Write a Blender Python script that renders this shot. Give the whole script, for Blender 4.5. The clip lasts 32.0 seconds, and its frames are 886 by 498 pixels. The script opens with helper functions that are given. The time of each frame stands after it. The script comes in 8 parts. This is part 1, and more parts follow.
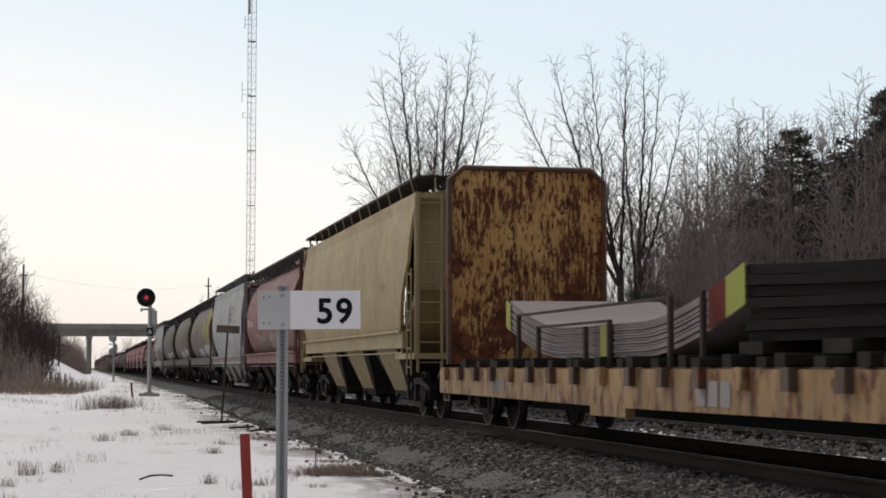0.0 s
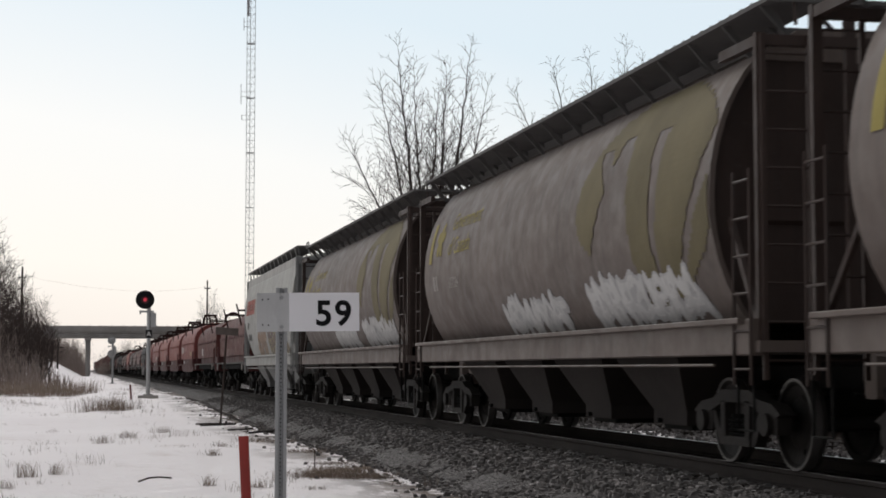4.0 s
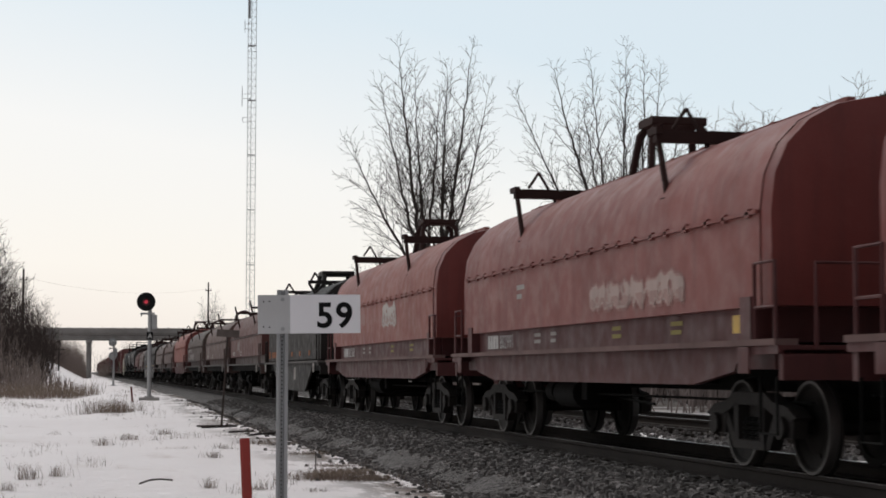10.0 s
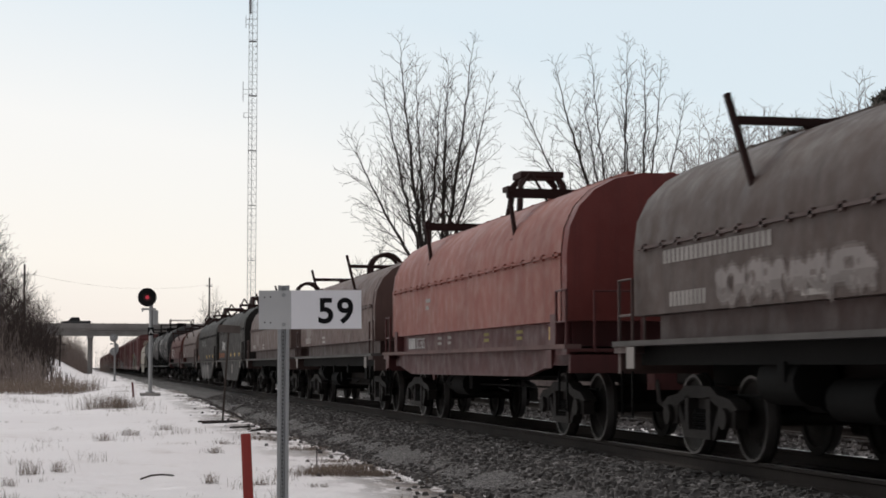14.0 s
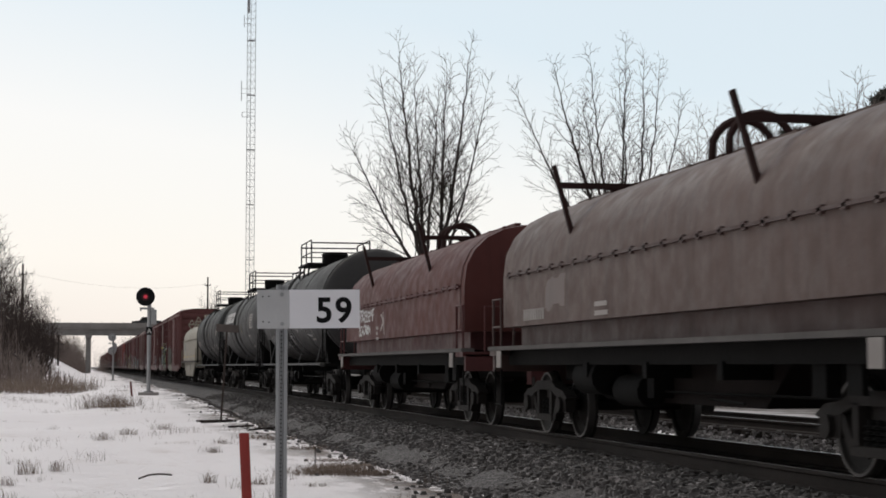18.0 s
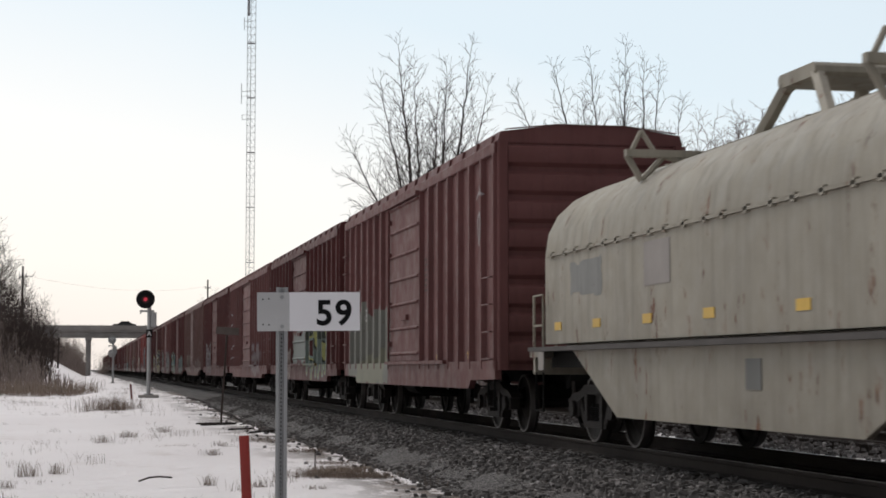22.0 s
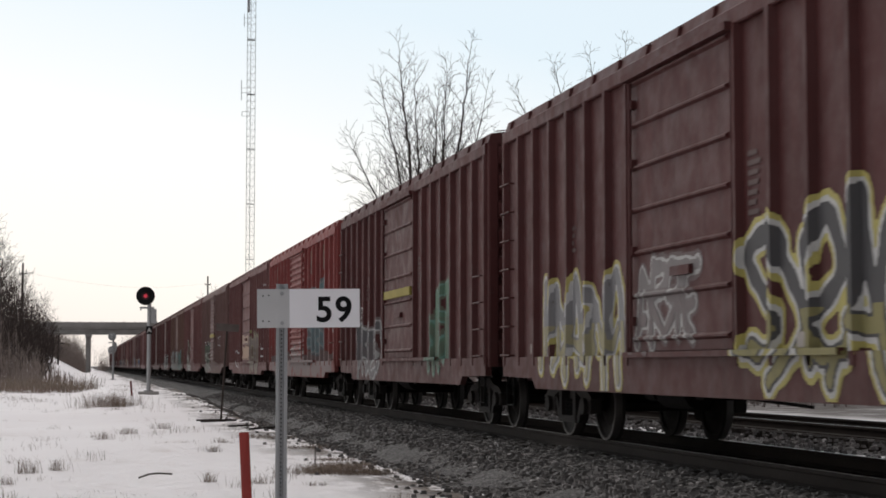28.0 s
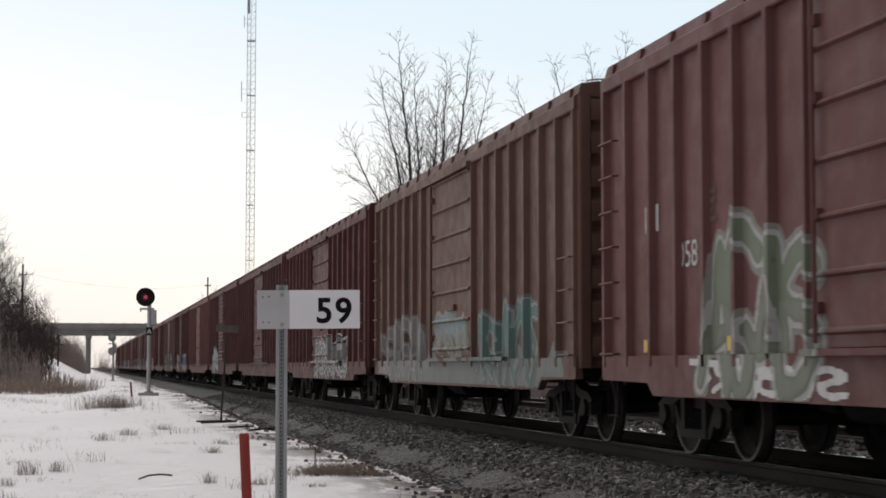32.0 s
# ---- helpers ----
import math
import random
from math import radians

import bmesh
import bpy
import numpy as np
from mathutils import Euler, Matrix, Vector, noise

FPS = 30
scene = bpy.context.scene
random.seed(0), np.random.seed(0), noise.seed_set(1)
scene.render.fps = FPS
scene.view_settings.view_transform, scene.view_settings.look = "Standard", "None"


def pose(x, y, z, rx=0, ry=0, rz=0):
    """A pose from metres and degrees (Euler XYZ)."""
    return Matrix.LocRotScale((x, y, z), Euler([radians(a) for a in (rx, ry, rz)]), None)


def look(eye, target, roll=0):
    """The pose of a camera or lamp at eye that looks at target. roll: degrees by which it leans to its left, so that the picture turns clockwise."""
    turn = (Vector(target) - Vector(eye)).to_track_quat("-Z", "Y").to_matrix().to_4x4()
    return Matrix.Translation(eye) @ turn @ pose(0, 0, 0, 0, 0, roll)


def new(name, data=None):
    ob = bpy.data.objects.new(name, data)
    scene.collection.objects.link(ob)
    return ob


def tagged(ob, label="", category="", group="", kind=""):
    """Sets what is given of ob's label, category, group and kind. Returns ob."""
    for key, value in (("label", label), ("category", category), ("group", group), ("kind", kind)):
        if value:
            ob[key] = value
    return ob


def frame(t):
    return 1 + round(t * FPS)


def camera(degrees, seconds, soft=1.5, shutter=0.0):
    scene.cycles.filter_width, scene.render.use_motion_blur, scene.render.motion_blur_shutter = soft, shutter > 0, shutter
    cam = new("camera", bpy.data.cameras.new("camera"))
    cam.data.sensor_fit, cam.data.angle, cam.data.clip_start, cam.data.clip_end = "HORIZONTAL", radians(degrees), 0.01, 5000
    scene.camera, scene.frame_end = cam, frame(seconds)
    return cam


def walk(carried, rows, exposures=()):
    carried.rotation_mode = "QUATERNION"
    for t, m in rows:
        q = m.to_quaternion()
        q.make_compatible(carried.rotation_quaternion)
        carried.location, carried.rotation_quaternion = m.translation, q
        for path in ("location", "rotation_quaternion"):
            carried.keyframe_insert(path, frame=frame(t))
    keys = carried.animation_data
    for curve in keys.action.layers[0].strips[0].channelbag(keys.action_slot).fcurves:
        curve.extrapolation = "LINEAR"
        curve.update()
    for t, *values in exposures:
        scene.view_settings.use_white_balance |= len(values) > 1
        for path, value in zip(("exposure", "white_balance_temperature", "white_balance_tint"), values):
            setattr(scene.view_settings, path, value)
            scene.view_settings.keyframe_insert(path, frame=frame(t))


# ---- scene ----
# Track along +Y, rail tops at z = 0; the train comes towards -Y. Camera left of the track.
cam = camera(28.56, 32.0, soft=1.7, shutter=0.1)
EYE = (0.0, 0.0, 1.0)
TRACK_X, TRACK2_X = 7.69, 13.25
SPEED = 22.34
# seconds, sway to the right and upwards in arc minutes
SWAY = [
    (0, -1.23, -3.35), (0.5, -0.56, -2.90), (1, -0.78, -3.35), (1.5, -0.00, -5.13), (2, -0.00, -4.91), (2.5, 1.23, -4.91),
    (3, 0.78, -2.46), (3.5, 1.00, -0.22), (5.5, 0.22, 1.67), (6, 1.23, 0.45), (6.5, 1.23, -0.78), (7, 0.22, -1.23),
    (7.5, 0.22, -2.12), (8, 1.23, -1.67), (8.5, 0.22, 0.00), (9, -0.00, 1.67), (9.5, -0.56, 2.46), (10, -1.23, 4.91),
    (10.5, -1.67, 4.91), (11, -0.00, 5.13), (11.5, -0.00, 3.24), (12, -0.22, 1.67), (12.5, -0.22, -1.00), (13, -1.67, -3.13),
    (13.5, -1.67, -3.35), (14, -3.24, -3.91), (14.5, -2.23, -4.91), (16.5, -1.45, -2.68), (17, -0.45, -3.35), (17.5, -0.00, -4.13),
    (18, -0.00, -5.13), (18.5, -0.22, -6.59), (19, -0.00, -5.13), (19.5, -0.56, -2.46), (20, -0.00, -0.22), (20.5, -0.00, 0.00),
    (21, -0.00, -0.22), (21.5, -0.00, 1.23), (22, -0.00, 0.00), (22.5, 0.78, -0.22), (23, -0.00, 0.00), (23.5, -0.78, -1.23),
    (24, -0.22, -1.67), (24.5, -1.67, -0.45), (25, -0.00, -1.67), (25.5, -0.00, -3.35), (27.5, -0.56, -4.91), (28, -0.00, -6.59),
    (28.5, -0.00, -6.03), (29, -1.67, -6.81), (29.5, -0.45, -5.36), (30, -0.22, -5.36), (30.5, -0.45, -3.91), (31, -0.78, -4.13),
    (31.5, -0.00, -3.35), (32, -0.00, -4.35),
]
walk(cam, [(t, pose(*EYE, 93.94 + up / 60, 0, -11.66 - side / 60)) for t, side, up in SWAY], [(0, 0.0), (5, -0.02), (9, -0.08), (14, -0.07), (19, -0.03), (22, 0.03), (24, 0.07), (32, 0.07)])

# ---- light: a bright veiled winter sky, sun behind thin cloud ahead and to the side ----
world = bpy.data.worlds.new("world")
scene.world = world
world.use_nodes = True
wn, wl = world.node_tree.nodes, world.node_tree.links
wn.clear()
w_out = wn.new("ShaderNodeOutputWorld")
w_bg = wn.new("ShaderNodeBackground")
w_bg.inputs["Strength"].default_value = 1.04
sky = wn.new("ShaderNodeTexSky")
sky.sky_type = "NISHITA"
sky.sun_disc = False
sky.sun_elevation, sky.sun_rotation = radians(42), radians(-24)
sky_dim = wn.new("ShaderNodeMix")
sky_dim.data_type, sky_dim.blend_type = "RGBA", "MULTIPLY"
sky_dim.inputs[0].default_value = 1.0
sky_dim.inputs[7].default_value = (0.1, 0.1, 0.1, 1)
w_co = wn.new("ShaderNodeTexCoord")
w_sep = wn.new("ShaderNodeSeparateXYZ")
w_ramp = wn.new("ShaderNodeValToRGB")
e = w_ramp.color_ramp.elements
e[0].position, e[0].color = 0.0, (0.93, 0.86, 0.82, 1)
e[1].position, e[1].color = 1.0, (1.36, 1.29, 1.29, 1)
for pos, col in ((0.035, (1.0, 0.945, 0.885, 1)), (0.11, (0.985, 0.965, 0.935, 1)), (0.2, (0.77, 0.865, 0.92, 1)), (0.42, (0.72, 0.82, 0.90, 1)), (0.62, (1.15, 1.14, 1.16, 1))):
    w_ramp.color_ramp.elements.new(pos).color = col
w_noise = wn.new("ShaderNodeTexNoise")
w_noise.inputs["Scale"].default_value = 2.2
w_noise.inputs["Detail"].default_value = 3
w_add = wn.new("ShaderNodeMath")
w_add.operation = "MULTIPLY_ADD"
w_add.inputs[1].default_value = 0.10
w_side = wn.new("ShaderNodeMath")      # the veil reaches higher towards the sun's side
w_side.operation = "MULTIPLY_ADD"
w_side.inputs[1].default_value = 0.16
w_mix = wn.new("ShaderNodeMix")
w_mix.data_type = "RGBA"
w_mix.inputs[0].default_value = 0.88
wl.new(w_co.outputs["Generated"], w_sep.inputs[0])
wl.new(w_co.outputs["Generated"], w_noise.inputs["Vector"])
wl.new(w_noise.outputs["Fac"], w_add.inputs[0])
wl.new(w_sep.outputs["Z"], w_add.inputs[2])
wl.new(w_sep.outputs["X"], w_side.inputs[0])
wl.new(w_add.outputs[0], w_side.inputs[2])
w_off = wn.new("ShaderNodeMath")
w_off.inputs[1].default_value = -0.065
wl.new(w_side.outputs[0], w_off.inputs[0])
wl.new(w_off.outputs[0], w_ramp.inputs[0])
wl.new(sky.outputs[0], sky_dim.inputs[6])
wl.new(sky_dim.outputs[2], w_mix.inputs[6])
wl.new(w_ramp.outputs[0], w_mix.inputs[7])
# the sky is brighter round the veiled sun ahead than behind the camera
w_fall = wn.new("ShaderNodeMapRange")
w_fall.inputs[1].default_value, w_fall.inputs[2].default_value, w_fall.inputs[3].default_value, w_fall.inputs[4].default_value = -0.8, 0.9, 0.34, 1.0
w_fade = wn.new("ShaderNodeMix")
w_fade.data_type, w_fade.blend_type = "RGBA", "MULTIPLY"
w_fade.inputs[0].default_value = 1.0
wl.new(w_sep.outputs["Y"], w_fall.inputs[0])
wl.new(w_mix.outputs[2], w_fade.inputs[6])
wl.new(w_fall.outputs[0], w_fade.inputs[7])
wl.new(w_fade.outputs[2], w_bg.inputs["Color"])
wl.new(w_bg.outputs[0], w_out.inputs[0])

sun_data = bpy.data.lights.new("sun", "SUN")
sun_data.energy, sun_data.angle, sun_data.color = 0.75, radians(20), (1.0, 0.93, 0.84)
sun = new("sun", sun_data)
sun.matrix_world = look((-27, 60, 60), (0, 0, 0))
scene.view_settings.exposure = 0.0

# ---- mesh tools ----
class Shape:
    """Collects vertices and faces of one part, in its thing's space."""

    def __init__(self):
        self.v, self.f = [], []

    def add(self, vs, fs):
        n = len(self.v)
        self.v += [tuple(p) for p in vs]
        self.f += [tuple(i + n for i in q) for q in fs]
        return self

    def box(self, x0, x1, y0, y1, z0, z1, b=0.0):
        """A box; with b its long edges are chamfered."""
        if b <= 0:
            return self.add([(x0, y0, z0), (x1, y0, z0), (x1, y1, z0), (x0, y1, z0), (x0, y0, z1), (x1, y0, z1), (x1, y1, z1), (x0, y1, z1)],
                            [(0, 3, 2, 1), (4, 5, 6, 7), (0, 1, 5, 4), (1, 2, 6, 5), (2, 3, 7, 6), (3, 0, 4, 7)])
        d = (x1 - x0, y1 - y0, z1 - z0)
        ax = d.index(max(d))
        lo, hi = (x0, y0, z0), (x1, y1, z1)
        p, q = [i for i in range(3) if i != ax]
        ring = [(lo[p] + b, lo[q]), (hi[p] - b, lo[q]), (hi[p], lo[q] + b), (hi[p], hi[q] - b), (hi[p] - b, hi[q]), (lo[p] + b, hi[q]), (lo[p], hi[q] - b), (lo[p], lo[q] + b)]
        vs = []
        for w in (lo[ax], hi[ax]):
            for a, c in ring:
                k = [0, 0, 0]
                k[ax], k[p], k[q] = w, a, c
                vs.append(k)
        return self.add(vs, [tuple(range(7, -1, -1)), tuple(range(8, 16))] + [(i, (i + 1) % 8, 8 + (i + 1) % 8, 8 + i) for i in range(8)])

    def prism(self, profile, y0, y1, axis=1, caps=True):
        """A closed profile drawn out along an axis: 1 takes (x, z), 0 takes (y, z), 2 takes (x, y)."""
        n = len(profile)
        vs = []
        for w in (y0, y1):
            for a, c in profile:
                vs.append((a, w, c) if axis == 1 else (w, a, c) if axis == 0 else (a, c, w))
        fs = [(i, (i + 1) % n, n + (i + 1) % n, n + i) for i in range(n)]
        if caps:
            fs += [tuple(range(n - 1, -1, -1)), tuple(range(n, 2 * n))]
        return self.add(vs, fs)

    def rod(self, p, q, r, n=8, r2=None, caps=True):
        p, q = Vector(p), Vector(q)
        w = (q - p).normalized()
        a = w.orthogonal().normalized()
        c = w.cross(a)
        r2 = r if r2 is None else r2
        vs = [o + (a * math.cos(2 * math.pi * i / n) + c * math.sin(2 * math.pi * i / n)) * s for o, s in ((p, r), (q, r2)) for i in range(n)]
        fs = [(i, (i + 1) % n, n + (i + 1) % n, n + i) for i in range(n)]
        if caps:
            fs += [tuple(range(n - 1, -1, -1)), tuple(range(n, 2 * n))]
        return self.add(vs, fs)

    def path(self, pts, r, n=6):
        """One bent tube through the points."""
        pts = [Vector(p) for p in pts]
        rings, side = [], None
        for i, p in enumerate(pts):
            before = (p - pts[i - 1]).normalized() if i else None
            after = (pts[i + 1] - p).normalized() if i < len(pts) - 1 else None
            w = ((before or after) + (after or before)).normalized()
            side = w.orthogonal().normalized() if side is None else (side - w * side.dot(w)).normalized()
            up = w.cross(side)
            rings.append([p + (side * math.cos(2 * math.pi * k / n) + up * math.sin(2 * math.pi * k / n)) * r for k in range(n)])
        return self.loft(rings, closed=True, caps=True)

    def loft(self, rings, closed=True, caps=False):
        n = len(rings[0])
        vs = [p for r in rings for p in r]
        fs = []
        for k in range(len(rings) - 1):
            for i in range(n if closed else n - 1):
                j = (i + 1) % n
                fs.append((k * n + i, k * n + j, k * n + n + j, k * n + n + i))
        if caps:
            fs += [tuple(range(n - 1, -1, -1)), tuple(range((len(rings) - 1) * n, len(rings) * n))]
        return self.add(vs, fs)

    def spun(self, profile, y_axis_at, n=24):
        """(radius, offset) pairs spun about an axis along x through (y, z)."""
        cy, cz = y_axis_at
        rings = [[(off, cy + r * math.cos(2 * math.pi * i / n), cz + r * math.sin(2 * math.pi * i / n)) for i in range(n)] for r, off in profile]
        return self.loft(rings)

    def mesh(self, name, mat, smooth=True, angle=35):
        me = bpy.data.meshes.new(name)
        me.from_pydata(self.v, [], self.f)
        if mat:
            me.materials.append(mat)
        bm = bmesh.new()
        bm.from_mesh(me)
        bmesh.ops.recalc_face_normals(bm, faces=bm.faces)
        bm.to_mesh(me)
        bm.free()
        if smooth:
            me.polygons.foreach_set("use_smooth", [True] * len(me.polygons))
            me.set_sharp_from_angle(angle=radians(angle))
        return me


STOCK = {}


def part(name, shape, material, parent, label="", m=None, key=None, kind=""):
    """One mesh object under a thing or part. key: alike parts share one mesh. shape: a Shape, or a function that makes one."""
    if key is not None and (key, material.name) in STOCK:
        me = STOCK[key, material.name]
    else:
        s = shape() if callable(shape) else shape
        me = s if isinstance(s, bpy.types.Mesh) else s.mesh(name, material)
        if key is not None:
            STOCK[key, material.name] = me
    ob = new(name, me)
    ob.parent = parent
    if m is not None:
        ob.matrix_basis = m
    return tagged(ob, label=label, kind=kind)


def thing(name, label, category, at=None, group="", kind=""):
    ob = new(name)
    ob.empty_display_size = 0.2
    if at is not None:
        ob.matrix_basis = at
    return tagged(ob, label, category, group, kind)


def solo(name, shape, material, label, category, at=None, group="", kind=""):
    ob = new(name, shape if isinstance(shape, bpy.types.Mesh) else shape.mesh(name, material))
    if at is not None:
        ob.matrix_basis = at
    return tagged(ob, label, category, group, kind)




def text_mesh(body, material, size=0.3, spread=1.0, wide=1.0, bold=0.0, slant=0.0, bend=None, key=None):
    """Flat lettering in x (along) and y (up), centred on its left foot; bend maps (along, up) to a place."""
    cu = bpy.data.curves.new("lettering", "FONT")
    cu.body, cu.size, cu.space_character, cu.offset, cu.shear = body, size, spread, bold, slant
    cu.resolution_u = 6
    ob = bpy.data.objects.new("lettering", cu)
    scene.collection.objects.link(ob)
    dg = bpy.context.evaluated_depsgraph_get()
    me = bpy.data.meshes.new_from_object(ob.evaluated_get(dg))
    bpy.data.objects.remove(ob)
    bpy.data.curves.remove(cu)
    bm = bmesh.new()
    bm.from_mesh(me)
    if bend:
        ys = [v.co.y for v in bm.verts] or [0]
        lo, hi = min(ys), max(ys)
        k = lo + 0.12
        while k < hi:
            bmesh.ops.bisect_plane(bm, geom=bm.verts[:] + bm.edges[:] + bm.faces[:], plane_co=(0, k, 0), plane_no=(0, 1, 0))
            k += 0.12
        for v in bm.verts:
            v.co = bend(v.co.x * wide, v.co.y)
    else:
        for v in bm.verts:
            v.co.x *= wide
    bm.to_mesh(me)
    bm.free()
    me.name = "lettering"
    me.materials.clear()
    me.materials.append(material)
    return me

# ---- materials ----
def nodes_of(name):
    m = bpy.data.materials.new(name)
    m.use_nodes = True
    nt = m.node_tree
    return m, nt.nodes, nt.links, nt.nodes["Principled BSDF"]


def rgb(c):
    return (*c, 1.0)


def mix(n, l, fac, a, b, mode="MIX"):
    k = n.new("ShaderNodeMix")
    k.data_type, k.blend_type = "RGBA", mode
    for sock, val in ((k.inputs[0], fac), (k.inputs[6], a), (k.inputs[7], b)):
        if isinstance(val, (int, float)):
            sock.default_value = val
        elif isinstance(val, tuple):
            sock.default_value = rgb(val[:3])
        else:
            l.new(val, sock)
    return k.outputs[2]


def maths(n, l, op, a, b=None, c=None, clamp=False):
    k = n.new("ShaderNodeMath")
    k.operation, k.use_clamp = op, clamp
    for sock, val in zip(k.inputs, (a, b, c)):
        if val is None:
            continue
        if isinstance(val, (int, float)):
            sock.default_value = val
        else:
            l.new(val, sock)
    return k.outputs[0]


def coords(n, l, scale=(1, 1, 1), shift=(0, 0, 0), source="Object"):
    tc = n.new("ShaderNodeTexCoord")
    mp = n.new("ShaderNodeMapping")
    mp.inputs["Scale"].default_value = scale
    mp.inputs["Location"].default_value = shift
    l.new(tc.outputs[source], mp.inputs[0])
    return mp.outputs[0]


def cloud(n, l, vec, scale, detail=4, rough=0.6, lo=0.35, hi=0.65):
    t = n.new("ShaderNodeTexNoise")
    t.inputs["Scale"].default_value, t.inputs["Detail"].default_value, t.inputs["Roughness"].default_value = scale, detail, rough
    l.new(vec, t.inputs["Vector"])
    r = n.new("ShaderNodeMapRange")
    r.inputs[1].default_value, r.inputs[2].default_value = lo, hi
    l.new(t.outputs["Fac"], r.inputs[0])
    return r.outputs[0]


def bump(n, l, p, height, strength=0.3, dist=0.02):
    b = n.new("ShaderNodeBump")
    b.inputs["Strength"].default_value, b.inputs["Distance"].default_value = strength, dist
    l.new(height, b.inputs["Height"])
    l.new(b.outputs[0], p.inputs["Normal"])


def plain(name, c, rough=0.7, metal=0.0, vary=0.25, scale=6.0, grain=0.2, c2=None):
    """A surface with two scales of mottling and a fine grain."""
    m, n, l, p = nodes_of(name)
    v = coords(n, l)
    big = cloud(n, l, v, scale * 0.25)
    small = cloud(n, l, v, scale * 4, 6)
    dark = tuple(x * (1 - vary) for x in c) if c2 is None else c2
    col = mix(n, l, big, dark, c)
    col = mix(n, l, maths(n, l, "MULTIPLY", small, 0.35), col, tuple(x * (1 - vary * 0.8) for x in c))
    l.new(col, p.inputs["Base Color"])
    p.inputs["Roughness"].default_value, p.inputs["Metallic"].default_value = rough, metal
    p.inputs["Specular IOR Level"].default_value = 0.5 if rough < 0.6 else 0.12
    bump(n, l, p, small, grain, 0.01)
    return m


def paint(name, c, grime=None, fade=None, streak=0.45, rust=0.0, rough=0.60, low=0.22, seed=0.0, gloss=0.30):
    """Weathered rolling-stock paint: fading, run-down streaks, road dirt that climbs from below, rust spots."""
    m, n, l, p = nodes_of(name)
    v = coords(n, l, shift=(seed, seed * 3.1, seed * 1.7))
    vs = coords(n, l, (5, 5, 0.35), (seed, seed, 0))
    fade = fade or tuple(min(1, x * 1.22 + 0.005) for x in c)
    grime = grime or tuple(0.5 * x + 0.006 for x in c)
    col = mix(n, l, cloud(n, l, v, 0.5, 5), c, fade)
    col = mix(n, l, maths(n, l, "MULTIPLY", cloud(n, l, vs, 1.0, 5, 0.65, 0.48, 0.72), streak), col, grime)
    tc = n.new("ShaderNodeTexCoord")
    sep = n.new("ShaderNodeSeparateXYZ")
    l.new(tc.outputs["Object"], sep.inputs[0])
    spray = cloud(n, l, v, 1.4, 5, 0.6, 0.25, 0.75)
    splash = maths(n, l, "MULTIPLY", maths(n, l, "SUBTRACT", 2.1, sep.outputs[2]), maths(n, l, "MULTIPLY", spray, low), clamp=True)
    col = mix(n, l, splash, col, tuple(0.35 * x + k for x, k in zip(c, (0.052, 0.040, 0.034))))
    scuff = cloud(n, l, coords(n, l, (1, 1, 2.4), (seed * 5, seed, 0)), 2.4, 9, 0.78, 0.60, 0.70)
    col = mix(n, l, maths(n, l, "MULTIPLY", scuff, 0.28), col, tuple(0.85 * x + 0.045 for x in c))
    if rust > 0:
        rs = maths(n, l, "MULTIPLY", cloud(n, l, coords(n, l, (1.3, 1.3, 0.55), (seed * 2, 0, 0)), 2.6, 9, 0.72, 0.62 - 0.22 * rust, 0.68 - 0.2 * rust), 1.0)
        rc = mix(n, l, cloud(n, l, v, 7, 5), (0.06, 0.022, 0.012), (0.17, 0.06, 0.025))
        col = mix(n, l, rs, col, rc)
    l.new(col, p.inputs["Base Color"])
    rg = maths(n, l, "MULTIPLY_ADD", cloud(n, l, v, 3, 4), 0.22, rough - 0.1)
    l.new(rg, p.inputs["Roughness"])
    p.inputs["Specular IOR Level"].default_value = gloss
    h = maths(n, l, "ADD", cloud(n, l, v, 0.9, 2), maths(n, l, "MULTIPLY", cloud(n, l, v, 26, 3), 0.12))
    bump(n, l, p, h, 0.22, 0.03)
    return m


def glow(name, c, power):
    m, n, l, p = nodes_of(name)
    p.inputs["Base Color"].default_value = rgb(c)
    p.inputs["Emission Color"].default_value = rgb(c)
    p.inputs["Emission Strength"].default_value = power
    return m


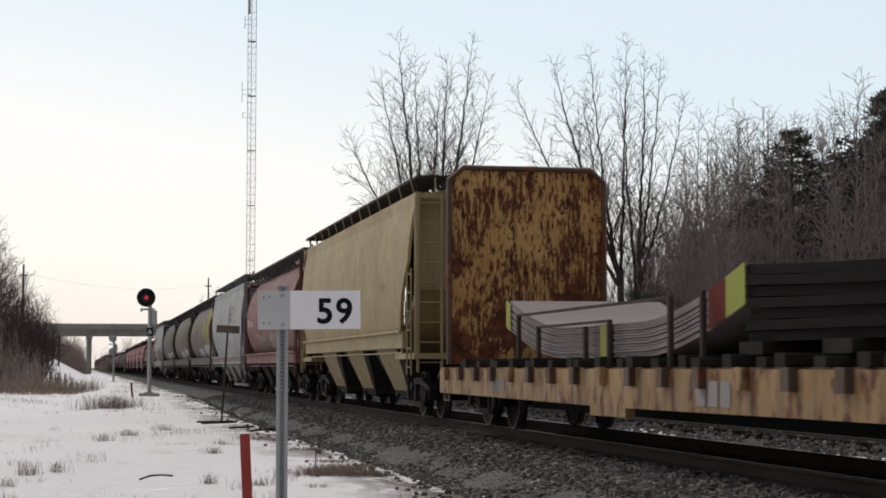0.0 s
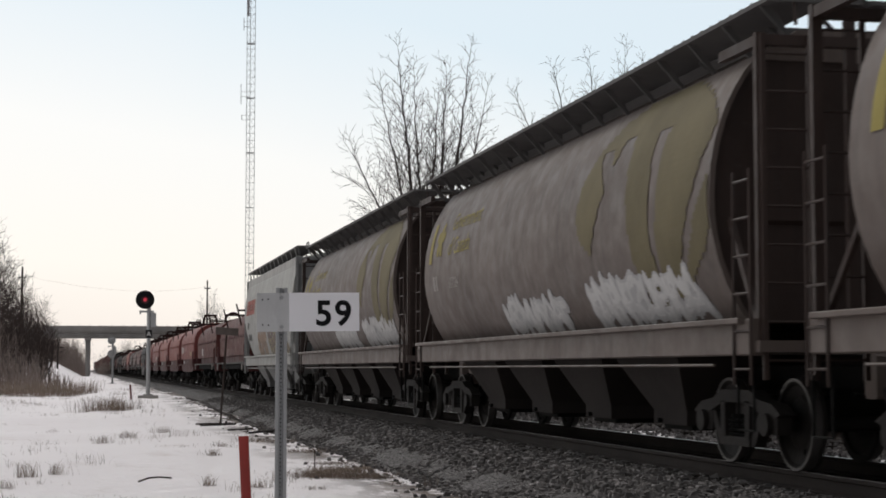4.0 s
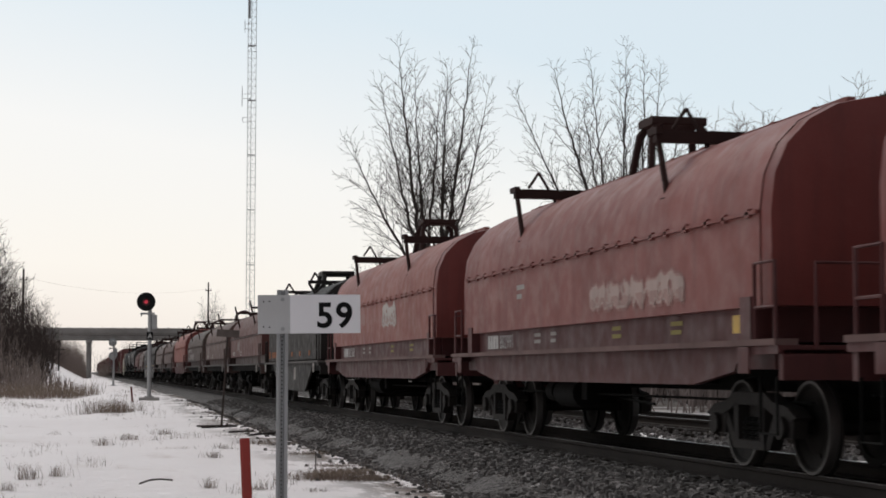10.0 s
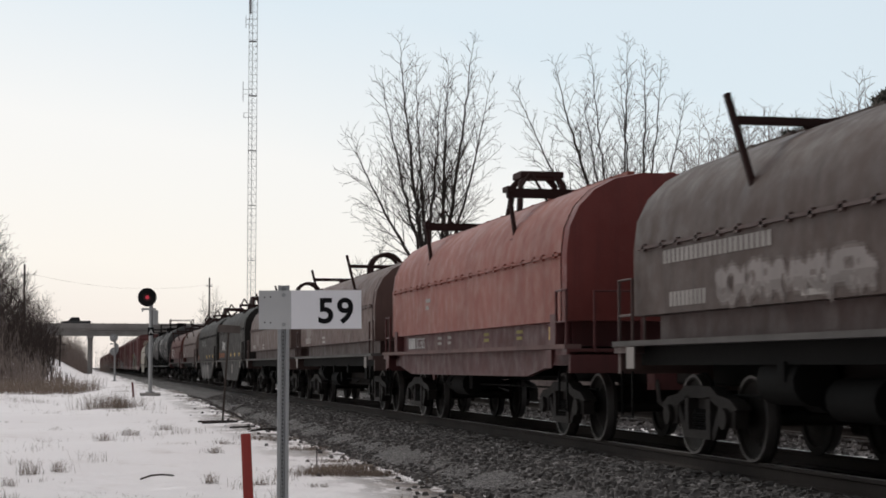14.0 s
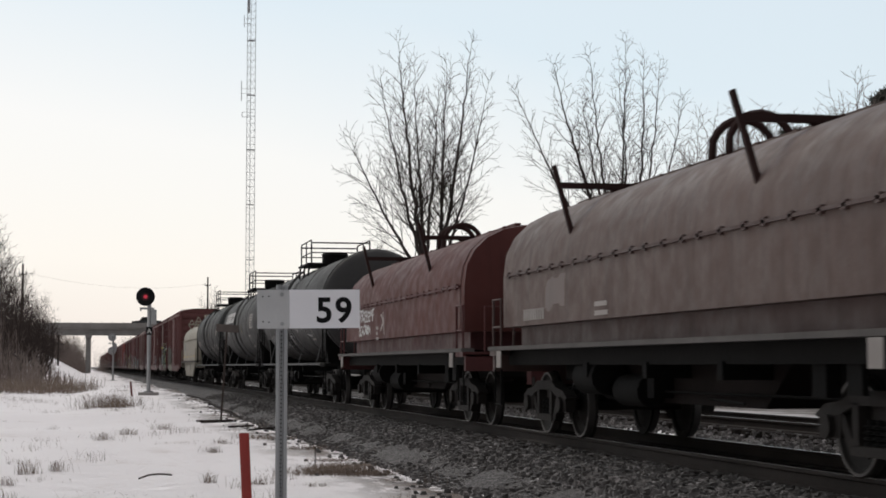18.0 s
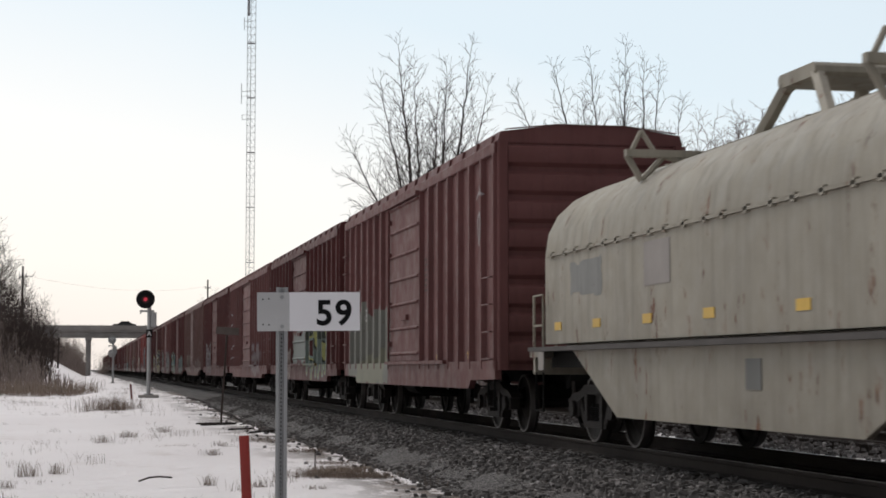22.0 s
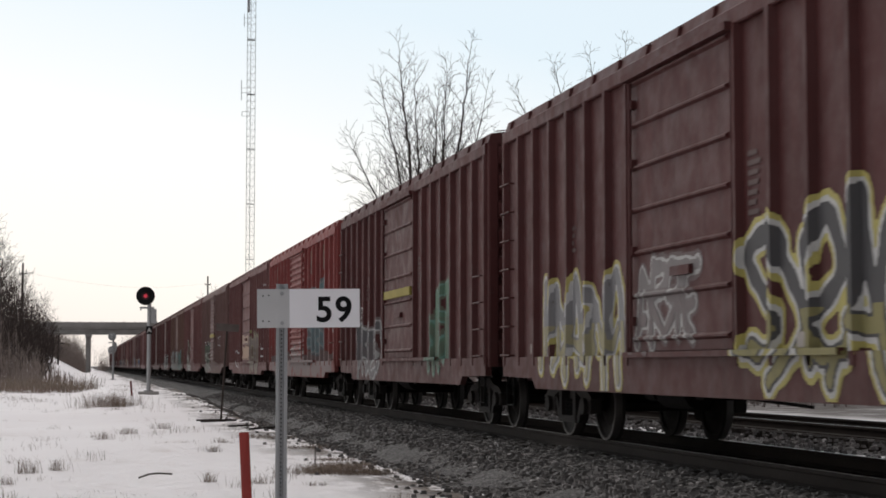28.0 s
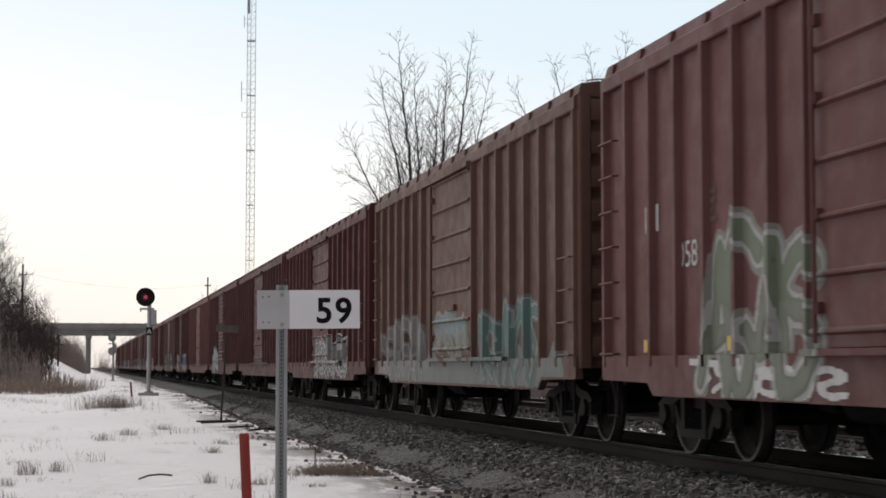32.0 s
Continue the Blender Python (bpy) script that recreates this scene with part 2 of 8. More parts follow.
def snow_material():
    m, n, l, p = nodes_of("snow")
    v = coords(n, l)
    big = cloud(n, l, v, 0.11, 5)
    fine = cloud(n, l, v, 2.5, 8, 0.7)
    col = mix(n, l, big, (0.86, 0.82, 0.825), (0.91, 0.875, 0.88))
    col = mix(n, l, maths(n, l, "MULTIPLY", cloud(n, l, coords(n, l, (1, 0.45, 1)), 0.75, 9, 0.72, 0.57, 0.74), 0.45), col, (0.50, 0.42, 0.37))
    col = mix(n, l, maths(n, l, "MULTIPLY", cloud(n, l, v, 14.0, 6, 0.7, 0.66, 0.74), 0.6), col, (0.22, 0.17, 0.14))
    tc = n.new("ShaderNodeTexCoord")
    sep = n.new("ShaderNodeSeparateXYZ")
    l.new(tc.outputs["Object"], sep.inputs[0])
    # bare earth and dead grass where the snow thins out beside the stone bed
    near = maths(n, l, "MULTIPLY", maths(n, l, "SUBTRACT", sep.outputs[0], 2.9), 0.8, clamp=True)
    near = maths(n, l, "MULTIPLY", near, maths(n, l, "SUBTRACT", 8.5, sep.outputs[0], clamp=True))
    thin = maths(n, l, "MULTIPLY", cloud(n, l, coords(n, l, (1.2, 0.45, 1)), 0.9, 8, 0.7, 0.46, 0.53), near, clamp=True)
    soil = mix(n, l, cloud(n, l, v, 3.0, 6), (0.045, 0.038, 0.034), (0.16, 0.115, 0.085))
    col = mix(n, l, thin, col, soil)
    wood = maths(n, l, "MULTIPLY", maths(n, l, "SUBTRACT", sep.outputs[0], 19.5), 0.35, clamp=True)
    wood = maths(n, l, "MULTIPLY", wood, maths(n, l, "MULTIPLY_ADD", cloud(n, l, v, 0.6, 5, 0.6, 0.3, 0.5), 0.4, 0.6), clamp=True)
    col = mix(n, l, wood, col, (0.10, 0.085, 0.075))
    l.new(col, p.inputs["Base Color"])
    p.inputs["Roughness"].default_value = 0.75
    h = maths(n, l, "ADD", maths(n, l, "MULTIPLY", cloud(n, l, v, 1.3, 5, 0.6, 0.3, 0.7), 3.0), fine)
    bump(n, l, p, h, 0.8, 0.06)
    return m


def stone_material(name, dark, light, scale=11.0):
    m, n, l, p = nodes_of(name)
    v = coords(n, l)
    vo = n.new("ShaderNodeTexVoronoi")
    vo.inputs["Scale"].default_value = scale
    l.new(v, vo.inputs["Vector"])
    ve = n.new("ShaderNodeTexVoronoi")
    ve.feature = "DISTANCE_TO_EDGE"
    ve.inputs["Scale"].default_value = scale
    l.new(v, ve.inputs["Vector"])
    sp = n.new("ShaderNodeSeparateColor")
    l.new(vo.outputs["Color"], sp.inputs[0])
    col = mix(n, l, sp.outputs[0], dark, light)
    gap = maths(n, l, "MULTIPLY", ve.outputs["Distance"], 9.0, clamp=True)
    col = mix(n, l, gap, tuple(x * 0.35 for x in dark), col)
    col = mix(n, l, maths(n, l, "MULTIPLY", cloud(n, l, v, 0.35, 5), 0.45), col, (0.06, 0.05, 0.045))
    l.new(col, p.inputs["Base Color"])
    p.inputs["Roughness"].default_value = 0.85
    bump(n, l, p, gap, 0.9, 0.05)
    return m


def single_stone_material():
    m, n, l, p = nodes_of("stone")
    info = n.new("ShaderNodeObjectInfo")
    geo = n.new("ShaderNodeNewGeometry")
    r = maths(n, l, "FRACT", maths(n, l, "ADD", info.outputs["Random"], geo.outputs["Random Per Island"]))
    cr = n.new("ShaderNodeValToRGB")
    e = cr.color_ramp.elements
    e[0].color, e[1].color = rgb((0.042, 0.039, 0.038)), rgb((0.38, 0.355, 0.35))
    cr.color_ramp.elements.new(0.6).color = rgb((0.105, 0.097, 0.095))
    cr.color_ramp.elements.new(0.88).color = rgb((0.22, 0.20, 0.195))
    l.new(r, cr.inputs[0])
    v = coords(n, l)
    col = mix(n, l, cloud(n, l, v, 18, 5), cr.outputs[0], (0.07, 0.062, 0.058))
    l.new(col, p.inputs["Base Color"])
    p.inputs["Roughness"].default_value = 0.85
    return m


def bark_material(name, dark, light):
    m, n, l, p = nodes_of(name)
    v = coords(n, l, (6, 6, 1.2))
    c = cloud(n, l, v, 1.5, 6)
    l.new(mix(n, l, c, dark, light), p.inputs["Base Color"])
    p.inputs["Specular IOR Level"].default_value = 0.1
    p.inputs["Roughness"].default_value = 0.9
    return m


SNOW = snow_material()
BALLAST = stone_material("ballast_bed", (0.055, 0.050, 0.049), (0.19, 0.175, 0.172), 17.0)
STONE = single_stone_material()
RAIL = plain("rail_steel", (0.036, 0.029, 0.026), 0.8, 0.0, 0.4, 3)
RAILTOP = plain("worn_rail_head", (0.42, 0.41, 0.40), 0.3, 0.9, 0.2, 5, 0.05)
TIE = plain("creosoted_timber", (0.032, 0.026, 0.023), 0.9, 0, 0.4, 5)
# black steel taken darker still, so under-car shade sits in the colour
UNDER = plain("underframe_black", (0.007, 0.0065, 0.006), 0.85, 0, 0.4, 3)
TRUCKM = plain("cast_steel_grime", (0.031, 0.0265, 0.024), 0.7, 0, 0.5, 4, 0.3, (0.018, 0.0155, 0.0145))
WHEELM = plain("wheel_steel", (0.019, 0.0165, 0.015), 0.7, 0.0, 0.4, 4)
TREAD = plain("worn_rim", (0.10, 0.093, 0.088), 0.5, 0.5, 0.3, 6, 0.05)
WHITE = plain("white_stencil", (0.62, 0.60, 0.58), 0.7, 0, 0.3, 3, 0.1)
WHITE_DULL = plain("faded_stencil", (0.36, 0.33, 0.31), 0.75, 0, 0.3, 3, 0.1)
YELLOW = plain("yellow_stencil", (0.33, 0.275, 0.085), 0.7, 0, 0.3, 3, 0.1)
REFLECT = plain("reflective_yellow", (0.62, 0.38, 0.04), 0.5, 0, 0.25, 3, 0.05)
GALV = plain("galvanised_steel", (0.36, 0.365, 0.37), 0.5, 0.35, 0.2, 5, 0.1)
CONCRETE = plain("concrete", (0.32, 0.30, 0.285), 0.9, 0, 0.3, 1.2)
BARK = bark_material("bark", (0.040, 0.032, 0.029), (0.090, 0.075, 0.068))
TWIG = bark_material("twig", (0.042, 0.033, 0.030), (0.080, 0.062, 0.056))
WOODBRUSH = bark_material("wood_brush", (0.14, 0.115, 0.108), (0.25, 0.205, 0.19))
BRUSH = bark_material("brush", (0.15, 0.122, 0.108), (0.29, 0.24, 0.215))
NEEDLE = bark_material("needles", (0.055, 0.060, 0.050), (0.115, 0.118, 0.10))
DRYGRASS = bark_material("dry_grass", (0.13, 0.10, 0.082), (0.27, 0.215, 0.175))

# ---- spray paint: thin films that follow the side they lie on ----
def spray_material(name, c):
    """Spray paint with dust, thin spots and run-down dirt over it."""
    m, n, l, p = nodes_of(name)
    v = coords(n, l)
    col = mix(n, l, maths(n, l, "MULTIPLY", cloud(n, l, v, 1.6, 6, 0.65, 0.4, 0.7), 0.5), c, tuple(0.62 * x + 0.012 for x in c))
    col = mix(n, l, maths(n, l, "MULTIPLY", cloud(n, l, coords(n, l, (6, 6, 0.5)), 1.0, 5, 0.65, 0.5, 0.72), 0.45), col, tuple(0.4 * x + 0.03 for x in c))
    col = mix(n, l, maths(n, l, "MULTIPLY", cloud(n, l, v, 9, 7, 0.75, 0.6, 0.68), 0.5), col, (0.075, 0.045, 0.04))
    l.new(col, p.inputs["Base Color"])
    p.inputs["Roughness"].default_value = 0.6
    p.inputs["Specular IOR Level"].default_value = 0.3
    return m


SPRAY = {}


def spray_colour(c):
    c = tuple(round(x, 3) for x in c)
    if c not in SPRAY:
        SPRAY[c] = spray_material("spray_paint", c)
    return SPRAY[c]


def bent(points, k=4):
    """A smooth run through the points."""
    out = []
    for i in range(len(points) - 1):
        p = [points[max(0, min(len(points) - 1, i + d))] for d in (-1, 0, 1, 2)]
        for j in range(k):
            t = j / k
            out.append(tuple(0.5 * (2 * p[1][a] + (p[2][a] - p[0][a]) * t + (2 * p[0][a] - 5 * p[1][a] + 4 * p[2][a] - p[3][a]) * t * t + (3 * p[1][a] - p[0][a] - 3 * p[2][a] + p[3][a]) * t ** 3) for a in (0, 1)))
    return out + [points[-1]]


GLYPH = (
    (((0.2, 0), (0.12, 1)), ((0.12, 0.95), (0.8, 0.85), (0.75, 0.5), (0.2, 0.5), (0.9, 0.02))),
    (((0.05, 0), (0.3, 0.6), (0.5, 1.05), (0.68, 0.6), (0.95, 0)), ((0.3, 0.34), (0.75, 0.3))),
    (((0.9, 0.8), (0.5, 1), (0.1, 0.72), (0.85, 0.35), (0.6, 0), (0.08, 0.12))),
    (((0.12, 0), (0.2, 1)), ((0.9, 1), (0.25, 0.45), (0.95, 0.0))),
    (((0.05, 0), (0.15, 1), (0.5, 0.35), (0.8, 1), (0.98, 0))),
    (((0.85, 0.85), (0.4, 1), (0.08, 0.5), (0.4, 0), (0.9, 0.2), (0.65, 0.45))),
    (((0.1, 1), (0.2, 0.1), (0.85, 0.02)), ((0.5, 0.95), (0.62, 0.4), (0.95, 0.9))),
    (((0.05, 0.9), (0.95, 1)), ((0.5, 0.95), (0.42, 0.4), (0.6, 0)), ((0.2, 0.4), (0.85, 0.45))),
)
GLYPH = tuple(g if isinstance(g[0][0], tuple) else (g,) for g in GLYPH)


def scribble(y0, y1, z0, z1, count, rnd, inset):
    """Short lines of jumbled, overlapping strokes that fill a field, read from +y to -y."""
    w = (y1 - y0) / count
    segs = []
    for i in range(count):
        g = rnd.choice(GLYPH)
        flip, lift, tall = rnd.random() < 0.5, rnd.uniform(-0.05, 0.12), rnd.uniform(0.75, 1.0)
        skew = rnd.uniform(-0.15, 0.15)
        for run in g:
            pts = []
            for u, v in run:
                u = 1 - u if flip else u
                v = v * tall + lift + rnd.uniform(-0.10, 0.10)
                u = u * 1.3 - 0.15 + skew * (v - 0.5) + rnd.uniform(-0.16, 0.16)
                pts.append((y1 - (i + u) * w, z0 + inset + v * (z1 - z0 - 2 * inset)))
            pts = bent(pts) if len(pts) > 2 else pts
            segs += list(zip(pts[:-1], pts[1:]))
    return segs


def stroke_distance(Y, Z, segs):
    d = np.full(Y.shape, 9.0)
    for (ya, za), (yb, zb) in segs:
        ly, lz = yb - ya, zb - za
        t = np.clip(((Y - ya) * ly + (Z - za) * lz) / max(1e-9, ly * ly + lz * lz), 0, 1)
        d = np.minimum(d, np.hypot(Y - ya - t * ly, Z - za - t * lz))
    return d


def film(car, field, y0, y1, z0, z1, colour, depth, lift, step, lines=((), ()), name="graffiti", label=""):
    """A paint film where field(Y, Z) is negative; depth(Y, Z) is how far the side stands out."""
    ys = np.unique(np.round(np.concatenate([np.arange(y0, y1, step), [a for a in lines[0] if y0 < a < y1]]), 4))
    zs = np.unique(np.round(np.concatenate([np.arange(z0, z1, step), [a for a in lines[1] if z0 < a < z1]]), 4))
    Y, Z = np.meshgrid(ys, zs, indexing="ij")
    D = field(Y, Z)
    gy, gz = np.gradient(D, ys, zs)
    g2 = np.maximum(gy * gy + gz * gz, 0.25)
    move = np.where(D > 0, np.clip(D, 0, step * 1.05), 0.0)
    Y2, Z2 = Y - gy / g2 * move, Z - gz / g2 * move
    X = -(depth(Y2, Z2) + lift)
    mid = 0.25 * (D[:-1, :-1] + D[1:, :-1] + D[:-1, 1:] + D[1:, 1:]) < 0
    if not mid.any():
        return None
    n = len(zs)
    a, c = np.nonzero(mid)
    quads = np.stack([a * n + c, (a + 1) * n + c, (a + 1) * n + c + 1, a * n + c + 1], 1)
    used, inverse = np.unique(quads, return_inverse=True)
    co = np.stack([X.ravel()[used], Y2.ravel()[used], Z2.ravel()[used]], 1)
    me = bpy.data.meshes.new(name)
    me.from_pydata(co.tolist(), [], inverse.reshape(-1, 4).tolist())
    me.materials.append(spray_colour(colour))
    return part(name, me, me.materials[0], car, label)


def piece(car, y0, y1, z0, z1, fill, line, other, seed, depth, lines=((), ()), step=0.035, floor_z=None, label="sprayed letters in several colours"):
    """Fat jumbled letters in three layers: a halo, an outline and a fill, with thin highlights."""
    rnd = random.Random(int(seed * 1000))
    count = max(3, round((y1 - y0) / (0.50 * (z1 - z0) ** 0.6)))
    r = min(0.15, 0.15 * (y1 - y0) / count + 0.012)
    segs = scribble(y0 + 1.5 * r, y1 - 1.5 * r, z0, z1, count, rnd, 1.3 * r)

    def field(rad, lo=-9.0, hi=99.0):
        def f(Y, Z):
            wob = 0.02 * np.sin(Y * 13 + seed * 7) * np.sin(Z * 11 + seed)
            d = stroke_distance(Y, Z, segs) - rad + wob
            if floor_z is not None:
                d = np.maximum(d, floor_z(Y) - Z)
            return np.maximum(d, np.maximum(lo - Z, Z - hi))
        return f
    box = (y0 - 0.3, y1 + 0.3, z0 - 0.25, z1 + 0.3)
    zm = z0 + (z1 - z0) * rnd.uniform(0.4, 0.6)
    film(car, field(r * 1.62), *box, other, depth, 0.004, step, lines, "graffiti", label)
    film(car, field(r * 1.18), *box, line, depth, 0.007, step, lines)
    film(car, field(r * 0.82), *box, fill, depth, 0.010, step, lines)
    film(car, field(r * 0.55, hi=zm), *box, tuple(0.5 * a + 0.5 * b for a, b in zip(fill, other)), depth, 0.013, step, lines)


def scrawl(car, y0, y1, z0, z1, colour, seed, depth, lines=((), ()), r=0.022, count=None, label="thin sprayed scrawl"):
    rnd = random.Random(int(seed * 1000))
    segs = scribble(y0, y1, z0, z1, count or max(2, round((y1 - y0) / (0.8 * (z1 - z0)))), rnd, 0.03)
    film(car, lambda Y, Z: stroke_distance(Y, Z, segs) - r, y0 - 0.1, y1 + 0.1, z0 - 0.1, z1 + 0.1, colour, depth, 0.006, max(0.016, r * 0.8), lines, "graffiti", label)


def patch(car, y0, y1, z0, z1, colour, seed, depth, lines=((), ()), ragged=0.12, step=0.05, floor_z=None, lift=0.003, label="painted-out patch"):
    """A rolled-on or rubbed patch with a ragged edge."""
    def f(Y, Z):
        d = np.maximum(np.maximum(y0 - Y, Y - y1), np.maximum(z0 - Z, Z - z1))
        d = d + ragged * (np.sin(Y * 3.1 + seed) * np.sin(Z * 4.3 + seed * 2) + 0.6 * np.sin(Y * 8.7 + seed * 3 + 2 * Z) + 0.4 * np.sin(Z * 17 + Y * 5))
        return d if floor_z is None else np.maximum(d, floor_z(Y) - Z)
    film(car, f, y0 - 0.3, y1 + 0.3, z0 - 0.3, z1 + 0.3, colour, depth, lift, step, lines, "paint_patch", label)


def even_side(x):
    return lambda Y, Z: np.full(Y.shape, x)


def barrel_side(top, lip):
    return lambda Y, Z: np.vectorize(lambda z: barrel(z, top, lip=lip))(Z) + 0.002


def tank_side(radius, cz=2.66):
    return lambda Y, Z: np.sqrt(np.maximum(0.01, radius ** 2 - (Z - cz) ** 2)) + 0.004


def boxcar_side(door, sill, half, ribs, top, gap=1.58, W=1.47):
    """How far the near side of a boxcar stands out, and the lines at which it bends."""
    E = top - 0.22
    py, pd = [], []
    for sgn in (-1, 1):
        for i in range(ribs + 1):
            y, w = sgn * (gap + 0.14 + (half - gap - 0.22) * i / ribs), 0.085 if i else 0.06
            py += [y - w, y - w * 0.5, y + w * 0.5, y + w]
            pd += [0.0, 0.085, 0.085, 0.0]
    order = np.argsort(py)
    py, pd = np.array(py)[order], np.array(pd)[order]
    count = 6 if door == "plug" else 17
    qz, qd = [], []
    for k in range(count + 1):
        z, hh = 1.3 + (E - 1.55) * k / count, 0.035 if door == "plug" else 0.055
        out = 0.04 if door == "plug" else 0.05
        qz += [z - hh, z - hh * 0.3, z + hh * 0.3, z + hh]
        qd += [0.055, 0.055 + out, 0.055 + out, 0.055]
    qz, qd = np.array(qz), np.array(qd)

    def depth(Y, Z):
        d = np.interp(Y, py, pd)
        d = np.where(np.abs(Y) < gap, np.interp(Z, qz, qd), d)
        d = np.where(Z < (1.12 if sill == "straight" else 1.10), 0.072, d)
        d = np.where((Z > 1.088) & (Z < 1.152) & (Y > -gap - 2.6) & (Y < gap + 0.1), 0.152, d)
        return W + d

    def low(Y):
        if sill == "straight":
            return np.interp(Y, [-6.1, -5.9, 5.9, 6.1], [0.83, 0.69, 0.69, 0.83])
        return np.interp(Y, [-half, -5.9, -4.7, 4.7, 5.9, half], [0.99, 0.93, 0.65, 0.65, 0.93, 0.99])
    steps_z = [1.086, 1.088, 1.090, 1.098, 1.102, 1.118, 1.122, 1.150, 1.152, 1.154]
    return depth, (list(py) + [-gap - 0.002, -gap + 0.002, gap - 0.002, gap + 0.002, -4.182, -4.178, 1.678, 1.682], list(qz) + steps_z), low

# ---- the ground, one sheet to the horizon ----
def smooth_step(a, b, x):
    t = min(1.0, max(0.0, (x - a) / (b - a)))
    return t * t * (3 - 2 * t)


def ground_height(x, y):
    z = -0.50 + 0.05 * noise.noise((x * 0.35, y * 0.2, 3.0)) + 0.10 * noise.noise((x * 0.08, y * 0.05, 9.0))
    z += 0.05 * noise.noise((x * 1.1, y * 0.45, 5.0))
    # low bank of ploughed snow beside the stone bed, further on
    z += 0.30 * smooth_step(45, 80, y) * smooth_step(-1.0, 2.0, x) * (1 - smooth_step(4.2, 5.4, x))
    # a cutting side climbs away from the track before the overbridge
    z += smooth_step(135, 175, y) * (1 - smooth_step(345, 420, y)) * min(6.2, max(0.0, (0.2 - x) * 0.50))
    if 4.6 < x < 9.9 or 12.0 < x < 14.9:
        z = min(z, -0.62)
    elif 9.9 <= x <= 12.0:
        z = -0.37 + 0.10 * noise.noise((x * 0.9, y * 0.35, 2.0))
    elif 14.9 <= x < 27:
        # ploughed snow beyond the far track
        z = max(z, -0.5 + 0.22 * smooth_step(14.6, 15.2, x) * (1 - smooth_step(16.2, 18.5, x)) + 0.06 * noise.noise((x * 0.7, y * 0.3, 6.0)))
    # approach embankments of the overbridge
    run = smooth_step(300, 322, y) * (1 - smooth_step(340, 365, y))
    left = min(8.6, max(0.0, (0.4 - x) * 0.52))
    right = min(8.6, max(0.0, (x - 27.0) * 0.52))
    return max(z, -0.5 + run * max(left, right))


def build_ground():
    xs = sorted(set([-2500, -900, -350, -160, -90, -60, -45] + [-36 + i * 1.5 for i in range(18)] + [-9 + i * 0.5 for i in range(60)] + [21 + i * 2.5 for i in range(12)] + [55, 75, 110, 180, 350, 900, 2500]))
    ys = sorted(set([-800, -250, -90, -40, -15] + [i * 1.0 for i in range(0, 100)] + [100 + i * 4.0 for i in range(70)] + [390, 430, 500, 600, 760, 1000, 1500, 2300, 3400]))
    vs = [(x, y, ground_height(x, y)) for y in ys for x in xs]
    n = len(xs)
    fs = [(j * n + i, j * n + i + 1, j * n + n + i + 1, j * n + n + i) for j in range(len(ys) - 1) for i in range(n - 1)]
    s = Shape().add(vs, fs)
    solo("ground", s, SNOW, "snow-covered ground with dead grass showing through", "ground", kind="structure")


def build_track_bed():
    prof = [(4.35, -0.72), (4.62, -0.50), (5.05, -0.36), (5.75, -0.21), (9.6, -0.20), (10.1, -0.33), (10.5, -0.37), (11.5, -0.37), (11.9, -0.33), (12.2, -0.25), (14.5, -0.24), (15.0, -0.5), (15.4, -0.8)]
    ys = [-120, -60, -20] + [i * 0.6 for i in range(0, 130)] + [80 + 5 * i for i in range(60)] + [400, 600, 900, 1500, 2600]
    dense = []
    for (x0, z0), (x1, z1) in zip(prof[:-1], prof[1:]):
        k = max(1, int((x1 - x0) / 0.3))
        dense += [(x0 + (x1 - x0) * i / k, z0 + (z1 - z0) * i / k) for i in range(k)]
    dense.append(prof[-1])
    rings = []
    for y in ys:
        edge = 0.45 * noise.noise((y * 0.35, 1.0, 0.0)) + 0.2 * noise.noise((y * 1.3, 4.0, 0.0))
        rings.append([(x + edge * (1 - smooth_step(4.3, 5.6, x)), y, z + 0.035 * noise.noise((x * 2.1, y * 2.1, 0.3))) for x, z in dense])
    s = Shape().loft(rings, closed=False)
    solo("track_bed", s, BALLAST, "grey crushed-stone bed under two tracks", "track bed", kind="structure")


def rail_profile(x):
    return [(x - 0.075, -0.185), (x + 0.075, -0.185), (x + 0.075, -0.165), (x + 0.012, -0.145), (x + 0.010, -0.05), (x + 0.036, -0.038), (x + 0.036, -0.008), (x + 0.028, -0.002),
            (x - 0.028, -0.002), (x - 0.036, -0.008), (x - 0.036, -0.038), (x - 0.010, -0.05), (x - 0.012, -0.145), (x - 0.075, -0.165)]


def build_tracks():
    for k, cx in enumerate((TRACK_X, TRACK2_X)):
        for side in (-1, 1):
            x = cx + side * 0.7535
            t = thing("rail", "long steel rail, rusty web and worn bright head", "rail", group="rails of the double track")
            part("rail_body", Shape().prism(rail_profile(x), -120, 1500), RAIL, t)
            part("rail_head", Shape().box(x - 0.022, x + 0.022, -120, 1500, -0.003, 0.0), RAILTOP, t, "bright worn running surface")


build_ground()
build_track_bed()
build_tracks()

# ---- overbridge, signals, posts, mast ----
BRIDGE_Y = 331.0


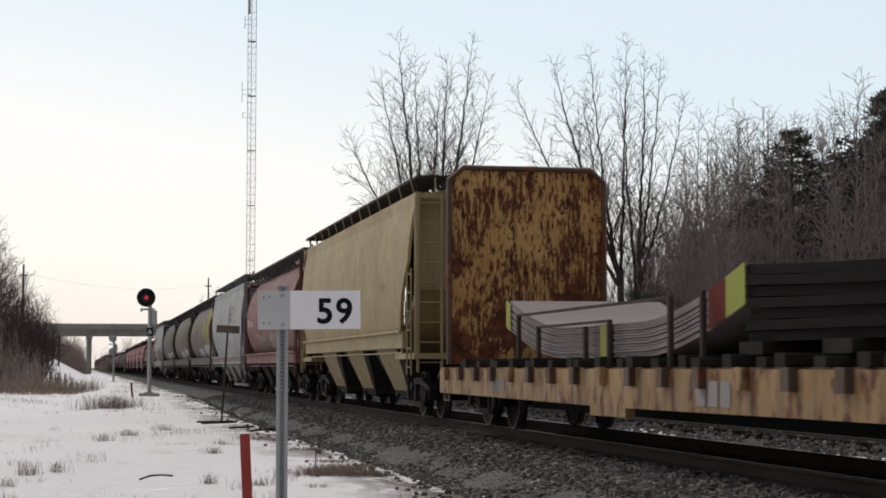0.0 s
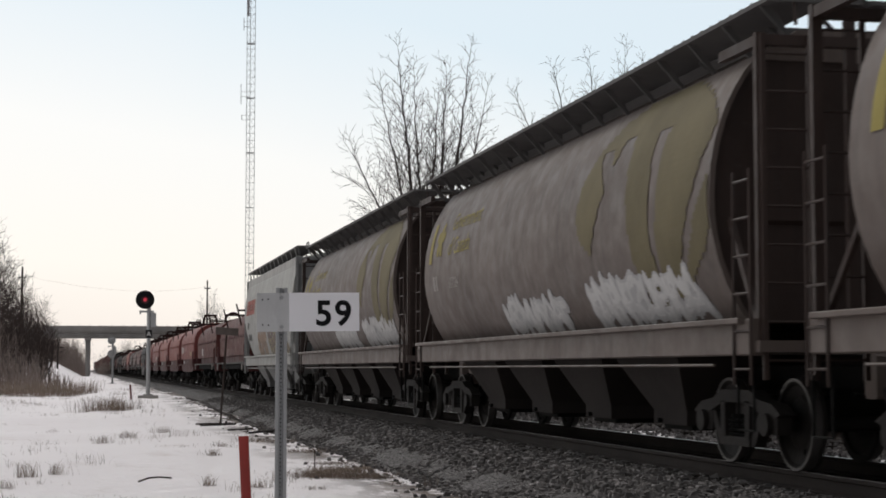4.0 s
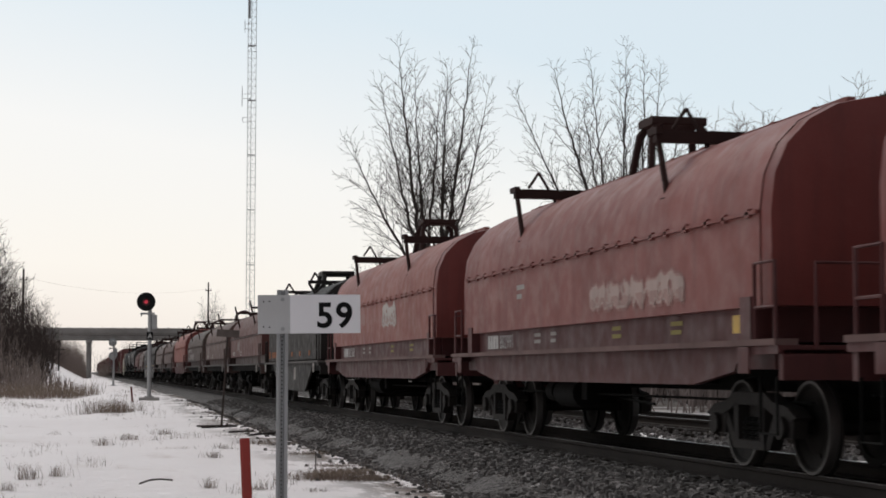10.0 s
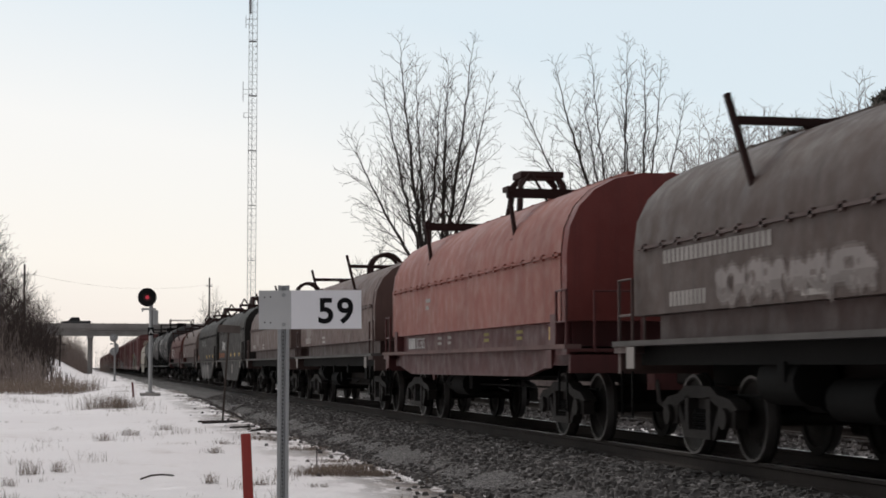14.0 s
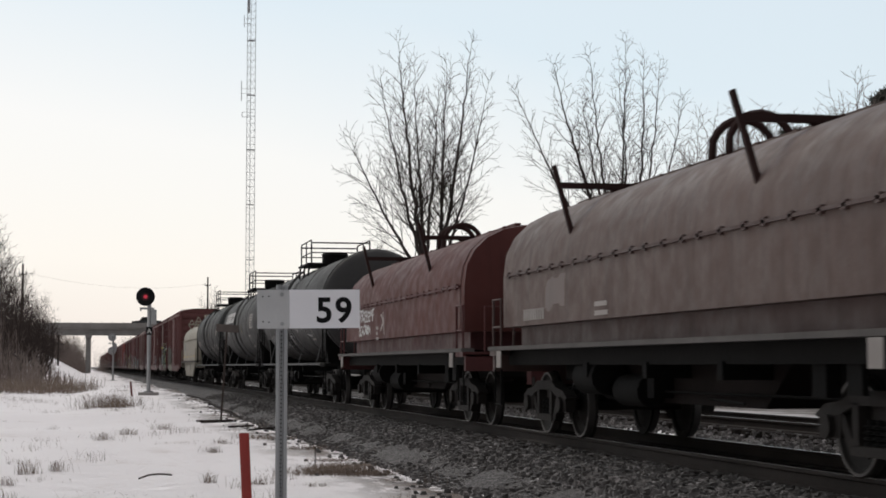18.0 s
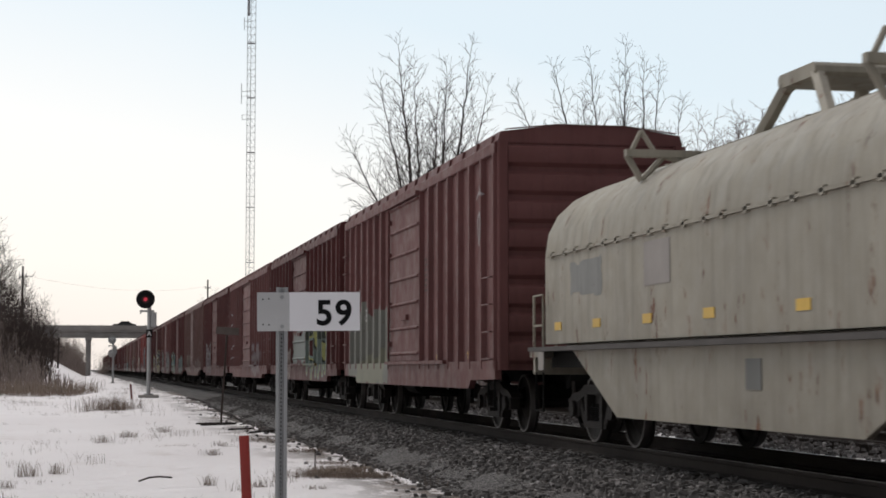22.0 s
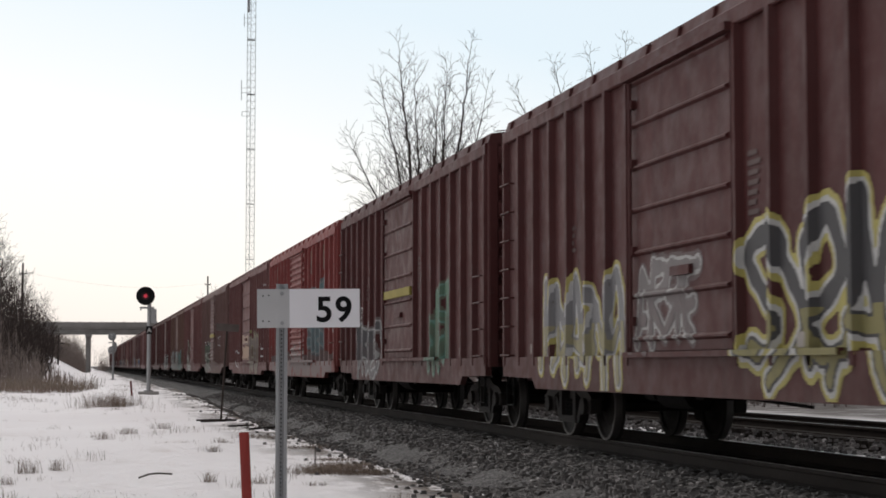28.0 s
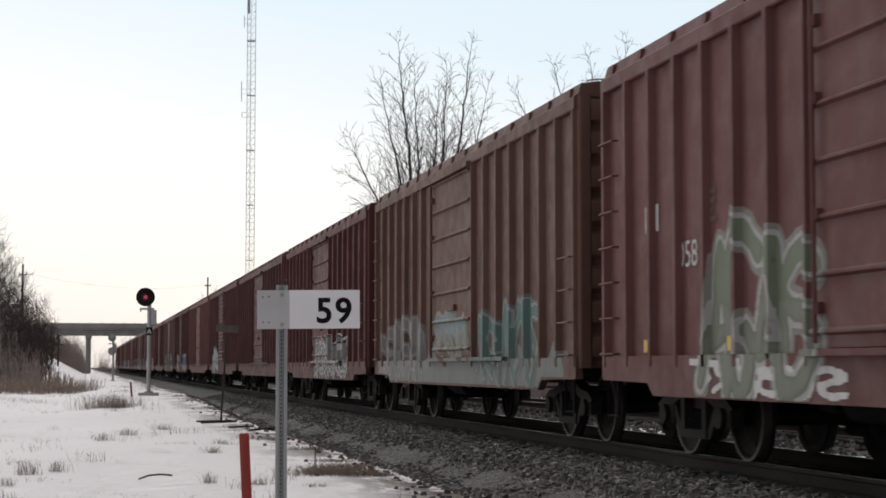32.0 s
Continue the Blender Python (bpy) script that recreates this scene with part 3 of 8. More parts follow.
def build_bridge():
    b = thing("road_bridge", "long flat concrete road bridge on slender piers over the tracks", "bridge")
    part("deck", Shape().box(-9, 36, BRIDGE_Y - 4.6, BRIDGE_Y + 4.6, 7.75, 8.35), CONCRETE, b)
    for y in (-4.75, 4.55):
        part("parapet", Shape().box(-9, 36, BRIDGE_Y + y, BRIDGE_Y + y + 0.2, 8.05, 8.98, 0.03), CONCRETE, b)
        s = Shape()
        for i in range(23):
            s.box(-8.8 + 2 * i, -8.7 + 2 * i, BRIDGE_Y + y + 0.05, BRIDGE_Y + y + 0.15, 8.98, 9.14)
        part("rail_post", s, CONCRETE, b, kind="stuff")
    for y in (-4.2, -1.4, 1.4, 4.2):
        part("girder", Shape().prism([(-0.35, 6.80), (0.35, 6.80), (0.35, 6.95), (0.12, 7.05), (0.12, 7.6), (0.4, 7.75), (-0.4, 7.75), (-0.12, 7.6), (-0.12, 7.05), (-0.35, 6.95)], -9, 36).mesh("girder", CONCRETE), CONCRETE, b, m=Matrix(((0, 1, 0, 0), (1, 0, 0, BRIDGE_Y + y), (0, 0, 1, 0), (0, 0, 0, 1))))
    for x in (0.92, 25.5):
        part("pier_cap", Shape().box(x - 0.6, x + 0.6, BRIDGE_Y - 4.8, BRIDGE_Y + 4.8, 6.25, 6.8, 0.05), CONCRETE, b)
        for y in (-3.6, 0, 3.6):
            part("pier", Shape().rod((x, BRIDGE_Y + y, -0.9), (x, BRIDGE_Y + y, 6.3), 0.46, 16), CONCRETE, b, "round concrete column")
    for x0, x1 in ((-10.5, -8.9), (35.9, 37.5)):
        part("abutment", Shape().box(x0, x1, BRIDGE_Y - 5, BRIDGE_Y + 5, 3.0, 8.3), CONCRETE, b)


def build_road():
    asphalt = plain("asphalt", (0.06, 0.058, 0.056), 0.9, 0, 0.3, 2)
    s = Shape().box(-900, 900, BRIDGE_Y - 4.4, BRIDGE_Y + 4.4, 8.30, 8.38)
    solo("road", s, asphalt, "grey road crossing over the tracks", "road", kind="structure")


def road_vehicle(kind, colour):
    v = thing(kind, {"car": "small dark car crossing the bridge", "pickup_truck": "dark pickup truck crossing the bridge", "van": "dark van crossing the bridge"}[kind], kind.replace("_", " "), group="road traffic on the bridge")
    glass = GLASS
    if kind == "car":
        body = [(-2.15, 0.35), (-2.2, 0.75), (-1.95, 0.92), (-1.2, 0.98), (1.35, 1.0), (2.1, 0.9), (2.2, 0.6), (2.15, 0.35)]
        cab = [(-1.25, 0.96), (-0.55, 1.42), (0.75, 1.45), (1.5, 0.98)]
    elif kind == "van":
        body = [(-2.4, 0.35), (-2.45, 0.95), (-1.9, 1.15), (2.35, 1.2), (2.4, 0.4)]
        cab = [(-1.9, 1.13), (-1.25, 1.78), (2.1, 1.82), (2.35, 1.18)]
    else:
        body = [(-2.7, 0.45), (-2.75, 0.95), (-1.4, 1.1), (2.7, 1.12), (2.72, 0.5)]
        cab = [(-1.4, 1.08), (-0.8, 1.75), (0.6, 1.75), (0.8, 1.1)]
    part("body", Shape().prism([(x, z) for x, z in body], -0.88, 0.88).mesh("body", colour), colour, v)
    part("cabin", Shape().prism(cab, -0.78, 0.78), colour, v)
    for k in (-1, 1):
        a = [(x * 0.86 + 0.02, z - 0.05 if z > 1.2 else z + 0.03) for x, z in cab]
        y0, y1 = sorted((k * 0.775, k * 0.79))
        part("window", Shape().prism(a, y0, y1), glass, v, "dark side glass")
    for x in (-1.35, 1.35):
        for k in (-1, 1):
            part("wheel", Shape().rod((x, k * 0.72, 0.33), (x, k * 0.9, 0.33), 0.33, 14), UNDER, v)
    return v


def signal(x, y, z, head_z, seen_from_front=True, height_two=None):
    s = thing("railway_signal", "tall silver signal mast with a round black target showing red" if seen_from_front else "tall silver signal mast seen from behind", "railway signal", pose(x, y, z))
    part("base", Shape().box(-0.42, 0.42, -0.42, 0.42, -0.4, 0.06, 0.04), CONCRETE, s, "concrete footing")
    part("mast", Shape().rod((0, 0, 0), (0, 0, head_z - z + 0.1), 0.085, 14).rod((0, 0, 0), (0, 0, 0.12), 0.2, 14), SILVER, s, "silver painted mast")
    part("junction_box", Shape().box(0.08, 0.30, -0.14, 0.14, head_z - z - 1.15, head_z - z - 0.55, 0.02), SILVER, s)
    part("bracket", Shape().box(-0.40, 0.2, -0.10, 0.10, head_z - z - 0.54, head_z - z - 0.46).rod((-0.36, -0.05, head_z - z - 0.5), (-0.36, -0.05, head_z - z - 0.62), 0.03, 6), SILVER, s)
    hx = -0.17
    if seen_from_front:
        h = part("target", Shape().rod((hx, -0.10, head_z - z), (hx, -0.07, head_z - z), 0.375, 40), MATTEBLACK, s, "round black background disc")
        rim = Shape()
        n = 40
        rim.loft([[(hx + r * math.cos(2 * math.pi * i / n), yy, head_z - z + r * math.sin(2 * math.pi * i / n)) for i in range(n)] for r, yy in ((0.36, -0.104), (0.38, -0.125), (0.395, -0.10), (0.38, -0.06))])
        part("rim", rim, MATTEBLACK, h)
        part("hood", Shape().loft([[(hx + 0.15 * math.cos(math.pi * i / 12), yy, head_z - z + 0.15 * math.sin(math.pi * i / 12)) for i in range(13)] for yy in (-0.08, -0.42)], closed=False), MATTEBLACK, h, "short lens hood")
        part("bezel", Shape().rod((hx, -0.12, head_z - z), (hx, -0.09, head_z - z), 0.165, 24), BEZEL, h)
        part("lens", Shape().rod((hx, -0.15, head_z - z), (hx, -0.11, head_z - z), 0.07, 20, 0.09), REDLAMP, h, "lit red lens")
        part("lamp_case", Shape().rod((hx, -0.07, head_z - z), (hx, 0.32, head_z - z), 0.2, 18, 0.14), MATTEBLACK, h)
        p = part("number_plate", Shape().box(-0.13, 0.13, -0.11, -0.095, head_z - z - 1.62, head_z - z - 1.28), MATTEBLACK, s, "small black plate with a white letter")
        me = text_mesh("A", WHITE, 0.26, 1.0, 1.0, 0.01)
        part("lettering", me, WHITE, p, "white letter", Matrix(((1, 0, 0, -0.085), (0, 0, -1, -0.114), (0, 1, 0, head_z - z - 1.54), (0, 0, 0, 1))))
    else:
        for zz in (head_z - z, head_z - z - 1.15):
            h = part("target", Shape().rod((-0.1, 0.0, zz), (-0.1, 0.03, zz), 0.34, 32), SILVER, s, "grey back of a signal disc")
            part("lamp_case", Shape().rod((-0.1, -0.3, zz), (-0.1, 0.0, zz), 0.13, 16, 0.17), SILVER, h)
    return s


def build_mile_sign():
    s = thing("milepost_sign", "white number plate bolted to a perforated steel post", "sign")
    x, y = 1.085, 9.72
    pr = [(-0.034, -0.012), (-0.034, -0.006), (-0.018, -0.006), (-0.012, 0.016), (0.012, 0.016), (0.018, -0.006), (0.034, -0.006), (0.034, -0.012), (0.014, -0.012), (0.009, 0.010), (-0.009, 0.010), (-0.014, -0.012)]
    part("post", Shape().prism([(x + a * 0.95, y + b) for a, b in pr], -0.75, 1.455, 2), GALV, s, "galvanised steel channel post with a row of holes")
    holes = Shape()
    for i in range(85):
        z = -0.45 + i * 0.0222
        holes.rod((x - 0.0, y + 0.0085, z), (x, y + 0.0062, z), 0.0042, 8)
    part("post_hole", holes, HOLE, s, "small punched holes", kind="stuff")
    tilt = pose(x, y - 0.022, 1.318, 0, -0.7, 0)
    part("back_plate", Shape().box(-0.140, 0.055, -0.004, 0.0, -0.108, 0.108), PLATEGREY, s, "dull grey plate", tilt)
    p = part("number_plate", Shape().box(0.040, 0.436, -0.009, -0.005, -0.108, 0.108), PLATEWHITE, s, "reflective white plate with black figures", tilt)
    me = text_mesh("59", INK, 0.195, 1.12, 1.0, 0.0045)
    part("lettering", me, INK, p, "black figures 5 and 9", Matrix(((1, 0, 0, 0.186), (0, 0, -1, -0.0105), (0, 1, 0, -0.073), (0, 0, 0, 1))))
    for dx, dz in ((-0.002, 0.082), (-0.002, -0.082)):
        part("bolt", Shape().rod((dx, -0.005, dz), (dx, -0.013, dz), 0.012, 6), GALV, s, m=tilt)
    for dx, dz in ((-0.108, 0.07), (-0.108, -0.07), (-0.075, 0.072), (-0.075, -0.072)):
        part("rivet_hole", Shape().rod((dx, -0.0042, dz), (dx, -0.005, dz), 0.0045, 8), HOLE, s, m=tilt)


def build_posts():
    t = thing("marker_post", "thin leaning rusty steel post with a short cross plate", "post", pose(3.63, 47, -0.5, 0, 3.4, 0))
    part("stake", Shape().box(-0.025, 0.025, -0.025, 0.025, -0.2, 2.62, 0.006), RUSTY, t)
    part("plate", Shape().box(-0.30, 0.31, -0.05, -0.036, 2.42, 2.62, 0.004), PLATEBROWN, t, "weathered brown plate")
    m = thing("marker_stake", "flat red plastic marker stake standing in the snow", "stake", pose(1.32, 14, -0.6, 0, -2.9, 0))
    part("blade", Shape().prism([(-0.040, -0.008), (-0.034, -0.012), (0.034, -0.012), (0.040, -0.008), (0.040, 0.0), (0.030, -0.003), (-0.030, -0.003), (-0.040, 0.0)], -0.15, 1.07, 2), REDSTAKE, m)
    r = thing("marker_stake", "short red steel stake in the snow by the signal", "stake", pose(2.0, 73, -0.45, 0, -5, 0))
    part("blade", Shape().box(-0.04, 0.04, -0.02, 0.02, -0.1, 0.82, 0.006), RUSTRED, r)
    w = thing("marker_stake", "thin dark wire stake in the snow", "stake", pose(3.35, 25.5, -0.55))
    part("blade", Shape().rod((0, 0, 0), (0, 0, 0.38), 0.008, 6), RUSTY, w)
    for x, y, z, h, lean in ((-2.9, 210, 1.0, 3.7, 1), (-4.15, 200, 1.5, 2.6, -4), (-3.5, 205, 1.2, 2.9, 3)):
        p = thing("utility_pole", "short dark timber pole on the snowy bank", "pole", pose(x, y, ground_height(x, y) - 0.3, 0, lean, 0), group="poles on the bank")
        part("pole", Shape().rod((0, 0, 0), (0, 0, h + 0.3), 0.12, 8, 0.09), POLE, p)
        if h > 3.5:
            part("crossarm", Shape().box(-0.7, 0.7, -0.06, 0.06, h - 0.9, h - 0.78), POLE, p)
    ends = []
    for x, y, z in ((-6.4, 190, 11.9), (16.6, 240, 13.2)):
        g = ground_height(x, y)
        p = thing("utility_pole", "tall dark timber pole carrying a wire", "pole", pose(x, y, g - 0.5), group="poles of the wire line")
        part("pole", Shape().rod((0, 0, 0), (0, 0, z - g + 0.5), 0.16, 8, 0.1), POLE, p)
        part("crossarm", Shape().box(-0.42, 0.42, -0.05, 0.05, z - g - 0.7, z - g - 0.58), POLE, p)
        for k in (-0.36, 0.36):
            part("insulator", Shape().rod((k, 0, z - g - 0.55), (k, 0, z - g - 0.38), 0.05, 8), GALV, p)
        ends.append((x, y, z - 0.9))
    a, c = map(Vector, ends)
    s = Shape()
    pts = [a + (c - a) * (i / 24) + Vector((0, 0, -1.1 * 4 * (i / 24) * (1 - i / 24))) for i in range(25)]
    s.path(pts, 0.008, 4)
    solo("overhead_wire", s, POLE, "thin dark wire sagging between poles", "wire")


def build_mast():
    m = thing("radio_mast", "tall slender steel lattice mast with small antennas", "mast", pose(20.45, 220, -0.6))
    H, w = 63.0, 0.60
    corners = [(0, w), (-w * 0.87, -w * 0.5), (w * 0.87, -w * 0.5)]
    for x, y in corners:
        part("mast_leg", Shape().rod((x, y, 0), (x, y, H), 0.034, 6), MASTSTEEL, m)
    for k in range(14):
        s = Shape()
        for i in range(5):
            z = (k * 5 + i) * 0.9
            for a in range(3):
                p, q = corners[a], corners[(a + 1) % 3]
                s.rod((*p, z), (*q, z), 0.016, 4)
                s.rod((*p, z), (*q, z + 0.9), 0.013, 4)
        part("lattice_section", s, MASTSTEEL, m, "cross braced section")
    for z in range(8, 62, 7):
        part("collar", Shape().box(-w * 0.8, w * 0.8, -w * 0.5, w * 0.9, z, z + 0.05), MASTSTEEL, m)
    for x, z, h in ((-1.2, 36.5, 2.6), (-0.9, 45.5, 1.6), (-1.1, 33.5, 0.6), (-0.8, 54, 2.0)):
        a = part("antenna", Shape().rod((x, 0, z - h / 2), (x, 0, z + h / 2), 0.04, 6).rod((x, 0, z - 0.3), (0, 0, z - 0.3), 0.025, 5).rod((x, 0, z + 0.3), (0, 0, z + 0.3), 0.025, 5), MASTSTEEL, m)
    part("antenna", Shape().rod((-0.35, -0.3, 46.5), (-0.35, -0.3, 50.5), 0.13, 8), MASTSTEEL, m, "dark panel antenna")
    part("foundation", Shape().box(-1.2, 1.2, -1.2, 1.2, 0, 0.45), CONCRETE, m)


GLASS = plain("dark_glass", (0.02, 0.022, 0.025), 0.1, 0, 0.1, 2, 0.0)
SILVER = plain("aluminium_paint", (0.40, 0.40, 0.40), 0.5, 0.25, 0.25, 3, 0.1)
MATTEBLACK = plain("matt_black", (0.016, 0.016, 0.017), 0.7, 0, 0.3, 3, 0.1)
BEZEL = plain("dark_red_bezel", (0.07, 0.012, 0.014), 0.5, 0, 0.3, 3, 0.1)
REDLAMP = glow("red_lamp", (0.62, 0.05, 0.08), 0.45)
HOLE = plain("shadowed_hole", (0.03, 0.03, 0.03), 0.9, 0, 0.2, 3, 0.0)
PLATEGREY = plain("aged_grey_plate", (0.52, 0.52, 0.525), 0.55, 0.1, 0.16, 9, 0.1)
PLATEWHITE = plain("reflective_white", (0.82, 0.81, 0.84), 0.5, 0, 0.06, 9, 0.05)
INK = plain("black_film", (0.008, 0.008, 0.009), 0.6, 0, 0.2, 5, 0.0)
REDSTAKE = plain("red_plastic", (0.30, 0.028, 0.020), 0.55, 0, 0.25, 8, 0.1)
RUSTRED = plain("faded_red_steel", (0.14, 0.03, 0.025), 0.8, 0, 0.3, 8)
RUSTY = plain("rusted_steel", (0.075, 0.058, 0.052), 0.85, 0.1, 0.4, 8)
PLATEBROWN = plain("weathered_plate", (0.15, 0.125, 0.115), 0.8, 0, 0.35, 8)
POLE = plain("old_timber", (0.06, 0.05, 0.046), 0.9, 0, 0.3, 3)
MASTSTEEL = plain("mast_steel", (0.33, 0.33, 0.34), 0.6, 0.2, 0.25, 2, 0.0)

build_bridge()
build_road()
signal(2.73, 75, -0.16, 3.95)
signal(2.48, 150, -0.25, 3.45, False)
build_mile_sign()
build_posts()
build_mast()
TRAFFIC = []
for kind, c, x_from, t_at, sense in (("car", (0.05, 0.05, 0.055), 284, 11.0, -1), ("pickup_truck", (0.035, 0.035, 0.04), 299, 13.0, -1), ("car", (0.09, 0.09, 0.09), 295, 14.5, -1),
                                     ("pickup_truck", (0.06, 0.055, 0.05), 254, 16.5, -1), ("pickup_truck", (0.04, 0.04, 0.045), 260, 18.0, -1), ("car", (0.03, 0.03, 0.03), 218, 20.5, -1),
                                     ("car", (0.05, 0.05, 0.05), 221, 22.0, -1), ("van", (0.10, 0.10, 0.10), 234, 23.5, -1), ("car", (0.12, 0.12, 0.125), 232, 5.5, 1)):
    v = road_vehicle(kind, plain("vehicle_paint", c, 0.35, 0.2, 0.1, 2, 0.0))
    TRAFFIC.append((v, (x_from - 150) * 0.1046, t_at, sense))

# ---- bare trees, wood, thicket, grass ----
def limb(s, p, q, r0, r1, n):
    s.rod(p, q, r0, n, r1, caps=False)


def turned(d, angle, rnd):
    """The direction d bent by an angle to a random side."""
    a = d.orthogonal().normalized()
    a.rotate(Matrix.Rotation(rnd.uniform(0, 2 * math.pi), 3, d))
    v = d.copy()
    v.rotate(Matrix.Rotation(angle, 3, a))
    return v.normalized()


def grow(wood, fine, p, d, length, r, level, rnd, up=0.18):
    """A straight-grained limb that lifts towards its tip, with side shoots that shorten outwards, down to fine twigs."""
    gap = (0.6, 0.36, 0.24, 0.3)[level]
    steps = max(2, int(length / gap))
    least = (0.020, 0.015, 0.0105, 0.009)[level]
    side = rnd.uniform(0, 6.28)
    for i in range(steps):
        t = (i + 1) / steps
        q = p + d * (length / steps)
        ra, rb = r * (1 - 0.85 * i / steps), r * (1 - 0.85 * t)
        limb(wood if level < 2 else fine, p, q, max(ra, least), max(rb, least * 0.8), 4 if level < 2 else 3)
        p = q
        d = (turned(d, rnd.uniform(0.0, (0.03, 0.035, 0.04, 0.04)[level]), rnd) + Vector((0, 0, up * (0.06, 0.09, 0.10, 0.05)[level]))).normalized()
        if level < 3 and (t > 0.12 or level == 2):
            ln = ((1 - t) * length * 0.55 + 0.5, (1 - t) * length * 0.42 + 0.35, rnd.uniform(0.22, 0.5))[level] * rnd.uniform(0.7, 1.15)
            a = d.orthogonal().normalized()
            side += 2.4 + rnd.uniform(-0.5, 0.5)
            a.rotate(Matrix.Rotation(side, 3, d))
            w = d.copy()
            w.rotate(Matrix.Rotation(rnd.uniform(0.45, 0.75), 3, a))
            grow(wood, fine, p, w, ln, max(rb * 0.55, 0.008), level + 1, rnd, up)


def leader(wood, fine, p0, tip, r, rnd, reach, dens=1.0, low=0.12):
    """An upright stem that leaves its fork leaning and straightens, feathered with shoots that get shorter upwards."""
    bend = Vector((p0.x + 0.60 * (tip.x - p0.x), p0.y + 0.60 * (tip.y - p0.y), p0.z + 0.45 * (tip.z - p0.z)))
    n = max(5, int((tip - p0).length / 0.5))
    p, side = p0, rnd.uniform(0, 6.28)
    for i in range(n):
        t = (i + 1) / n
        q = p0 * (1 - t) ** 2 + bend * (2 * t * (1 - t)) + tip * t * t + Vector((rnd.gauss(0, 0.035), rnd.gauss(0, 0.035), 0)) * (t < 1)
        d = (q - p).normalized()
        ra, rb = r * (1 - 0.92 * i / n), r * (1 - 0.92 * t)
        limb(wood, p, q, max(ra, 0.012), max(rb, 0.010), 6)
        p = q
        if t > low:
            ln = reach * ((0.6 + 0.4 * min(1.0, t / 0.3)) * (1 - t) ** 0.8 + 0.10)
            for _ in range(1 if rnd.random() > 0.6 * dens else 2):
                a = d.orthogonal().normalized()
                side += 2.4 + rnd.uniform(-0.6, 0.6)
                a.rotate(Matrix.Rotation(side, 3, d))
                w = d.copy()
                w.rotate(Matrix.Rotation(rnd.uniform(0.45, 0.80), 3, a))
                grow(wood, fine, p, w, ln * rnd.uniform(0.6, 1.2), max(rb * 0.42, 0.012), 1, rnd, 0.3)


def stem_tree(seed, trunk_top, girth, tips, reach, dens=1.0, low=0.12):
    """A trunk that forks into leaders ending at the given tips."""
    rnd = random.Random(seed)
    trunk, wood, fine = Shape(), Shape(), Shape()
    top = Vector((0, 0, trunk_top))
    trunk.rod((0, 0, -0.5), (0, 0, 0.3), girth * 1.5, 10, girth * 1.1, caps=False).rod((0, 0, 0.3), top, girth * 1.1, 10, girth * 0.85, caps=False)
    for k, (x, y, z) in enumerate(tips):
        start = top - Vector((0, 0, rnd.uniform(0.0, 0.35) * trunk_top))
        leader(wood, fine, start, Vector((x, y, z)), girth * (0.72 if k == 0 else 0.55), rnd, reach, dens, low)
    return trunk.mesh("trunk", BARK), wood.mesh("limbs", BARK), fine.mesh("twigs", TWIG, smooth=False)


def crowd_tree(seed, height, stems, spread, reach, trunk=0.25, dens=0.7, tone=None):
    rnd = random.Random(seed)
    tips = []
    for i in range(stems):
        a = 2 * math.pi * (i + rnd.uniform(-0.3, 0.3)) / stems
        k = height * spread * rnd.uniform(0.3, 1.0) * (0.3 if i == 0 else 1)
        tips.append((math.cos(a) * k, math.sin(a) * k, height * (1.0 if i == 0 else rnd.uniform(0.72, 0.97))))
    meshes = stem_tree(seed + 100, height * trunk, height * 0.0095, tips, reach, dens)
    for me in meshes[1:] if tone else ():
        me.materials[0] = tone
    return meshes


def bare_tree(meshes, at, label, scale=1.0, group=""):
    t = thing("bare_tree", label, "tree", at @ Matrix.Diagonal((scale, scale, scale, 1)), group)
    for nm, me in zip(("trunk", "branch_crown", "twig_crown"), meshes):
        part(nm, me, BARK, t, kind="" if nm == "trunk" else "stuff")
    return t


def pine_meshes(seed, height):
    rnd = random.Random(seed)
    trunk, wood, green = Shape(), Shape(), Shape()
    trunk.rod((0, 0, -0.5), (0, 0, height), 0.2, 8, 0.04, caps=False)
    z = height * 0.22
    while z < height:
        reach = (0.25 + 0.75 * math.sin(math.pi * min(1, (height - z) / height * 1.15))) * height * 0.24
        for _ in range(rnd.randint(3, 5)):
            a = rnd.uniform(0, 6.28)
            ln = reach * rnd.uniform(0.55, 1.1)
            tip = Vector((math.cos(a) * ln, math.sin(a) * ln, z + ln * rnd.uniform(-0.05, 0.4)))
            limb(wood, Vector((0, 0, z)), tip, 0.045, 0.012, 4)
            for k in range(int(8 + ln * 7)):
                c = Vector((0, 0, z)).lerp(tip, rnd.uniform(0.3, 1.05)) + Vector((rnd.gauss(0, 0.16), rnd.gauss(0, 0.16), rnd.gauss(0.08, 0.12)))
                for j in range(5):
                    w = Vector((rnd.uniform(-1, 1), rnd.uniform(-1, 1), rnd.uniform(-0.3, 1))).normalized()
                    g = w.orthogonal().normalized() * 0.035
                    e = c + w * rnd.uniform(0.16, 0.34)
                    green.add([c - g, c + g, e + g * 0.3, e - g * 0.3], [(0, 1, 2, 3)])
        z += rnd.uniform(0.28, 0.5)
    return trunk.mesh("trunk", BARK), wood.mesh("limbs", BARK), green.mesh("needles", NEEDLE, smooth=False)


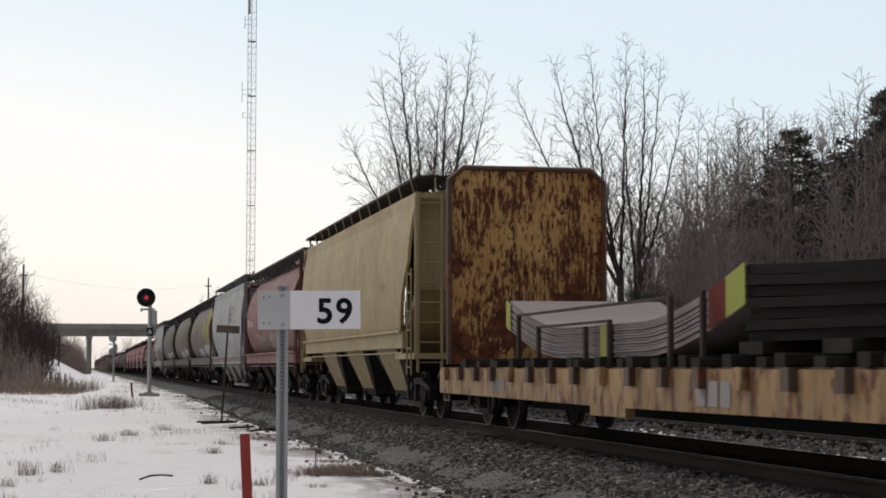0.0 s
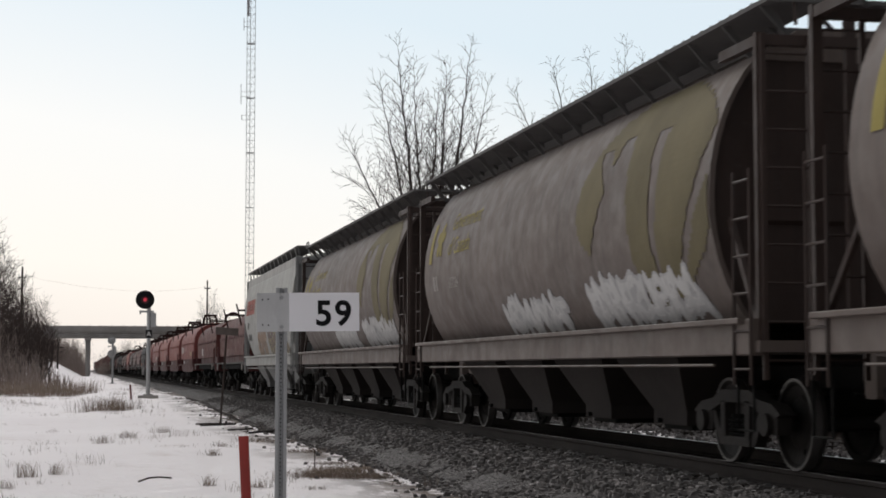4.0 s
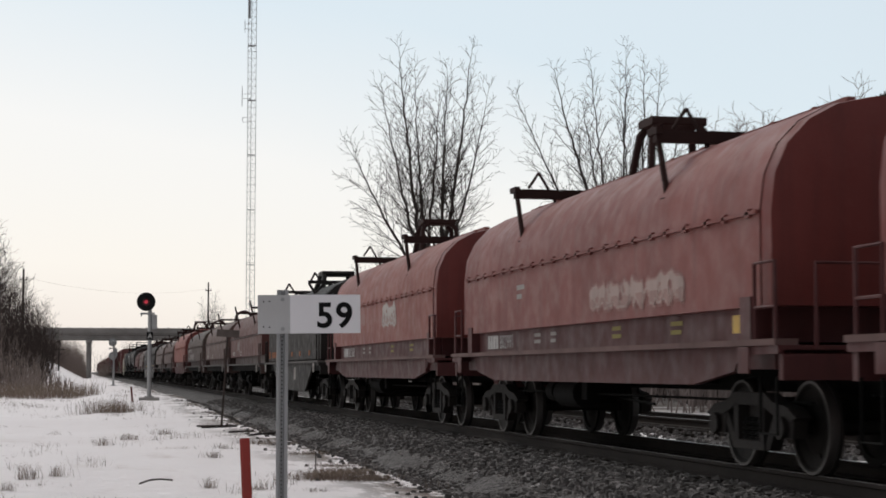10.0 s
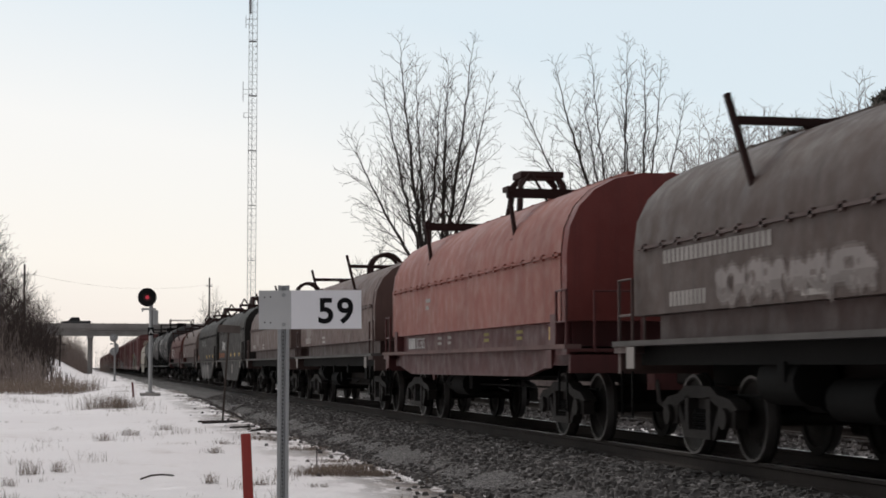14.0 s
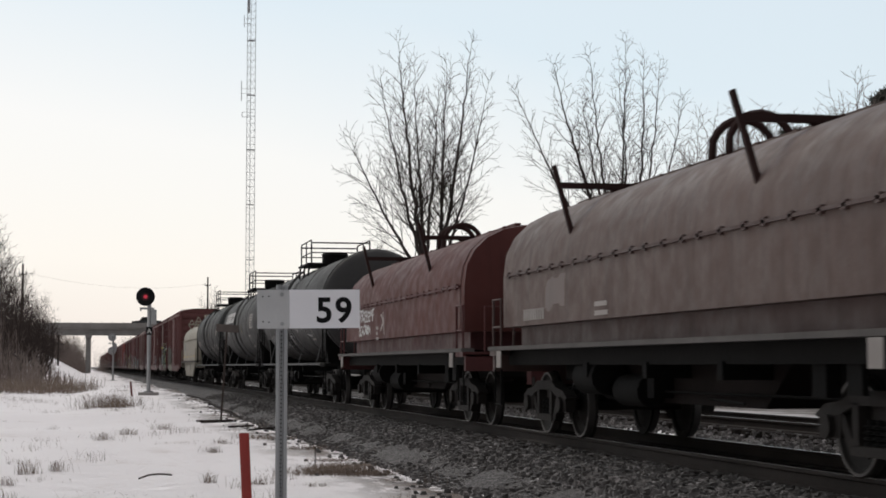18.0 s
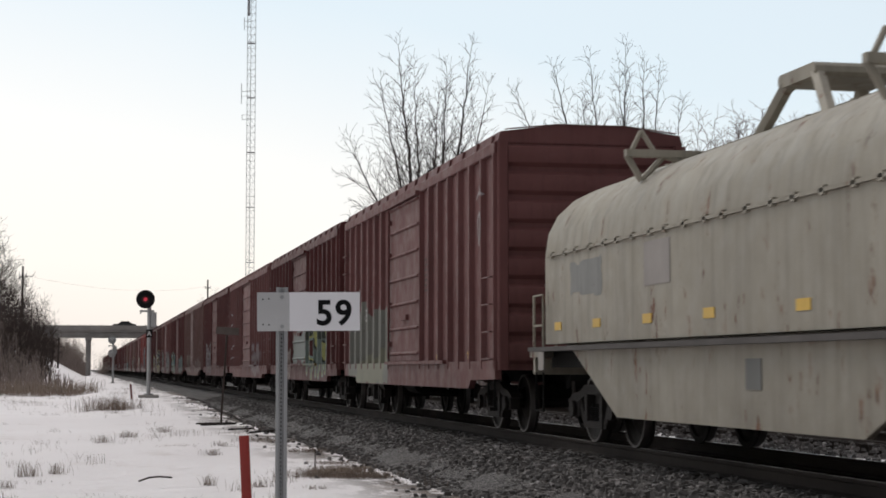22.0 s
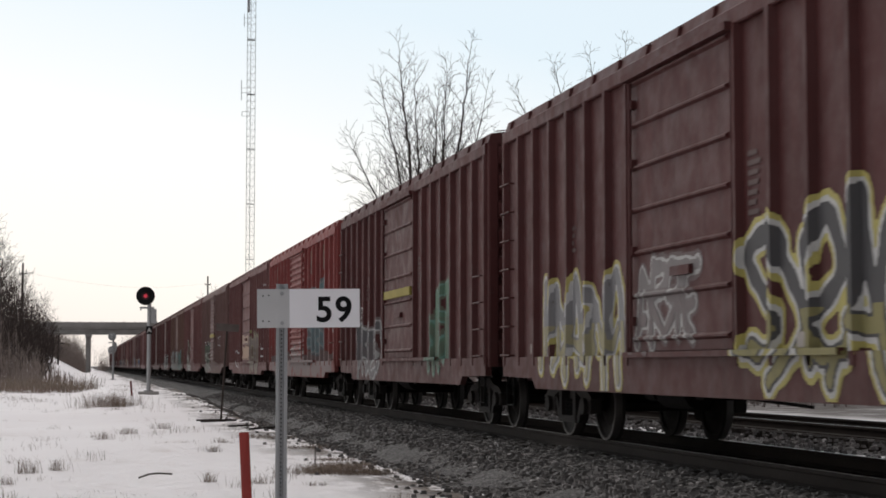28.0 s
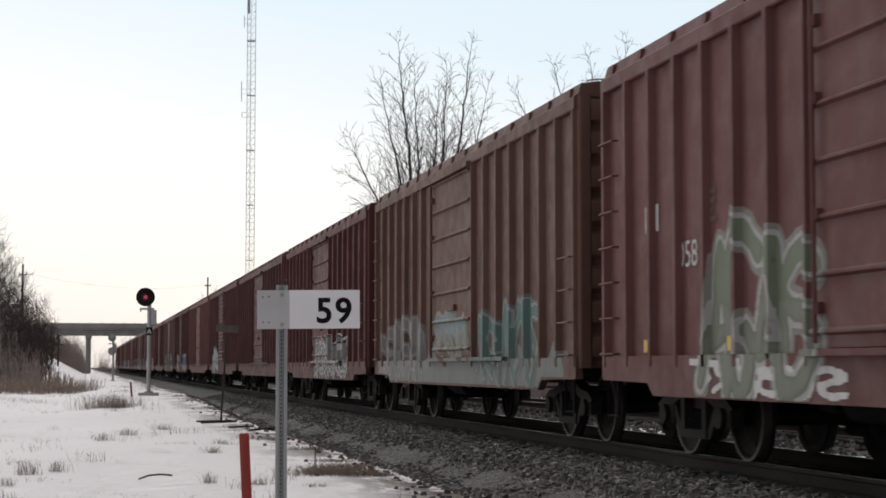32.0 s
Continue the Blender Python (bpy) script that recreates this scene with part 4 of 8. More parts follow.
def pine(meshes, at, scale=1.0):
    t = thing("pine_tree", "dark ragged evergreen at the edge of the wood", "tree", at @ Matrix.Diagonal((scale, scale, scale, 1)), "evergreens in the wood")
    for nm, me in zip(("trunk", "branch_crown", "needle_crown"), meshes):
        part(nm, me, BARK, t, kind="" if nm == "trunk" else "stuff")
    return t


def shrub(s, rnd, x, y, z, height, stems, lean=0.55):
    for _ in range(stems):
        a = rnd.uniform(0, 6.28)
        k = rnd.uniform(0, lean)
        d = Vector((math.cos(a) * k, math.sin(a) * k, 1)).normalized()
        p = Vector((x + rnd.gauss(0, 0.5), y + rnd.gauss(0, 0.5), z - 0.1))
        h = height * rnd.uniform(0.45, 1.0)
        n = max(2, int(h / 0.8))
        for i in range(n):
            q = p + d * (h / n)
            r = 0.028 * (1 - i / n) + 0.008
            limb(s, p, q, r, r * 0.8, 3)
            for _ in range(2):
                e = turned(d, rnd.uniform(0.35, 0.9), rnd)
                ln = h * rnd.uniform(0.08, 0.24)
                m = p.lerp(q, rnd.random())
                limb(s, m, m + e * ln, 0.010, 0.005, 3)
                g = turned(e, rnd.uniform(0.3, 0.7), rnd)
                m2 = m + e * ln * rnd.uniform(0.4, 0.9)
                limb(s, m2, m2 + g * ln * 0.6, 0.007, 0.004, 3)
            p = q
            d = (turned(d, rnd.uniform(0.03, 0.2), rnd) + Vector((0, 0, 0.1))).normalized()


def blades(s, rnd, x, y, n, height, spread, width=0.006):
    for _ in range(n):
        px, py = x + rnd.gauss(0, spread), y + rnd.gauss(0, spread)
        if px > 4.55:
            continue
        z = ground_height(px, py) - 0.02
        h = height * rnd.uniform(0.35, 1.0)
        a = rnd.uniform(0, 6.28)
        bend = h * rnd.uniform(0.3, 1.3)
        w = Vector((math.cos(a + 1.57), math.sin(a + 1.57), 0)) * width
        p0 = Vector((px, py, z))
        p1 = p0 + Vector((math.cos(a) * bend * 0.35, math.sin(a) * bend * 0.35, h * 0.65))
        p2 = p0 + Vector((math.cos(a) * bend, math.sin(a) * bend, h * rnd.uniform(0.75, 1.0)))
        s.add([p0 - w, p0 + w, p1 + w * 0.8, p1 - w * 0.8, p2], [(0, 1, 2, 3), (3, 2, 4)])


def build_plants():
    g = "bare trees beyond the tracks"
    lab = "tall leafless tree with many upright limbs and fine twigs"
    a1 = stem_tree(11, 7.0, 0.19, ((-1.45, 0, 18.2), (-0.4, 1.2, 17.3), (-2.5, -0.6, 16.2), (0.5, -1.0, 15.6), (-3.9, 0.4, 13.2)), 3.6)
    a2 = stem_tree(12, 8.0, 0.18, ((1.75, 0, 18.5), (0.55, 0.8, 17.5), (2.5, -0.7, 16.3), (0.0, -1.0, 15.2)), 3.2)
    a3 = crowd_tree(13, 10.5, 4, 0.24, 2.6, 0.15, 0.8)
    b1 = stem_tree(14, 6.4, 0.20, ((-3.6, 0, 17.4), (-1.4, 0.8, 18.1), (0.2, -0.6, 18.6), (-5.6, 0.5, 16.1), (-2.4, -1.2, 15.5)), 3.0)
    b2 = stem_tree(15, 7.2, 0.18, ((0.6, 0, 18.2), (1.7, 0.6, 18.3), (-1.0, -0.5, 17.2), (2.9, 0.3, 16.0)), 2.7)
    b3 = crowd_tree(16, 14.0, 5, 0.25, 2.6, 0.15)
    for me, x, y, s, r in ((a1, 18.6, 95, 1.075, 0), (a2, 19.7, 96.5, 1.08, 0), (a3, 15.6, 95, 0.85, 10), (a3, 17.1, 93, 0.72, 100), (a3, 22.6, 99, 0.86, 140), (a3, 24.0, 101, 0.78, 40),
                           (b1, 29.9, 95, 1.07, 0), (b2, 31.5, 97, 1.07, 0), (b3, 29.6, 101, 0.82, 70), (b3, 32.6, 99, 0.86, 10)):
        bare_tree(me, pose(x, y, -0.5, 0, 0, r), lab, s, g)
    c1 = crowd_tree(17, 12.0, 6, 0.2, 3.0, 0.2, 0.9)
    bare_tree(c1, pose(17.4, 246, -0.5), "far leafless tree with a rounded crown", 1.02, g)
    bare_tree(c1, pose(19.4, 262, -0.5, 0, 0, 60), "far leafless tree with a rounded crown", 0.9, g)
    # the wood: crowded bare trees, taller towards the near end, with evergreens among them
    rnd = random.Random(5)
    kinds = [crowd_tree(41 + i, 13.0, 3 + i % 2, 0.15 + 0.03 * (i % 3), 2.3 + 0.25 * i, 0.2, 0.75, WOODBRUSH) for i in range(5)]
    for i in range(70):
        s = rnd.uniform(1060, 1480) if i < 58 else rnd.uniform(930, 1080)
        y = rnd.uniform(60, 128) if i < 50 else rnd.uniform(85, 140)
        x = s * y / (3210 - 0.206 * s)
        rise = 430 + 70 * smooth_step(1060, 1420, s) if s > 1060 else 300
        top = rise * (rnd.uniform(0.74, 1.03)) * (y + 0.2 * x) / 3140 + 1.5
        bare_tree(kinds[i % 5], pose(x, y, -0.55, 0, 0, rnd.uniform(0, 360)), "leafless tree in a crowded wood edge", top / 13.0, "trees of the wood")
    p1, p2 = pine_meshes(3, 13.5), pine_meshes(8, 12.0)
    for me, x, y, s in ((p1, 33.6, 79, 0.94), (p2, 35.6, 77, 0.98), (p1, 37.0, 75, 1.04), (p2, 39.0, 80, 1.14), (p1, 31.2, 86, 0.62), (p2, 34.4, 74, 0.7), (p1, 41.5, 84, 1.15),
                        (p2, 29.0, 84, 0.44), (p1, 33.0, 90, 0.5), (p2, 30.4, 92, 0.46), (p1, 32.0, 95, 0.44), (p2, 27.4, 82, 0.42), (p1, 30.6, 80, 0.4), (p2, 36.6, 100, 0.6), (p1, 28.6, 88, 0.4), (p2, 35.0, 93, 0.56)):
        pine(me, pose(x, y, -0.5, 0, 0, 37 * x), s)
    s = Shape()
    for i in range(300):
        y = rnd.uniform(58, 128)
        q = rnd.uniform(640, 1500)
        x = max(17.6, q * y / (3210 - 0.206 * q))
        shrub(s, rnd, x, y, -0.5, rnd.uniform(1.8, 3.4) + 1.0 * smooth_step(850, 1200, q), 6, 0.6)
    solo("wood_undergrowth", s.mesh("wood_undergrowth", WOODBRUSH, smooth=False), WOODBRUSH, "tangled leafless undergrowth below the wood", "undergrowth", kind="stuff")
    # thicket by the bank
    s = Shape()
    for i in range(120):
        y = rnd.uniform(112, 160)
        x = -1.2 - rnd.random() ** 0.8 * 9.5
        h = 0.9 + min(5.2, max(0.0, -x - 2.2) * 1.4) * rnd.uniform(0.55, 1.0)
        shrub(s, rnd, x, y, ground_height(x, y), h, 8, 0.5)
    for i in range(210):
        y = rnd.uniform(185, 335)
        x = -7.4 - rnd.random() * 14
        shrub(s, rnd, x, y, ground_height(x, y), rnd.uniform(2.5, 4.5), 7, 0.6)
    solo("thicket", s.mesh("thicket", BRUSH, smooth=False), BRUSH, "dense brown leafless thicket at the foot of the bank", "thicket", kind="stuff")
    t1 = crowd_tree(31, 9.0, 4, 0.24, 2.8, 0.12, 1.0, TWIG)
    for i in range(19):
        q = -190 + 7.3 * i
        y = rnd.uniform(124, 158)
        x = q * y / (3210 - 0.206 * q)
        top = (184 - 0.95 * (q + 150)) * rnd.uniform(0.78, 1.03) * y / 3100 + 1.5
        bare_tree(t1, pose(x, y, ground_height(x, y), 0, 0, rnd.uniform(0, 360)), "small leafless tree growing in the thicket", top / 9.0, "trees in the thicket")
    # far tree line beyond the bridge
    s = Shape()
    for i in range(230):
        y = rnd.uniform(342, 400)
        x = 0.4 - rnd.random() ** 1.3 * 14
        shrub(s, rnd, x, y, ground_height(x, y), 2.2 + min(5.0, (0.5 - x) * 2.0) * rnd.uniform(0.7, 1.1), 9, 0.5)
    for i in range(190):
        y = rnd.uniform(400, 470)
        x = rnd.choice((rnd.uniform(-26, 1.5), rnd.uniform(3.5, 60)))
        shrub(s, rnd, x, y, -0.5, rnd.uniform(5.5, 9.5) if x < 0 or x > 9 else rnd.uniform(2.5, 7.5), 9, 0.5)
    solo("far_tree_line", s.mesh("far_tree_line", BRUSH, smooth=False), BRUSH, "hazy leafless tree line beyond the bridge", "tree line", kind="stuff")
    # dead grass in the snow: fine tufts, thicker beside the stone bed
    s = Shape()
    for x, y, n, h, sp in ((-0.7, 24.5, 90, 0.30, 0.08), (-0.35, 25, 40, 0.26, 0.06), (3.35, 24.3, 1100, 0.17, 0.26), (3.7, 25.3, 1000, 0.15, 0.24), (3.85, 24.0, 900, 0.13, 0.22), (2.2, 30.5, 90, 0.2, 0.08), (2.6, 33, 60, 0.18, 0.1), (0.7, 61, 420, 0.7, 0.45), (1.3, 60, 260, 0.5, 0.35),
                           (1.0, 38, 80, 0.22, 0.12), (0.4, 35, 70, 0.26, 0.1), (1.9, 42, 80, 0.24, 0.14), (1.6, 22.6, 60, 0.2, 0.05), (-0.9, 22.4, 40, 0.2, 0.06), (2.2, 22.3, 60, 0.14, 0.05), (2.9, 21.8, 60, 0.10, 0.08), (4.0, 22.6, 160, 0.06, 0.14), (3.9, 27.5, 400, 0.10, 0.2), (3.9, 31, 400, 0.12, 0.25), (3.8, 36, 300, 0.14, 0.3)):
        blades(s, rnd, x, y, n, h, sp, 0.0016 + 0.00006 * y)
    for i in range(170):
        y = 18 + rnd.random() ** 1.5 * 95
        x = rnd.uniform(-0.055 * y - 1.5, 4.4)
        k = noise.noise((x * 0.5, y * 0.12, 7.0))
        if k > -0.1 or x < -0.03 * y:
            blades(s, rnd, x, y, rnd.randint(8, 30), rnd.uniform(0.06, 0.24) * (1 + y * 0.006), 0.05 + 0.004 * y, 0.0014 + 0.00005 * y)
    for i in range(260):
        y = rnd.uniform(95, 116)
        x = rnd.uniform(-9, 0.4)
        blades(s, rnd, x, y, 12, rnd.uniform(0.5, 1.3), 0.5, 0.012)
    solo("dead_grass", s.mesh("dead_grass", DRYGRASS, smooth=False), DRYGRASS, "dry straw-coloured grass sticking out of the snow", "grass", kind="stuff")


def build_stones():
    """Loose stones on the shoulder of the bed, and clutter in the snow beside it."""
    rnd = random.Random(9)

    def stone_at(s, x, y, z, r):
        vs = []
        for sx, sy, sz in ((-1, -1, -0.6), (1, -1, -0.6), (1, 1, -0.6), (-1, 1, -0.6), (-0.8, -0.7, 0.7), (0.7, -0.8, 0.7), (0.7, 0.8, 0.7), (-0.7, 0.7, 0.7)):
            vs.append((x + r * sx * rnd.uniform(0.5, 1.1), y + r * sy * rnd.uniform(0.5, 1.1), z + r * sz * rnd.uniform(0.5, 1.1)))
        s.add(vs, [(0, 3, 2, 1), (4, 5, 6, 7), (0, 1, 5, 4), (1, 2, 6, 5), (2, 3, 7, 6), (3, 0, 4, 7)])

    def bed(x):
        return -0.5 + (0.29 * smooth_step(4.6, 5.75, x) if x > 4.4 else 0.0)
    bed_ob = bpy.data.objects["track_bed"]
    shapes = []
    for i in range(8):
        s = Shape()
        stone_at(s, 0, 0, 0, 0.04)
        shapes.append(s.mesh("stone", STONE, smooth=False))
    for i in range(290):
        y = rnd.uniform(14.5, 20.5)
        x = rnd.uniform(4.6, 6.8)
        ob = new("stone", rnd.choice(shapes))
        ob.parent = bed_ob
        k = rnd.uniform(0.7, 1.5)
        ob.matrix_basis = pose(x, y, bed(x) + 0.015, rnd.uniform(0, 360), rnd.uniform(0, 360), rnd.uniform(0, 360)) @ Matrix.Diagonal((k, k, k, 1))
    s = Shape()
    for i in range(26000):
        y = 13.5 + rnd.random() ** 1.7 * 62
        x = rnd.uniform(4.35, 6.85) + (0.45 * rnd.gauss(0, 1) if rnd.random() < 0.16 else 0)
        stone_at(s, x, y, (bed(x) if x > 4.5 else ground_height(x, y)) + rnd.uniform(-0.015, 0.025), rnd.uniform(0.022, 0.055))
    for i in range(2500):
        y = 18 + rnd.random() * 50
        stone_at(s, rnd.uniform(8.6, 12.4), y, -0.2 + rnd.uniform(-0.03, 0.02), rnd.uniform(0.025, 0.055))
    ob = new("stone", s.mesh("stone", STONE, smooth=False))
    ob.parent = bed_ob
    tagged(ob, "loose grey crushed stone", kind="stuff")
    for k, cx in enumerate((TRACK_X, TRACK2_X)):
        me = Shape().box(-1.3, 1.3, -0.115, 0.115, -0.36, -0.175, 0.012).mesh("tie", TIE)
        for i in range(110):
            ob = new("tie", me)
            ob.parent = bed_ob
            ob.matrix_basis = pose(cx + rnd.uniform(-0.03, 0.03), 10 + 0.54 * i, 0, 0, 0, rnd.uniform(-0.6, 0.6))
    t = solo("fallen_branch", Shape().path([(0.72, 22.7, -0.43), (0.86, 22.95, -0.40), (1.0, 23.1, -0.40), (1.16, 23.2, -0.42)], 0.012, 6), BARK, "thin dead branch lying on the snow", "branch")
    s = Shape()
    for x, y, n in ((3.6, 46, 3), (4.1, 41, 3)):
        for i in range(n):
            a = rnd.uniform(-0.9, 0.9)
            px, py, r = x + rnd.gauss(0, 0.35), y + rnd.gauss(0, 1.4), rnd.uniform(0.25, 0.55)
            s.rod((px - r * math.cos(a), py - r * math.sin(a), ground_height(px, py) + 0.02), (px + r * math.cos(a), py + r * math.sin(a), ground_height(px, py) + 0.05), rnd.uniform(0.015, 0.03), 6)
    solo("old_timber_debris", s, TIE, "broken dark timbers half buried in the snow", "debris", kind="stuff")


build_plants()
build_stones()

# ---- rolling stock: built in the car's own space, y along the track, near side at -x, rail tops at z = 0 ----
WHEELSETS = ([], [])


def truck_bolster():
    s = Shape().box(-1.0, 1.0, -0.22, 0.22, 0.45, 0.74, 0.04)
    s.rod((0, 0, 0.7), (0, 0, 0.92), 0.24, 14)
    s.box(-0.9, 0.9, -0.62, -0.52, 0.38, 0.50).box(-0.9, 0.9, 0.52, 0.62, 0.38, 0.50)
    return s


def side_frame(side):
    x0, x1 = (-1.10, -0.93) if side < 0 else (0.93, 1.10)
    s = Shape()
    s.prism([(-1.20, 0.56), (-0.98, 0.66), (-0.62, 0.70), (-0.40, 0.79), (0.40, 0.79), (0.62, 0.70), (0.98, 0.66), (1.20, 0.56), (1.06, 0.52), (0.66, 0.57), (0.36, 0.66), (-0.36, 0.66), (-0.66, 0.57), (-1.06, 0.52)], x0, x1, 0)
    s.prism([(-0.40, 0.22), (0.40, 0.22), (0.40, 0.31), (-0.40, 0.31)], x0, x1, 0)
    for k in (-1, 1):
        s.prism([(k * 0.78, 0.60), (k * 0.62, 0.58), (k * 0.34, 0.22), (k * 0.48, 0.22)], x0 + 0.02, x1 - 0.02, 0)
        s.prism([(k * 0.40, 0.68), (k * 0.28, 0.68), (k * 0.28, 0.30), (k * 0.40, 0.30)], x0, x1, 0)
        s.prism([(k * 1.10, 0.36), (k * 0.68, 0.36), (k * 0.66, 0.60), (k * 1.12, 0.60)], x0 + 0.01, x1 - 0.01, 0)
        s.rod((x0 - 0.05 if side < 0 else x1 + 0.05, k * 0.89, 0.457), (x0 if side < 0 else x1, k * 0.89, 0.457), 0.115, 12)
    return s


def springs(side):
    x = -1.015 if side < 0 else 1.015
    s = Shape()
    prof = [(0.05, 0.30)]
    for k in range(4):
        prof += [(0.05, 0.312 + 0.05 * k), (0.078, 0.318 + 0.05 * k), (0.078, 0.338 + 0.05 * k), (0.05, 0.345 + 0.05 * k)]
    prof.append((0.05, 0.54))
    return s.loft([[(x + r * math.cos(a * 0.628), r * math.sin(a * 0.628), z) for a in range(10)] for r, z in prof])


def wheel_pair():
    s = Shape()
    for k in (-1, 1):
        a = [(0.075, 0.66), (0.20, 0.67), (0.24, 0.70), (0.385, 0.715), (0.40, 0.685), (0.482, 0.685), (0.478, 0.715), (0.457, 0.722), (0.455, 0.815), (0.41, 0.82), (0.385, 0.79), (0.26, 0.765), (0.2, 0.80), (0.075, 0.82)]
        s.spun([(r, k * o) for r, o in a], (0, 0), 28)
        for h in range(3):
            c = h * 2.094
            s.rod((k * 0.79, 0.30 * math.cos(c), 0.30 * math.sin(c)), (k * 0.80, 0.30 * math.cos(c), 0.30 * math.sin(c)), 0.03, 8)
    s.rod((-1.02, 0, 0), (1.02, 0, 0), 0.075, 12)
    return s


def wheel_mesh():
    """Both wheels and their axle, with worn bright rims."""
    s = wheel_pair()
    plain_faces = len(s.f)
    for k in (-1, 1):
        s.spun([(0.4595, k * 0.724), (0.4585, k * 0.815), (0.455, k * 0.8235), (0.428, k * 0.8235), (0.427, k * 0.818)], (0, 0), 28)
    me = s.mesh("wheelset", WHEELM)
    me.materials.append(TREAD)
    me.polygons.foreach_set("material_index", [0] * plain_faces + [1] * (len(me.polygons) - plain_faces))
    return me


def add_truck(car, y):
    t = part("truck", truck_bolster, TRUCKM, car, "grimy cast steel truck", pose(0, y, 0), "bolster")
    for side in (-1, 1):
        part("side_frame", lambda: side_frame(side), TRUCKM, t, key=("side_frame", side))
        for dy in (-0.17, 0.0, 0.17):
            part("spring", lambda: springs(side), UNDER, t, m=pose(0, dy, 0), key=("springs", side))
    for k, dy in enumerate((-0.89, 0.89)):
        w = part("wheelset", wheel_mesh, WHEELM, t, "steel wheels with worn bright rims", pose(0, dy, 0.457), "wheel_pair")
        WHEELSETS[k].append(w)
    return t


def coupler(car, y_end, sign):
    def make():
        s = Shape().box(-0.09, 0.09, 0, 0.62, 0.78, 0.96, 0.02)
        s.prism([(-0.16, 0.5), (0.14, 0.5), (0.2, 0.66), (0.06, 0.78), (-0.02, 0.68), (-0.17, 0.8), (-0.2, 0.62)], 0.72, 1.0, 2)
        s.path([(0.35, 0.05, 0.85), (0.42, 0.35, 0.55), (0.32, 0.6, 0.42), (0.2, 0.78, 0.55)], 0.028, 6)
        return s
    part("coupler", make, TRUCKM, car, "rusty knuckle coupler with air hose", Matrix.Translation((0, y_end, 0)) @ Matrix.Diagonal((1, sign, 1, 1)) if sign > 0 else pose(0, y_end, 0, 0, 0, 180), "coupler")


def end_ladder(car, y, x0, x1, z0, z1, rungs, mat, rails=True):
    s = Shape()
    if rails:
        for x in (x0, x1):
            s.box(x - 0.025, x + 0.025, y - 0.02, y + 0.02, z0, z1)
    for i in range(rungs):
        z = z0 + (z1 - z0) * (i + 0.5) / rungs
        s.rod((x0, y, z), (x1, y, z), 0.014, 5)
    return part("end_ladder", s, mat, car)


def stirrup(car, x, y, mat=None):
    def make():
        return Shape().path([(0, -0.2, 0.95), (0, -0.2, 0.42), (0, 0.2, 0.42), (0, 0.2, 0.95)], 0.016, 5)
    part("step", make, mat or UNDER, car, m=pose(x, y, 0), key="stirrup")


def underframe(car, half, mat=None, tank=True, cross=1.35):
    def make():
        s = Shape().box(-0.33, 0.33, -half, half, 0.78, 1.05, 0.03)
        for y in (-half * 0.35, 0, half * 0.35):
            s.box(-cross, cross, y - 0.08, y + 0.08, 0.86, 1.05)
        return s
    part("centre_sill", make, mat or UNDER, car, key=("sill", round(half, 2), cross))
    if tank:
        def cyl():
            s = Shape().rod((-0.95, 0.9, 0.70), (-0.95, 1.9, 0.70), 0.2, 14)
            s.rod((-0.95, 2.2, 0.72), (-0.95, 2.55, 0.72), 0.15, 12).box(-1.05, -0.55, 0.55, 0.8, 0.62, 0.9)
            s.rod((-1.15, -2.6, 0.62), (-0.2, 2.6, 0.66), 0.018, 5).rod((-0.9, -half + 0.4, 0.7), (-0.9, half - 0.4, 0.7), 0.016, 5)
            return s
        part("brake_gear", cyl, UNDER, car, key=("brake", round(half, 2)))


def letters(car, body, y, z, x, size, mat, wide=1.0, bold=0.0, name="lettering", slant=0.0):
    """Words on the near side, read from outside: they run towards +y ... -y as seen from -x, starting at y."""
    me = text_mesh(body, mat, size, 1.0, wide, bold, slant)
    m = Matrix(((0, 0, -1, x - 0.006), (-1, 0, 0, y), (0, 1, 0, z), (0, 0, 0, 1)))
    return part(name, me, mat, car, "painted lettering", m)

